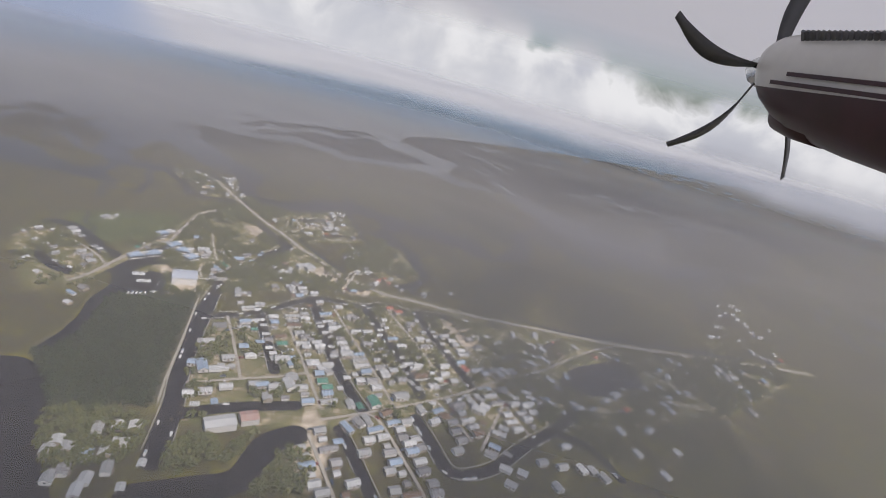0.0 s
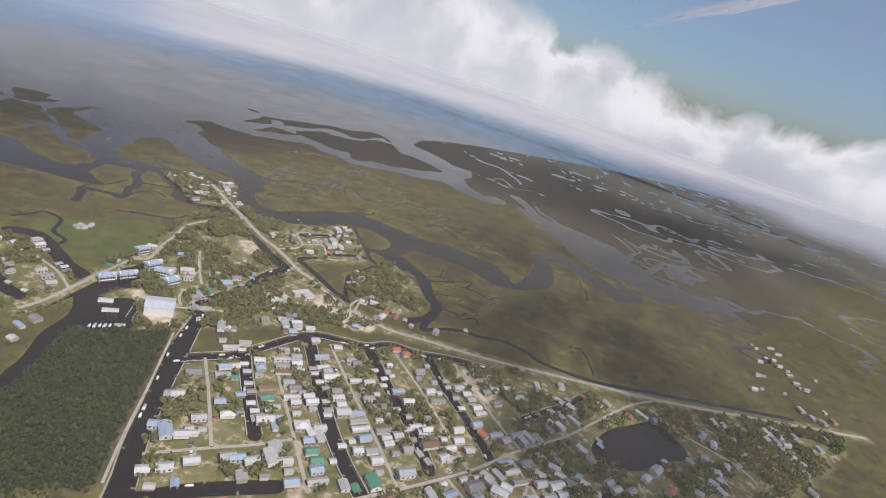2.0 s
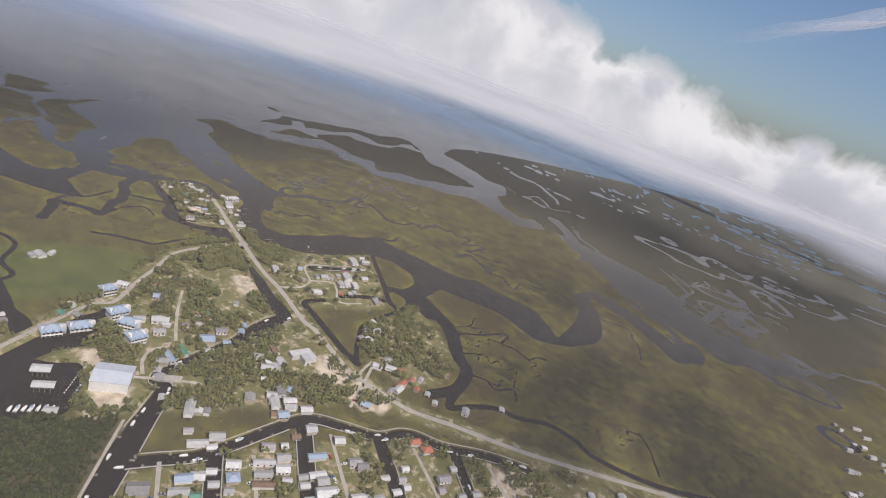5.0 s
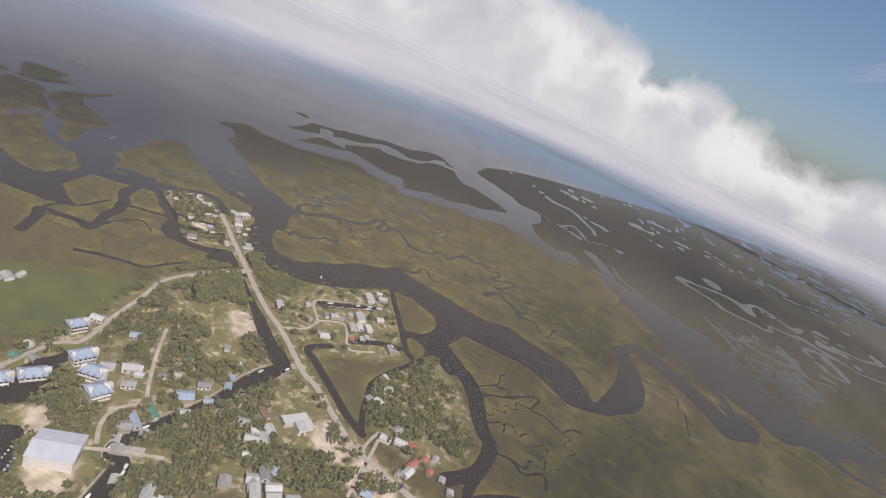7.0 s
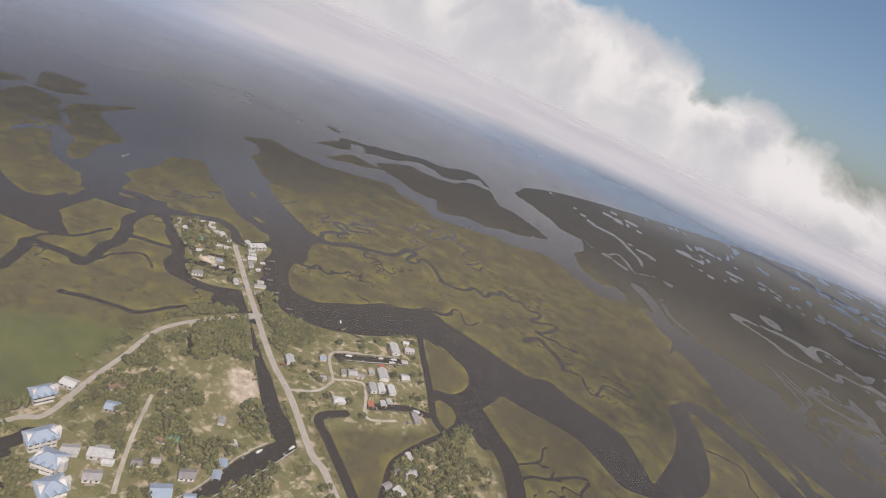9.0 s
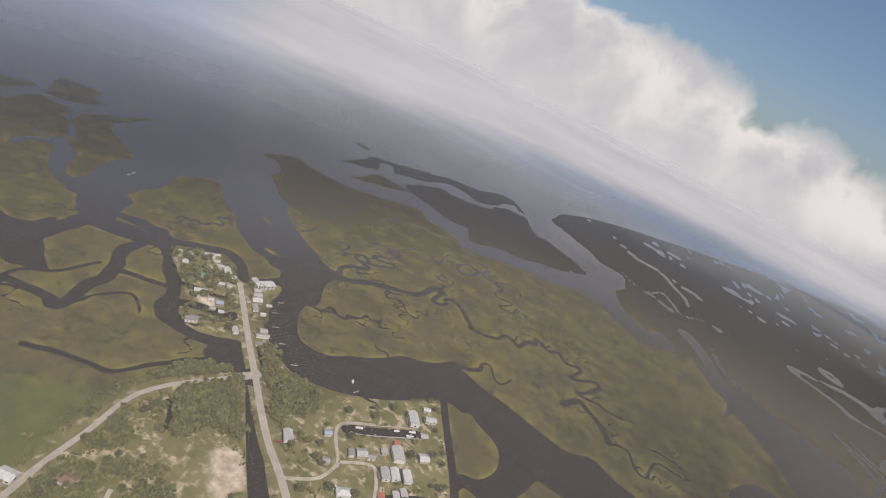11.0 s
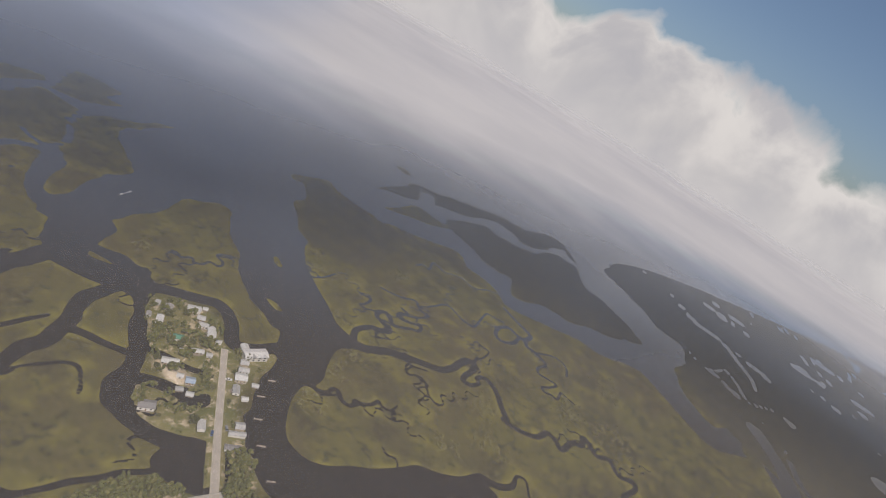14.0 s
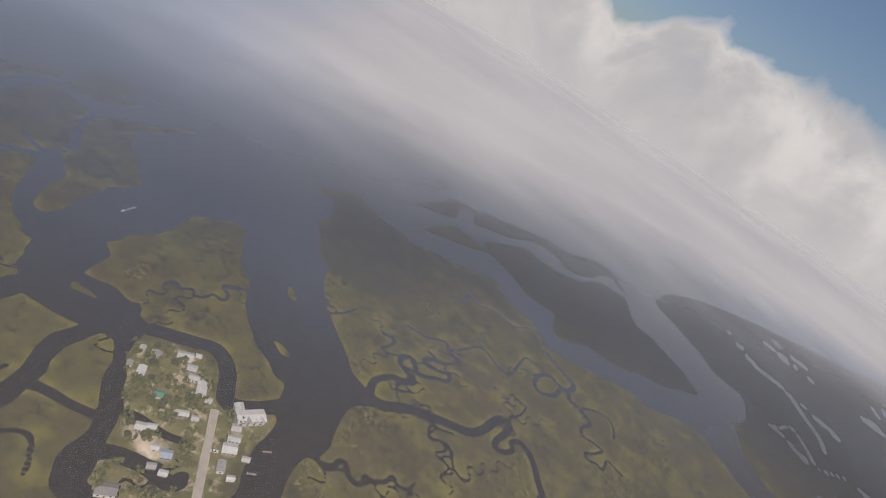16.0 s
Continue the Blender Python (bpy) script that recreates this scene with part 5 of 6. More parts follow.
def gable(bm, w, d, z, rise, over=0.45, thick=0.16):
    """A double pitched roof with eaves; the ridge runs along x."""
    a, b = w / 2 + over, d / 2 + over
    drop = rise * over / (d / 2)
    prof = [(-b, z - drop), (0, z + rise), (b, z - drop), (b, z - drop - thick), (0, z + rise - thick), (-b, z - drop - thick)]
    e = [[bm.verts.new((s * a, y, h)) for y, h in prof] for s in (-1, 1)]
    for k in range(6):
        bm.faces.new((e[0][k], e[0][(k + 1) % 6], e[1][(k + 1) % 6], e[1][k]))
    for q in e:
        bm.faces.new((q[0], q[1], q[4], q[5]))
        bm.faces.new((q[1], q[2], q[3], q[4]))
    # raised seams
    n = max(3, int(w / 1.6))
    for k in range(n + 1):
        x = -a + 0.1 + (2 * a - 0.2) * k / n
        for s in (-1, 1):
            v = [bm.verts.new((x + dx, s * y, h + dz)) for dz in (0.01, 0.09) for dx, y, h in ((-0.06, b, z - drop), (0.06, b, z - drop), (0.06, 0.03, z + rise), (-0.06, 0.03, z + rise))]
            for f in ((4, 5, 6, 7), (0, 1, 5, 4), (1, 2, 6, 5), (3, 0, 4, 7)):
                bm.faces.new([v[i] for i in f])
    return bm


def hip(bm, w, d, z, rise, over=0.5, thick=0.16):
    a, b = w / 2 + over, d / 2 + over
    r = max(a - b, 0.3)
    low = [bm.verts.new(p) for p in ((-a, -b, z - 0.2), (a, -b, z - 0.2), (a, b, z - 0.2), (-a, b, z - 0.2))]
    base = [bm.verts.new(v.co - Vector((0, 0, thick))) for v in low]
    p, q = bm.verts.new((-r, 0, z + rise)), bm.verts.new((r, 0, z + rise))
    for f in ((low[0], low[1], q, p), (low[2], low[3], p, q), (low[1], low[2], q), (low[3], low[0], p), base[::-1]):
        bm.faces.new(f)
    for k in range(4):
        bm.faces.new((low[k], low[(k + 1) % 4], base[(k + 1) % 4], base[k]))
    return bm


def gabled_walls(bm, w, d, z0, z1, rise):
    v = [[bm.verts.new((x, y, z)) for y, z in ((-d / 2, z0), (d / 2, z0), (d / 2, z1), (0, z1 + rise - 0.2), (-d / 2, z1))] for x in (-w / 2, w / 2)]
    for k in range(5):
        bm.faces.new((v[0][k], v[0][(k + 1) % 5], v[1][(k + 1) % 5], v[1][k]))
    bm.faces.new(v[0])
    bm.faces.new(v[1][::-1])
    return bm


ROOFS = {"w": (ROOF_WHITE, "white metal roof"), "g": (ROOF_GREY, "grey shingle roof"), "b": (ROOF_BLUE, "pale blue metal roof"),
         "r": (ROOF_RED, "orange-red roof"), "n": (ROOF_GREEN, "green metal roof"), "t": (ROOF_BROWN, "brown shingle roof")}


def build_house(colour, form, variant):
    """A small dwelling on its lot; form: plain, s(mall), L(ong), B(ig), h(ipped)."""
    mat, words = ROOFS[colour]
    w, d, wall_h, rise = {"": (8.6, 6.2, 2.9, 1.3), "s": (5.2, 4.2, 2.4, 0.9), "L": (12.5, 4.6, 2.7, 0.8), "B": (12.5, 8.2, 3.4, 1.8)}[form.replace("h", "").replace("v", "")]
    w, d = w * (1, 0.88, 1.1)[variant], d * (1, 1.1, 0.92)[variant]
    lift = (0.35, 0.35, 1.9)[variant] if form in ("", "B") else 0.35
    kind = "mobile home" if "L" in form else "shed" if "s" in form else "stilted cottage" if lift > 1 else "cottage"
    root = new("mobile_home" if "L" in form else "garden_shed" if "s" in form else "house")
    tagged(root, ("small " if "s" in form else "") + "pale-walled " + kind + " with " + words + " on its lot", "shed" if "s" in form else "house", group="houses of the settlement")
    side = WALL_TAN if variant == 1 else WALL_WHITE
    z1 = lift + wall_h
    if "h" in form:
        part("wall", a_box(-w / 2, w / 2, -d / 2, d / 2, lift, z1), side, root)
        part("roof", hip(bmesh.new(), w, d, z1, rise * 1.2), mat, root, words)
    else:
        part("wall", gabled_walls(bmesh.new(), w, d, lift, z1, rise), side, root)
        part("roof", gable(bmesh.new(), w, d, z1, rise), mat, root, words)
    if lift > 1:
        for sx in (-1, 1):
            for sy in (-1, 1):
                part("stilt", a_box(sx * (w / 2 - 0.5) - 0.15, sx * (w / 2 - 0.5) + 0.15, sy * (d / 2 - 0.5) - 0.15, sy * (d / 2 - 0.5) + 0.15, -0.3, lift), TIMBER, root)
    else:
        part("foundation", a_box(-w / 2 + 0.1, w / 2 - 0.1, -d / 2 + 0.1, d / 2 - 0.1, -0.5, lift), CONCRETE, root)
    if "s" not in form:
        part("porch", a_box(-w * 0.28, w * 0.28, -d / 2 - 1.6, -d / 2, lift - 0.2, lift), TIMBER, root, "grey timber porch deck")
        for fx in (-0.3, 0.3):
            part("window", a_box(w * fx - 0.65, w * fx + 0.65, -d / 2 - 0.06, -d / 2 + 0.02, lift + 1.0, lift + 2.2), GLASS, root, "dark window")
        part("window", a_box(w / 2 - 0.02, w / 2 + 0.06, -0.7, 0.7, lift + 1.0, lift + 2.2), GLASS, root, "dark window")
        part("door", a_box(-0.5, 0.5, -d / 2 - 0.07, -d / 2 + 0.02, lift, lift + 2.0), ROOF_BROWN, root, "brown door")
    else:
        part("door", a_box(-0.8, 0.8, -d / 2 - 0.06, -d / 2 + 0.02, lift, lift + 1.9), ROOF_GREY, root, "grey door")
    return root


def build_boathouse(colour, variant):
    mat, words = ROOFS[colour]
    w, d = (6.0, 4.4) if variant else (7.0, 4.8)
    root = tagged(new("boathouse"), "open boathouse with " + words + " on posts over the water", "boathouse", group="boathouses on the canals")
    part("roof", gable(bmesh.new(), w, d, 3.0, 0.8), mat, root, words)
    part("deck", a_box(-w / 2, w / 2, -d / 2, -d / 2 + 1.0, 0.9, 1.05), TIMBER, root, "grey timber deck")
    for sx in (-1, 0, 1):
        for sy in (-1, 1):
            x, y = sx * (w / 2 - 0.25), sy * (d / 2 - 0.2)
            part("post", a_box(x - 0.12, x + 0.12, y - 0.12, y + 0.12, -1.6, 3.0), TIMBER, root)
    return root


MADE = {}


def put(key, make, m, size=1.0):
    """The first of a kind is built, the next are copies."""
    if key in MADE:
        ob = copy_thing(MADE[key], m)
    else:
        ob = MADE[key] = make()
    ob.matrix_basis = m @ Matrix.Diagonal((size, size, size, 1))
    return ob


LOT = 0.86                                       # the small lots' houses are small too


ROAD_LINES = {k: rounded(v, False, 8) for k, v in ROADS.items()}
ALL_ROAD = np.concatenate([np.c_[p, np.gradient(p, axis=0)] for p in ROAD_LINES.values()])


def nearest_road(x, y):
    d = np.hypot(ALL_ROAD[:, 0] - x, ALL_ROAD[:, 1] - y)
    k = int(np.argmin(d))
    return float(d[k]), math.degrees(math.atan2(ALL_ROAD[k, 3], ALL_ROAD[k, 2])), ALL_ROAD[k]


TAKEN = []


def clear(x, y, r):
    return all((x - a) ** 2 + (y - b) ** 2 > (r + c) ** 2 for a, b, c in TAKEN)


rng = random.Random(4)
SPECIAL = [(-184, 452, 13), (-236, 480, 14), (-223, 509, 10), (-210, 504, 9), (-198, 493, 9), (-245, 529, 9), (-95, 538, 12), (-268, 768, 9), (-76, 290, 14)]
TAKEN += SPECIAL
SMALL = ("point_village_row", "dockside_row", "estate_shore_row")
for row, lots in HOUSES.items():
    for x, y, code in lots:
        colour, form = code[0], code[1:]
        if any(math.hypot(x - a, y - b) < c for a, b, c in SPECIAL):
            continue
        d, turn, _ = nearest_road(x, y)
        turn += 90 if "v" not in form and d < 40 else 0
        if row == "estate_row":
            turn = 35 + (90 if rng.random() < 0.5 else 0)
        turn += rng.uniform(-4, 4)
        s = at_grid(shore, x, y)
        form = form.replace("v", "")
        if s < 0.8:
            put(("boathouse", colour, rng.randrange(2)), lambda: build_boathouse(colour, rng.randrange(2)), pose(x, y, 0, 0, 0, turn), LOT * (0.76 if row in SMALL else 1))
            TAKEN.append((x, y, 2.4))
            continue
        v = rng.randrange(3)
        if d < 4 and ALL_ROAD is not None:
            continue
        z = at_grid(height, x, y)
        put(("house", colour, form, v), lambda: build_house(colour, form, v), pose(x, y, z - 0.05, 0, 0, turn + (180 if rng.random() < 0.5 else 0)), LOT * (0.76 if row in SMALL else 1))
        TAKEN.append((x, y, 2.0 if "s" in form else 4.4 if ("B" in form or "L" in form) else 3.2))


# further lots along the southern streets
for k in ("street_g", "street_h", "street_j", "street_k", "street_l", "street_i", "street_b", "street_c", "street_d"):
    p = rounded(ROADS[k], False, 24)
    d_ = np.gradient(p, axis=0)
    for (x0, y0), (a, b) in zip(p, d_):
        n_ = math.hypot(a, b)
        for s in (-1, 1):
            off = rng.uniform(6.5, 9.0)
            x, y = x0 - s * b / n_ * off, y0 + s * a / n_ * off
            if y > 400 or at_grid(shore, x, y) < 2.5 or nearest_road(x, y)[0] < 5.6 or not clear(x, y, 3.6) or rng.random() < 0.25:
                continue
            colour, form, v = rng.choice("wwwwggbt"), rng.choice(("", "", "s", "L")), rng.randrange(3)
            put(("house", colour, form, v), lambda: build_house(colour, form, v), pose(x, y, at_grid(height, x, y) - 0.05, 0, 0, math.degrees(math.atan2(b, a)) + 90 * s), LOT)
            TAKEN.append((x, y, 3.4))


# ---- larger buildings ----
def metal_shed(x, y, turn, w, d, h, name, label, mat=ROOF_GREY):
    root = tagged(new(name), label, "warehouse")
    root.matrix_basis = pose(x, y, at_grid(height, x, y) - 0.05, 0, 0, turn)
    part("wall", gabled_walls(bmesh.new(), w, d, 0, h, d * 0.11), WALL_WHITE, root)
    part("roof", gable(bmesh.new(), w, d, h, d * 0.11, 0.3), mat, root)
    part("rolling_door", a_box(w / 2 - 0.02, w / 2 + 0.08, -d * 0.2, d * 0.2, 0, h * 0.7), WALL_TAN, root, "closed pale rolling door")
    return root


metal_shed(-184, 452, 22, 20, 17, 7, "boat_storage_shed", "large pale grey metal boat storage shed beside the yard", simple("pale_grey_metal_roof", (0.50, 0.53, 0.58), (0.42, 0.45, 0.50), 0.3, 0.5))
metal_shed(-81, 286, 32, 18, 10, 5, "warehouse", "long pale metal warehouse beside the boat basin", ROOF_WHITE)
metal_shed(-67, 297, 32, 11, 9, 4.5, "warehouse", "rust-stained metal warehouse beside the boat basin", simple("rusted_metal_roof", (0.34, 0.16, 0.11), (0.45, 0.36, 0.32), 0.4, 0.85))


def condominium(x, y, turn, w, d):
    root = tagged(new("condominium"), "white condominium block with pale blue roof", "apartment building", group="condominium blocks by the marina")
    root.matrix_basis = pose(x, y, at_grid(height, x, y) - 0.05, 0, 0, turn)
    part("wall", gabled_walls(bmesh.new(), w, d, 0, 5.4, 1.8), WALL_WHITE, root)
    part("roof", hip(bmesh.new(), w, d, 5.4, 2.6, 0.9), ROOF_BLUE, root)
    part("stair_tower", a_box(w / 2, w / 2 + 2.2, -1.4, 1.4, 0, 6.8), WALL_WHITE, root)
    for k in range(3):
        gx = -w / 2 + w * (k + 0.5) / 3
        part("roof_gable", turned_gable(gx, -d / 2 - 0.2), ROOF_BLUE, root)
    for s in range(2):
        z = 0.3 + 2.5 * s
        part("balcony", a_box(-w / 2 + 0.3, w / 2 - 0.3, -d / 2 - 1.3, -d / 2, z + 0.0, z + 0.18), WALL_WHITE, root, "white balcony slab")
        for k in range(5):
            cx = -w / 2 + w * (k + 0.5) / 5
            part("window", a_box(cx - 0.75, cx + 0.75, -d / 2 - 0.06, -d / 2 + 0.02, z + 0.4, z + 2.1), GLASS, root, "dark balcony window")
            part("window", a_box(cx - 0.6, cx + 0.6, d / 2 - 0.02, d / 2 + 0.06, z + 0.8, z + 2.0), GLASS, root, "dark window")
    return root


def turned_gable(gx, gy):
    bm = gable(bmesh.new(), 2.6, 2.0, 5.5, 0.8, 0.2)
    bmesh.ops.transform(bm, matrix=pose(gx, gy, 0, 0, 0, 90), verts=bm.verts)
    return bm


for x, y, turn, w, d in ((-240, 473, 50, 11, 7.5), (-231, 486, 50, 12, 7.5), (-223, 510, 62, 11.5, 8), (-210, 503, 12, 11, 8), (-198, 493, 62, 10, 9), (-245, 530, 64, 9, 7)):
    condominium(x, y, turn, w, d)


def community_hall():
    root = tagged(new("community_hall"), "white flat-roofed community hall in an L shape beside the road", "hall")
    root.matrix_basis = pose(-97, 538, at_grid(height, -97, 538) - 0.05, 0, 0, 47)
    for k, (x0, x1, y0, y1, h) in enumerate(((-9, 7, 1, 7, 4.0), (-3, 2, -7, 1, 4.6), (2, 8, -4.5, 1, 3.4))):
        part("wall", a_box(x0, x1, y0, y1, 0, h), WALL_WHITE, root)
        part("roof", a_box(x0 - 0.3, x1 + 0.3, y0 - 0.3, y1 + 0.3, h + 0.004, h + 0.3), ROOF_WHITE, root)
    for k in range(4):
        part("window", a_box(-7.5 + 2 * k, -6.3 + 2 * k, 6.98, 7.06, 1, 2.2), GLASS, root, "dark window")
    part("door", a_box(-0.9, 0.9, -7.06, -6.98, 0, 2.2), ROOF_BROWN, root, "brown double door")
    return root


def waterfront_hotel():
    root = tagged(new("waterfront_hotel"), "large white-roofed waterfront building with wings and dormers", "hotel")
    root.matrix_basis = pose(-271, 763, at_grid(height, -271, 763), 0, 0, 62) @ Matrix.Diagonal((0.9, 0.95, 0.62, 1))
    bm = gabled_walls(bmesh.new(), 17, 8, -0.5, 6.0, 1.6)
    part("wall", bm, WALL_WHITE, root)
    part("roof", gable(bmesh.new(), 17, 8, 6.0, 1.6), simple("pale_grey_hotel_roof", (0.60, 0.59, 0.57), (0.48, 0.47, 0.46), 0.5, 0.6), root)
    for k in range(4):
        b2 = gable(bmesh.new(), 3.4, 3.0, 6.2, 1.2, 0.25)
        bmesh.ops.transform(b2, matrix=pose(-6 + 4 * k, -3.0, 0, 0, 0, 90), verts=b2.verts)
        part("dormer", b2, ROOF_WHITE, root)
        for s in range(2):
            part("window", a_box(-6.7 + 4 * k, -5.3 + 4 * k, -4.06, -3.98, 1 + 2.7 * s, 2.4 + 2.7 * s), GLASS, root, "dark window")
    b3 = gable(bmesh.new(), 7, 5, 4.5, 1.2)
    bmesh.ops.transform(b3, matrix=pose(-5, 6.5, 0, 0, 0, 90), verts=b3.verts)
    part("wing_roof", b3, ROOF_WHITE, root)
    part("wing_wall", a_box(-7.4, -2.6, 3.9, 9.8, -0.5, 4.4), WALL_WHITE, root)
    return root


community_hall()
waterfront_hotel()


# ---- bridges, seawalls, docks ----
def bridge(x, y, turn, length):
    root = tagged(new("bridge"), "short pale concrete road bridge over the canal", "bridge")
    root.matrix_basis = pose(x, y, 0, 0, 0, turn)
    part("deck", a_box(-length / 2, length / 2, -2.8, 2.8, 0.9, 1.34), CONCRETE, root)
    for s in (-1, 1):
        part("railing", a_box(-length / 2, length / 2, s * 2.7 - 0.12, s * 2.7 + 0.12, 1.34, 2.1), CONCRETE, root)
        for k in (-0.3, 0.3):
            part("pier", a_box(length * k - 0.3, length * k + 0.3, s * 2 - 0.3, s * 2 + 0.3, -1.6, 0.9), CONCRETE, root)
    return root


bridge(-214, 674, nearest_road(-214, 674)[1], 18)
bridge(-161, 471, nearest_road(-161, 471)[1], 16)

for k in ("cross_canal", "finger_canal_a", "finger_canal_b", "finger_canal_c", "finger_canal_d", "finger_canal_e", "finger_canal_f", "finger_canal_g", "village_canal", "estate_lagoon"):
    p = rounded(WATERWAYS[k], False, 5)
    t_ = np.gradient(p[:, :2], axis=0)
    t_ /= np.linalg.norm(t_, axis=1)[:, None] + 1e-9
    for s in (-1, 1):
        q = p[:, :2] + s * np.c_[-t_[:, 1], t_[:, 0]] * (p[:, 2:] + 0.5)
        run = []
        for (x, y) in list(q) + [(None, None)]:
            ok = x is not None and at_grid(ways, x, y) < 1.2 and at_grid(road, x, y) < 3
            if ok:
                run.append((x, y))
            else:
                if len(run) > 2:
                    ribbon("seawall", run[::2] + [run[-1]], 0.3, 1.5, CONCRETE, "weathered concrete seawall along the canal", category="seawall")
                run = []


def build_dock(length):
    root = tagged(new("dock"), "grey timber dock on piles over the water", "dock", group="private docks")
    for k in range(int(length / 1.2)):
        part("plank", a_box(-0.8, 0.8, k * 1.2, k * 1.2 + 1.12, 1.0, 1.1), TIMBER, root)
    for k in range(int(length / 3) + 1):
        for s in (-1, 1):
            part("pile", a_box(s * 0.8 - 0.1, s * 0.8 + 0.1, k * 2.8 + 0.1, k * 2.8 + 0.3, -1.6, 1.7), TIMBER, root)
    return root


def build_boat(variant):
    length, beam = ((6.0, 2.1), (7.5, 2.5))[variant]
    root = tagged(new("motor_boat"), "white motor boat moored at the canal side", "boat", group="moored boats")
    bm = bmesh.new()
    rings = []
    for s in np.linspace(0, 1, 8):
        y = length * (s - 0.5)
        hw = beam / 2 * (1 - max(0, (s - 0.45) / 0.55) ** 2.2 * 0.97)
        rings.append([bm.verts.new(c) for c in ((-hw, y, 0.75 + 0.25 * s), (-hw * 0.75, y, -0.1), (0, y, -0.3), (hw * 0.75, y, -0.1), (hw, y, 0.75 + 0.25 * s), (hw * 0.8, y, 0.45 + 0.3 * s), (-hw * 0.8, y, 0.45 + 0.3 * s))])
    for a, b in zip(rings[:-1], rings[1:]):
        for k in range(7):
            bm.faces.new((a[k], a[(k + 1) % 7], b[(k + 1) % 7], b[k]))
    bm.faces.new(rings[0])
    bm.faces.new(rings[-1][::-1])
    part("hull", bm, HULL, root)
    part("console", a_box(-0.5, 0.5, -0.6, 0.5, 0.45, 1.5), HULL, root)
    if variant:
        part("canopy", a_box(-0.9, 0.9, -1.3, 0.9, 2.2, 2.3), ROOF_BLUE, root, "blue canvas canopy")
        for sx in (-0.8, 0.8):
            for sy in (-1.2, 0.8):
                part("canopy_post", a_box(sx - 0.04, sx + 0.04, sy - 0.04, sy + 0.04, 0.6, 2.2), TIMBER, root)
    part("outboard_motor", a_box(-0.25, 0.25, -length / 2 - 0.45, -length / 2, 0.1, 1.2), GLASS, root, "black outboard motor")
    return root


def place_boat(x, y, turn, v):
    if at_grid(shore, x, y) < -1.2:
        put(("boat", v), lambda: build_boat(v), pose(x, y, 0.08, 0, 0, turn), 0.72)


for k in [c for c in WATERWAYS if "finger" in c or c in ("cross_canal", "village_canal", "estate_lagoon", "estate_slip", "basin_canal")]:
    p = rounded(WATERWAYS[k], False, 6)
    for a, b in zip(p[:-1], p[1:]):
        if rng.random() < 0.24:
            t = math.degrees(math.atan2(b[1] - a[1], b[0] - a[0]))
            off = rng.choice((-1, 1)) * max(a[2] - 2.0, 0.3)
            x, y = a[0] - math.sin(radians(t)) * off, a[1] + math.cos(radians(t)) * off
            if clear(x, y, 1.5):
                place_boat(x, y, t - 90 + rng.choice((0, 180)), rng.randrange(2))
                TAKEN.append((x, y, 2.5))
        if rng.random() < 0.42:
            t = math.degrees(math.atan2(b[1] - a[1], b[0] - a[0]))
            s = rng.choice((-1, 1))
            x, y = a[0] - math.sin(radians(t)) * s * (a[2] + 0.6), a[1] + math.cos(radians(t)) * s * (a[2] + 0.6)
            if clear(x, y, 1):
                put(("dock", 0), lambda: build_dock(3.6), pose(x, y, 0.1, 0, 0, t + (180 if s > 0 else 0)), 0.7)
                TAKEN.append((x, y, 1.8))
def dock_roof(x, y, turn, w, d):
    root = tagged(new("covered_dock"), "long white-roofed covered dock over the marina basin", "boathouse", group="marina docks")
    root.matrix_basis = pose(x, y, 0, 0, 0, turn)
    part("roof", gable(bmesh.new(), w, d, 4.0, 0.8), ROOF_WHITE, root)
    part("walkway", a_box(-w / 2, w / 2, -0.6, 0.6, 0.9, 1.05), TIMBER, root)
    for i in range(4):
        for s in (-1, 1):
            px = -w / 2 + w * (i + 0.5) / 4
            part("post", a_box(px - 0.12, px + 0.12, s * (d / 2 - 0.2) - 0.12, s * (d / 2 - 0.2) + 0.12, -1.6, 4.0), TIMBER, root)
    return root


for x, y, w, d in ((-219, 441, 9, 6), (-209, 431, 10, 5), (-193, 417, 6, 4)):
    dock_roof(x, y, 28, w, d)


def swimming_pool(x, y, turn):
    root = tagged(new("swimming_pool"), "turquoise swimming pool in a pale paved deck", "pool")
    root.matrix_basis = pose(x, y, at_grid(height, x, y), 0, 0, turn)
    part("deck", a_box(-3.4, 3.4, -2.4, 2.4, -0.3, 0.12), WALL_TAN, root, "pale paved deck")
    bm = bmesh.new()
    bmesh.ops.create_cone(bm, cap_ends=True, segments=20, radius1=1, radius2=1, depth=0.02, matrix=Matrix.Translation((0, 0, 0.135)) @ Matrix.Diagonal((2.2, 1.3, 1, 1)))
    part("water", bm, simple("pool_water", (0.10, 0.42, 0.50), (0.14, 0.48, 0.55), 0.5, 0.1), root, "clear turquoise water")
    return root


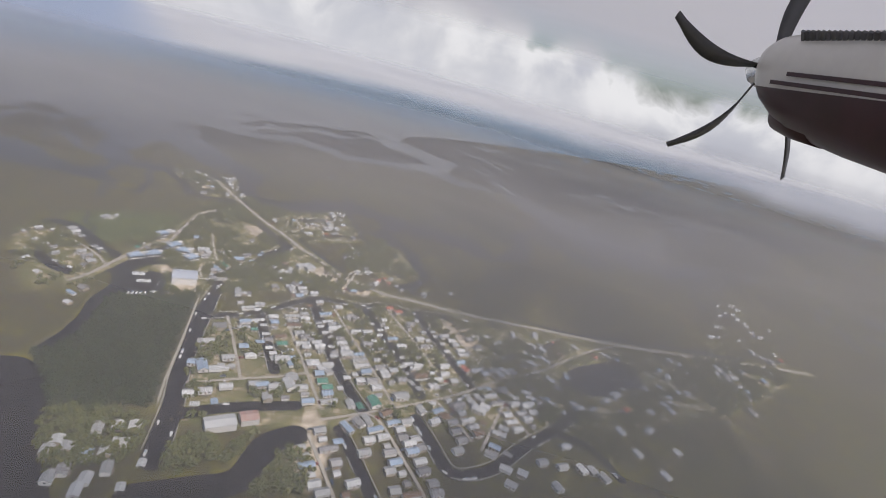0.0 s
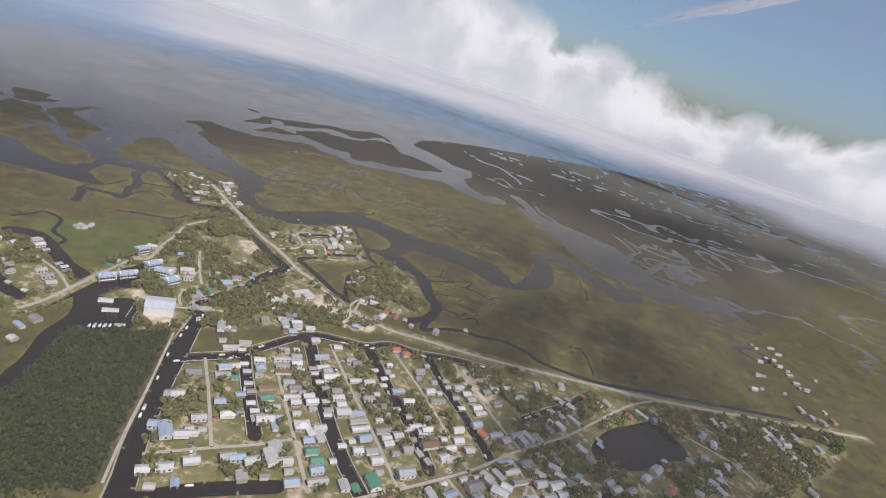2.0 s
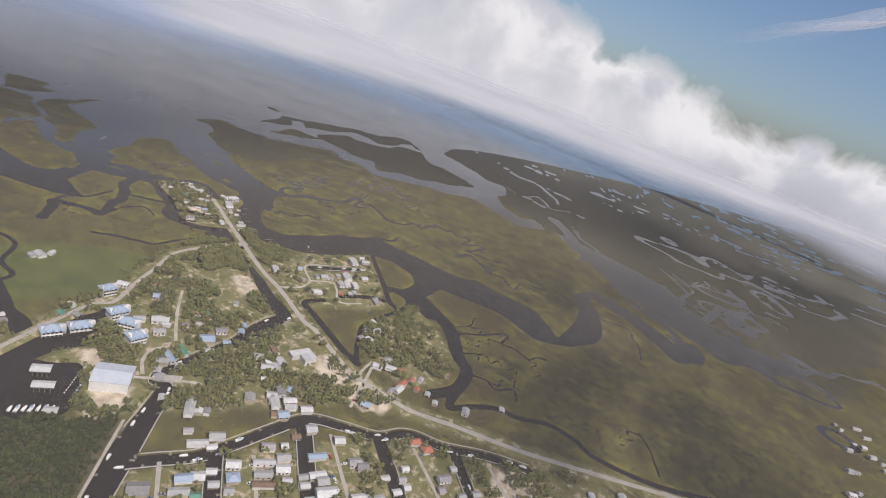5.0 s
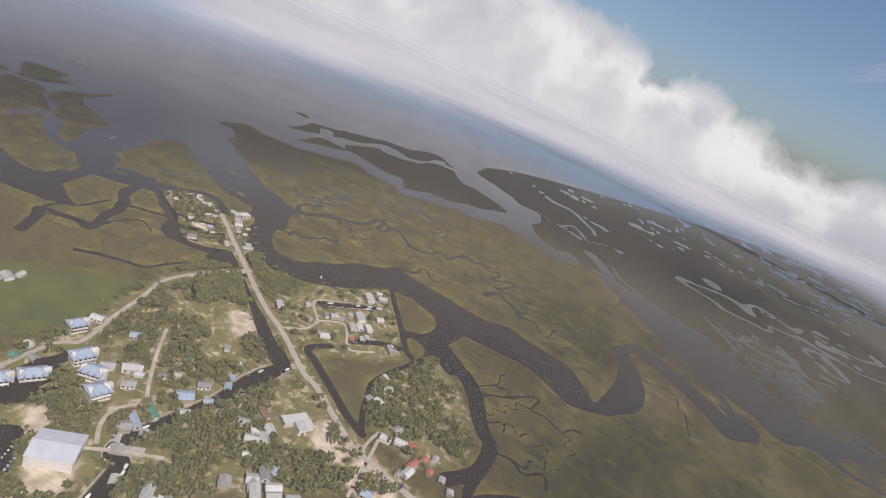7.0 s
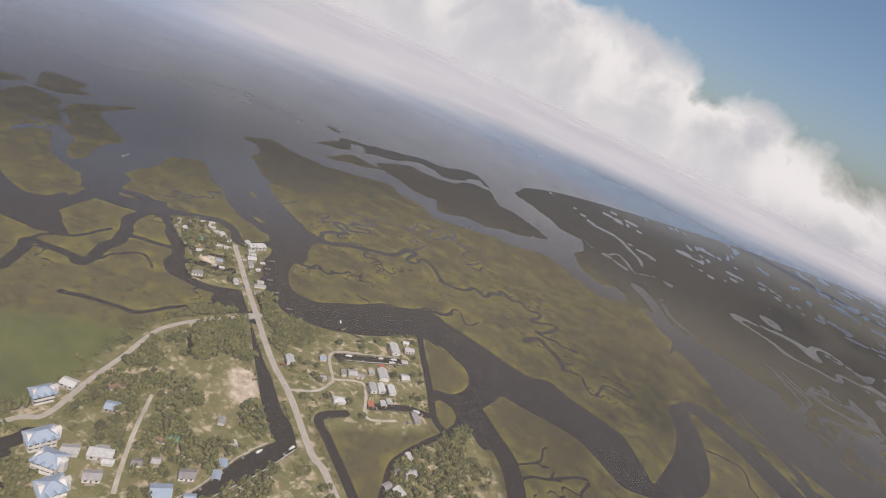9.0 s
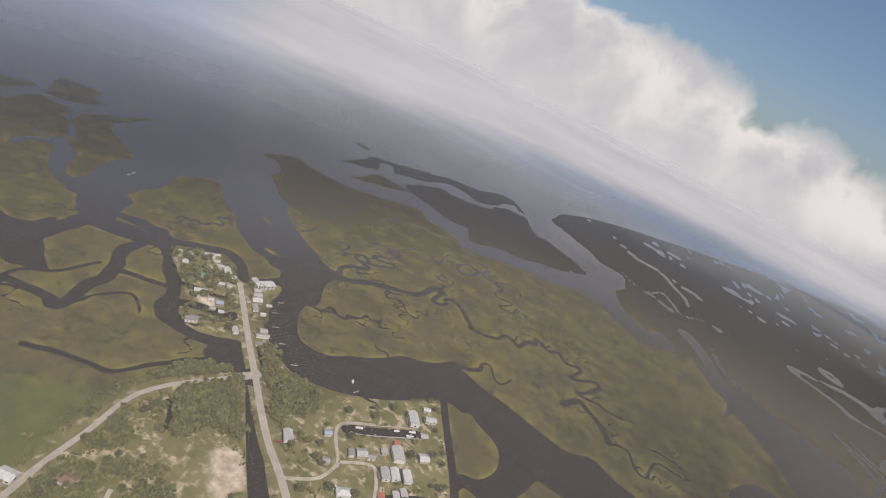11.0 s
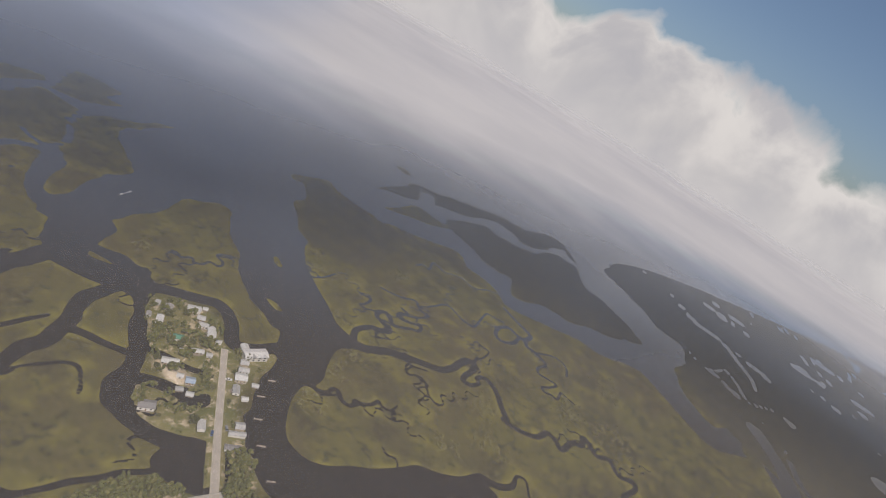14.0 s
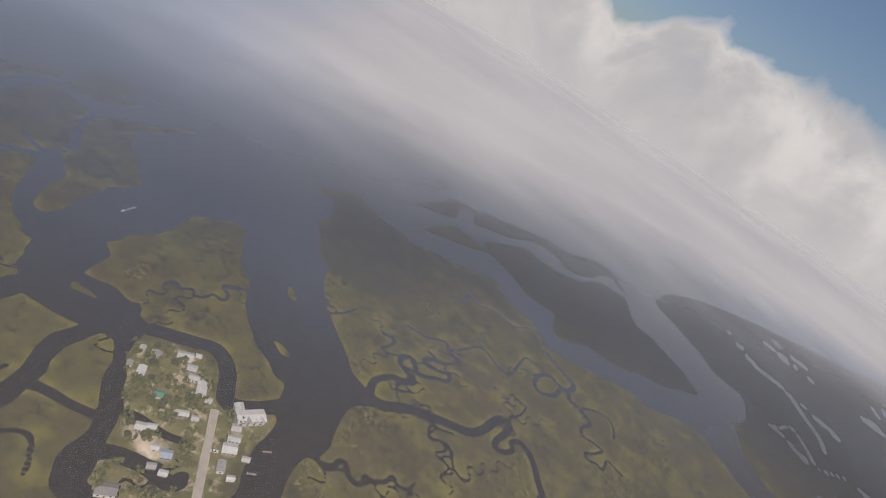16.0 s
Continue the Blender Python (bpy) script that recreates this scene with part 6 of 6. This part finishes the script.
swimming_pool(-203, 483, 30)
swimming_pool(-95, 752, 40)
for i in range(9):
    for j in range(2):
        put(("boat", j), lambda: build_boat(j), pose(-199 + 5.0 * j - 0.6 * i, 434 + 2.2 * i, at_grid(height, -197, 440) + 0.25, 0, 0, 118), 0.6)
for k in range(7):
    place_boat(-211 + 2.6 * k, 412 + 1.6 * k, 15 + rng.uniform(-8, 8), k % 2)
def boat_wake(x, y, turn):
    """Foam that spreads and thins out astern."""
    bm = bmesh.new()
    rows = []
    for i in range(9):
        d = -2.0 - 1.15 * i
        w = 0.5 + 0.055 * i + 0.12 * math.sin(i * 2.1)
        rows.append([bm.verts.new((sx * w, d, z)) for sx, z in ((-1, 0.02), (-0.4, 0.14 - 0.006 * i), (0.4, 0.14 - 0.006 * i), (1, 0.02))])
    for a, b in zip(rows[:-1], rows[1:]):
        for k in range(3):
            bm.faces.new((a[k], a[k + 1], b[k + 1], b[k]))
    m_ = bpy.data.meshes.new("boat_wake")
    bm.to_mesh(m_)
    bm.free()
    m_.materials.append(simple("white_foam", (0.34, 0.36, 0.38), (0.18, 0.20, 0.23), 0.8, 0.9))
    ob = new("boat_wake", m_)
    ob.matrix_basis = pose(x, y, 0.02, 0, 0, turn)
    return tagged(ob, "white foam wake trailing behind a small motor boat", "wake", kind="stuff")


put(("boat", 0), lambda: build_boat(0), pose(-455, 802, 0.08, 0, 0, 194), 0.6)
boat_wake(-455, 802, 194)
for x, y in ((-248, 735), (-252, 745), (-163, 725), (-208, 745)):
    place_boat(x, y, rng.uniform(0, 360), 0)
for x, y, t in ((-252, 757, -40), (-247, 742, -45), (-236, 728, -45), (-222, 716, -50), (-203, 704, -50), (-157, 715, -20)):
    put(("dock", 1), lambda: build_dock(8.4), pose(x, y, 0.1, 0, 0, t), 0.6)


# ---- parked cars ----
PAINT = [simple(n, c, None, 0.8, 0.3) for n, c in (("white_car_paint", (0.75, 0.75, 0.74)), ("grey_car_paint", (0.22, 0.23, 0.25)), ("red_car_paint", (0.35, 0.03, 0.03)), ("blue_car_paint", (0.04, 0.09, 0.22)))]
RUBBER = simple("black_rubber", (0.02, 0.02, 0.02), None, 1, 0.9)


def build_car(c):
    word = ("white", "grey", "red", "dark blue")[c]
    root = tagged(new("car"), word + " car parked beside the houses", "car", group="parked cars")
    bm = a_box(-0.88, 0.88, -2.2, 2.2, 0.35, 0.9)
    bmesh.ops.bevel(bm, geom=bm.edges[:], offset=0.12, segments=1, affect="EDGES")
    part("body", bm, PAINT[c], root)
    bm = bmesh.new()
    lo = [bm.verts.new(p) for p in ((-0.8, -1.7, 0.9), (0.8, -1.7, 0.9), (0.8, 0.9, 0.9), (-0.8, 0.9, 0.9))]
    hi = [bm.verts.new(p) for p in ((-0.65, -1.2, 1.42), (0.65, -1.2, 1.42), (0.65, 0.2, 1.42), (-0.65, 0.2, 1.42))]
    bm.faces.new(hi)
    for k in range(4):
        bm.faces.new((lo[k], lo[(k + 1) % 4], hi[(k + 1) % 4], hi[k]))
    part("cabin_glass", bm, GLASS, root, "dark cabin windows")
    part("roof", a_box(-0.62, 0.62, -1.15, 0.15, 1.424, 1.46), PAINT[c], root)
    for sx in (-0.8, 0.8):
        for sy in (-1.35, 1.35):
            bm = bmesh.new()
            bmesh.ops.create_cone(bm, cap_ends=True, segments=10, radius1=0.33, radius2=0.33, depth=0.22, matrix=pose(sx, sy, 0.33, 0, 90, 0))
            part("wheel", bm, RUBBER, root, "black wheel")
    return root


cars = 0
for a, b, c in list(TAKEN):
    if cars > 95 or c < 3 or rng.random() > 0.42:
        continue
    d, t, r = nearest_road(a, b)
    if d > 16:
        continue
    f = 0.62
    x, y = a + (r[0] - a) * f + rng.uniform(-3, 3), b + (r[1] - b) * f + rng.uniform(-3, 3)
    if clear(x, y, 1.2) and at_grid(shore, x, y) > 3:
        put(("car", cars % 4), lambda: build_car(cars % 4), pose(x, y, at_grid(height, x, y), 0, 0, t + rng.choice((0, 90)) + rng.uniform(-9, 9)), LOT)
        TAKEN.append((x, y, 1.6))
        cars += 1


# ---- trees ----
def crown_shape(seed, clumps, radius, tall, palm=False):
    """Vertices and faces of a crown of ragged leaf clumps."""
    r_ = random.Random(seed)
    bm = bmesh.new()
    for _ in range(clumps):
        a, u = r_.uniform(0, 6.283), r_.uniform(0.15, 1) ** 0.6
        h = r_.uniform(-0.45, 0.5)
        rr = radius * u * math.sqrt(max(0.1, 1 - (h * 1.5) ** 2))
        s = radius * r_.uniform(0.26, 0.44)
        m = Matrix.Translation((rr * math.cos(a), rr * math.sin(a), tall + h * radius)) @ pose(0, 0, 0, r_.uniform(0, 90), r_.uniform(0, 90), 0) @ Matrix.Diagonal((s, s, s * 0.7, 1))
        made = bmesh.ops.create_icosphere(bm, subdivisions=1, radius=1, matrix=m)["verts"]
        c_ = m.translation
        for v in made:
            v.co = c_ + (v.co - c_) * r_.uniform(0.55, 1.35)
    return bm


def palm_shape(seed, tall):
    r_ = random.Random(seed)
    bm = bmesh.new()
    for k in range(14):
        a = k * 6.283 / 14 + r_.uniform(-0.2, 0.2)
        lift = r_.uniform(-0.3, 0.9)
        pts = [(0, 0), (0.9, 0.35 + 0.4 * lift), (1.7, 0.25 + 0.2 * lift), (2.4, -0.5)]
        prev = None
        for i, (d, h) in enumerate(pts):
            w = (0.10, 0.42, 0.36, 0.03)[i]
            c, s = math.cos(a), math.sin(a)
            q = [bm.verts.new((c * d - s * e * w, s * d + c * e * w, tall + h - abs(e) * 0.15)) for e in (-1, 0, 1)]
            if prev:
                bm.faces.new((prev[0], prev[1], q[1], q[0]))
                bm.faces.new((prev[1], prev[2], q[2], q[1]))
            prev = q
    return bm


def trunk_shape(tall, r0, limbs):
    bm = bmesh.new()
    bmesh.ops.create_cone(bm, cap_ends=True, segments=7, radius1=r0, radius2=r0 * 0.5, depth=tall, matrix=Matrix.Translation((0, 0, tall / 2 - 0.3)))
    for k in range(limbs):
        a = k * 6.283 / max(limbs, 1) + 0.4
        m = pose(0, 0, tall * 0.62, 0, 38, math.degrees(a)) @ Matrix.Translation((0, 0, tall * 0.25))
        bmesh.ops.create_cone(bm, cap_ends=True, segments=5, radius1=r0 * 0.45, radius2=r0 * 0.15, depth=tall * 0.5, matrix=m)
    return bm


def build_tree(v):
    if v == 4:
        root = tagged(new("palm_tree"), "cabbage palm with a grey trunk and ragged fronds", "palm tree", group="trees of the settlement")
        part("trunk", trunk_shape(5.4, 0.2, 0), BARK, root)
        part("crown", palm_shape(9, 5.0), LEAF_PALM, root)
        return root
    root = tagged(new("oak_tree"), "dark green spreading oak with an uneven crown", "tree", group="trees of the settlement")
    tall, rad = ((4.2, 2.9), (5.2, 3.5), (3.4, 2.3), (4.6, 3.1))[v]
    part("trunk", trunk_shape(tall, 0.28, 4), BARK, root)
    part("crown", crown_shape(20 + v, 24, rad, tall + 0.4), LEAF, root)
    return root


def scatter(area, count, seed, spacing, edge=1.0, keep=1.0, patch=0.0):
    """Tree places in an area, clear of water, roads and things."""
    r_ = random.Random(seed)
    p = np.array(area, float)
    f = area_field(area)
    out_ = []
    cells = {}
    tries = 0
    while len(out_) < count and tries < count * 14:
        tries += 1
        x, y = r_.uniform(p[:, 0].min(), p[:, 0].max()), r_.uniform(p[:, 1].min(), p[:, 1].max())
        if at_grid(f, x, y) < 0 or at_grid(shore, x, y) < edge:
            continue
        if patch and value_noise(np.array(x), np.array(y), 22.0, 31) < patch:
            continue
        cx, cy = int(x // 8), int(y // 8)
        near = [q for i in (-1, 0, 1) for j in (-1, 0, 1) for q in cells.get((cx + i, cy + j), ())]
        if any((x - a) ** 2 + (y - b) ** 2 < spacing ** 2 for a, b in near):
            continue
        if np.min((ALL_ROAD[:, 0] - x) ** 2 + (ALL_ROAD[:, 1] - y) ** 2) < 21 or not clear(x, y, 0.6):
            continue
        cells.setdefault((cx, cy), []).append((x, y))
        out_.append((x, y))
    return out_


def wood(name, places, label, low=0.75, high=1.25, tall=2.6, clumps=7, mat=LEAF, category="trees"):
    """Many crowns joined into one mesh."""
    r_ = random.Random(77)
    protos = []
    for s in range(5):
        bm = crown_shape(50 + s, clumps, 2.6, tall)
        bm.verts.ensure_lookup_table()
        protos.append((np.array([v.co[:] for v in bm.verts]), np.array([[v.index for v in f.verts] for f in bm.faces])))
        bm.free()
    vs, fs, n = [], [], 0
    for x, y in places:
        v, f = protos[r_.randrange(5)]
        s, a = r_.uniform(low, high), r_.uniform(0, 6.283)
        c, d = math.cos(a) * s, math.sin(a) * s
        z = max(at_grid(height, x, y), 0)
        vs.append(np.c_[v[:, 0] * c - v[:, 1] * d + x, v[:, 0] * d + v[:, 1] * c + y, v[:, 2] * s * r_.uniform(0.85, 1.15) + z])
        fs.append(f + n)
        n += len(v)
    m_ = bpy.data.meshes.new(name)
    m_.from_pydata(np.concatenate(vs).tolist(), [], np.concatenate(fs).tolist())
    m_.materials.append(mat)
    return tagged(new(name, m_), label, category, kind="stuff")


def math_half(nt, f):
    return math_node(nt, "MULTIPLY", f, 0.5)


def island_leaf(name, tones):
    m, nt, b = material(name, 0.9)
    geo = nt.nodes.new("ShaderNodeNewGeometry")
    c = ramp(nt, geo.outputs["Random Per Island"], tones)
    f = noise_tex(nt, 0.5, 4, 0.6)
    c = mix(nt, math_half(nt, f), c, tones[0][1])
    nt.links.new(c, b.inputs["Base Color"])
    return m


CANOPY = island_leaf("mixed_canopy", [(0.0, (0.066, 0.076, 0.020)), (0.6, (0.112, 0.116, 0.033)), (1.0, (0.195, 0.178, 0.064))])
DEEP = island_leaf("deep_canopy", [(0.0, (0.014, 0.024, 0.004)), (0.7, (0.028, 0.040, 0.007)), (1.0, (0.062, 0.072, 0.012))])
SHRUB = island_leaf("pale_shrub", [(0.0, (0.10, 0.10, 0.03)), (1.0, (0.24, 0.21, 0.09))])
single = scatter(AREAS["village"], 34, 1, 3.6) + scatter(AREAS["west_town"], 170, 2, 5.0, 1.0, 1.0, 0.35)[:130] + scatter(AREAS["estate"], 30, 3, 4.5)
for i, (x, y) in enumerate(single):
    v = rng.choice((0, 1, 2, 3, 3, 4))
    s = rng.uniform(0.5, 0.85)
    put(("tree", v), lambda: build_tree(v), pose(x, y, at_grid(height, x, y), 0, 0, rng.uniform(0, 360)), s)
    TAKEN.append((x, y, 1.5))
wood("forest", scatter(AREAS["forest"], 2300, 5, 2.2, 0.5), "dense dark green hammock forest beside the canal", 0.8, 1.3, 3.0, 7, DEEP)
more = scatter(AREAS["west_town"], 640, 6, 2.5, 1.0, 1.0, 0.46) + scatter(AREAS["hammock"], 250, 7, 2.4, 1.0, 1.0, 0.42) + scatter(AREAS["town"], 1100, 8, 2.8, 1.0, 1.0, 0.44) + scatter(AREAS["village"], 60, 11, 3.0, 1.0, 1.0, 0.45) + scatter(AREAS["bridge_wood"], 200, 13, 2.3, 1.0, 1.0, 0.38) + scatter(AREAS["road_wood"], 90, 14, 2.3) + scatter(AREAS["bank_wood"], 80, 15, 2.3) + scatter(AREAS["east_wood"], 150, 16, 2.3, 1.0, 1.0, 0.36) + scatter(AREAS["lagoon_wood"], 160, 9, 2.6) + scatter(AREAS["south_bank"], 150, 12, 2.6) + scatter(AREAS["north_west_estate"], 130, 10, 3.2, 1.0, 1.0, 0.4)
wood("woodland", more, "mixed oaks and palms between the house lots", 0.6, 1.4, 2.9, 11, CANOPY)
verge = []
for k, lo, hi in (("side_road", 4.5, 12), ("main_road", 6, 16)):
    p = ROAD_LINES[k]
    t_ = np.gradient(p, axis=0)
    t_ /= np.linalg.norm(t_, axis=1)[:, None]
    for (x, y), (a, b) in zip(p, t_):
        for _ in range(5):
            o = rng.uniform(lo, hi) * rng.choice((-1, 1))
            q = (x - b * o + rng.uniform(-5, 5), y + a * o + rng.uniform(-5, 5))
            if at_grid(shore, *q) > 0.8 and nearest_road(*q)[0] > 6.5 and clear(*q, 1.0) and (k == "side_road" or -240 < q[0] < -110):
                verge.append(q)
wood("verge_shrubs", verge, "low green shrubs along the road edge", 0.45, 0.9, 1.6, 6, CANOPY, "shrubs")
clump = []
SHRUB_CLUMPS = [(-46, 1048, 13, 46), (-69, 968, 13, 40), (-135, 883, 10, 34), (-73, 961, 12, 34), (-27, 978, 14, 46), (-116, 852, 13, 46), (-142, 817, 9, 24), (-274, 979, 11, 30), (-338, 916, 7, 16), (-322, 894, 7, 16), (-270, 862, 5, 12), (-260, 858, 5, 12), (-236, 830, 7, 20), (-231, 805, 8, 24), (-228, 774, 8, 20), (-219, 767, 9, 20), (-394, 775, 6, 18), (-310, 782, 3, 14), (-301, 776, 3, 14), (-46, 1070, 12, 34), (-139, 894, 8, 18), (-79, 985, 9, 18), (-40, 969, 12, 24)]
for x, y, r, n in SHRUB_CLUMPS:
    for _ in range(n):
        q = (x + rng.gauss(0, r * 0.6), y + rng.gauss(0, r * 0.6))
        if at_grid(shore, *q) > 1 and nearest_road(*q)[0] > 4:
            clump.append(q)
banks = []
r_ = random.Random(77)
while len(banks) < 420:
    q = (r_.uniform(-420, -60), r_.uniform(420, 800))
    if 0.7 < at_grid(shore, *q) < 3.2 and at_grid(dry, *q) > 0.35 and value_noise(np.array(q[0]), np.array(q[1]), 9.0, 44) > 0.5 and nearest_road(*q)[0] > 4.5 and clear(*q, 0.6):
        banks.append(q)
wood("bank_shrubs", banks, "ragged green shrubs along the canal banks", 0.3, 0.7, 1.3, 6, CANOPY, "shrubs")
wood("marsh_shrubs", clump, "pale clumps of shrubs on the marsh", 0.35, 0.8, 1.2, 6, SHRUB, "shrubs")


# ---- the aircraft's engine, where the flight begins ----
def loft(sections, seg=20, keep=None):
    """A body through ovals: y, top, bottom, half width."""
    bm = bmesh.new()
    rings = []
    for y, t, b, hw in sections:
        ring = []
        for k in range(seg):
            a = 6.283185 * k / seg
            c, s = math.cos(a), math.sin(a)
            c, s = math.copysign(abs(c) ** 0.8, c), math.copysign(abs(s) ** 0.8, s)
            ring.append(bm.verts.new((hw * c, y, (t + b) / 2 + (t - b) / 2 * s)))
        rings.append(ring)
    for p, q in zip(rings[:-1], rings[1:]):
        for k in range(seg):
            f = bm.faces.new((p[k], p[(k + 1) % seg], q[(k + 1) % seg], q[k]))
            f.smooth = True
    bm.faces.new(rings[0])
    bm.faces.new(rings[-1][::-1])
    if keep:
        geom = bm.verts[:] + bm.edges[:] + bm.faces[:]
        bmesh.ops.bisect_plane(bm, geom=geom, plane_co=(0, 0, keep[0]), plane_no=(0, 0.02, 1), clear_inner=keep[1] > 0, clear_outer=keep[1] < 0)
    return bm


def aircraft_engine():
    white = simple("white_aircraft_paint", (0.62, 0.60, 0.57), (0.56, 0.54, 0.52), 3, 0.35)
    maroon = simple("maroon_aircraft_paint", (0.055, 0.022, 0.026), (0.04, 0.018, 0.02), 3, 0.3)
    steel = simple("polished_spinner_metal", (0.6, 0.6, 0.6), (0.5, 0.5, 0.5), 4, 0.18, 1.0)
    black = simple("dark_blade_paint", (0.11, 0.11, 0.12), None, 4, 0.5)
    root = tagged(new("aircraft_engine"), "white and maroon propeller engine nacelle of the aircraft", "aircraft engine")
    m = Matrix(((0.962, -0.1935, -0.1925, 10.87), (0.1897, 0.9811, -0.038, 15.76), (0.1962, 0.0001, 0.9806, 247.01), (0, 0, 0, 1)))
    root.matrix_basis = m
    body = [(-0.28, 0.15, -0.10, 0.16), (-0.33, 0.24, -0.18, 0.24), (-0.42, 0.28, -0.26, 0.28), (-0.60, 0.30, -0.36, 0.31), (-0.80, 0.31, -0.43, 0.33), (-1.2, 0.33, -0.48, 0.34), (-1.75, 0.34, -0.52, 0.35), (-2.8, 0.34, -0.50, 0.35)]
    part("upper_cowling", loft(body, 28, (-0.10, 1)), white, root, "white upper cowling")
    part("lower_cowling", loft(body, 28, (-0.10, -1)), maroon, root, "dark maroon lower cowling")
    part("intake_lip", loft([(-0.52, -0.24, -0.33, 0.10), (-0.50, -0.19, -0.38, 0.17), (-0.56, -0.16, -0.42, 0.21), (-0.75, -0.14, -0.45, 0.25), (-1.0, -0.14, -0.46, 0.26)]), maroon, root, "rounded maroon air intake")
    part("spinner", loft([(0.10, 0.006, -0.006, 0.006), (0.05, 0.05, -0.05, 0.05), (-0.06, 0.11, -0.11, 0.11), (-0.22, 0.15, -0.15, 0.15), (-0.29, 0.155, -0.155, 0.155)], 24), steel, root, "polished metal spinner")
    for k in range(16):
        y = -0.72 - 0.045 * k
        bm = a_box(-0.008, 0.008, -0.014, 0.014, -0.055, 0.055)
        bmesh.ops.transform(bm, matrix=pose(-0.235, y, 0.262, 24, -38, 0), verts=bm.verts)
        part("louvre", bm, black, root, "dark louvre slot")
    for z, y0, mat in ((0.02, -0.80, maroon), (-0.045, -0.66, maroon)):
        bm = a_box(-0.006, 0.006, -2.6, y0, -0.014, 0.014)
        bmesh.ops.transform(bm, matrix=Matrix.Translation((-0.348, 0, z)), verts=bm.verts)
        part("stripe", bm, mat, root, "dark maroon stripe")
    bm = a_box(-0.012, 0.012, -1.73, -1.70, -0.17, 0)
    bmesh.ops.transform(bm, matrix=Matrix.Translation((0, 0, -0.5)), verts=bm.verts)
    part("drain_mast", bm, black, root)
    for a in (157, -141, -65, 68):
        bm = bmesh.new()
        rows = []
        for s in np.linspace(0, 1, 12):
            r = 0.12 + 0.85 * s
            chord = 0.03 + 0.035 * math.sin(3.1416 * min(1, s * 1.05)) * (1 if s < 0.9 else 0.8)
            tw = radians(55 - 38 * s)
            bend = 0.10 * math.sin(3.14159 * s)
            pts = []
            for c, h in ((-1, 0), (-0.2, 0.02), (1, 0), (-0.2, -0.012)):
                x, y = chord * c, h * (1 - 0.6 * s)
                pts.append(bm.verts.new((r, x * math.sin(tw) + y - 0.17, x * math.cos(tw) + bend)))
            rows.append(pts)
        for p, q in zip(rows[:-1], rows[1:]):
            for k in range(4):
                bm.faces.new((p[k], p[(k + 1) % 4], q[(k + 1) % 4], q[k])).smooth = True
        bm.faces.new(rows[0])
        bm.faces.new(rows[-1][::-1])
        bmesh.ops.transform(bm, matrix=pose(0, 0, 0, 0, -a, 0), verts=bm.verts)
        part("propeller_blade", bm, black, root, "dark propeller blade at rest")
    return root


aircraft_engine()
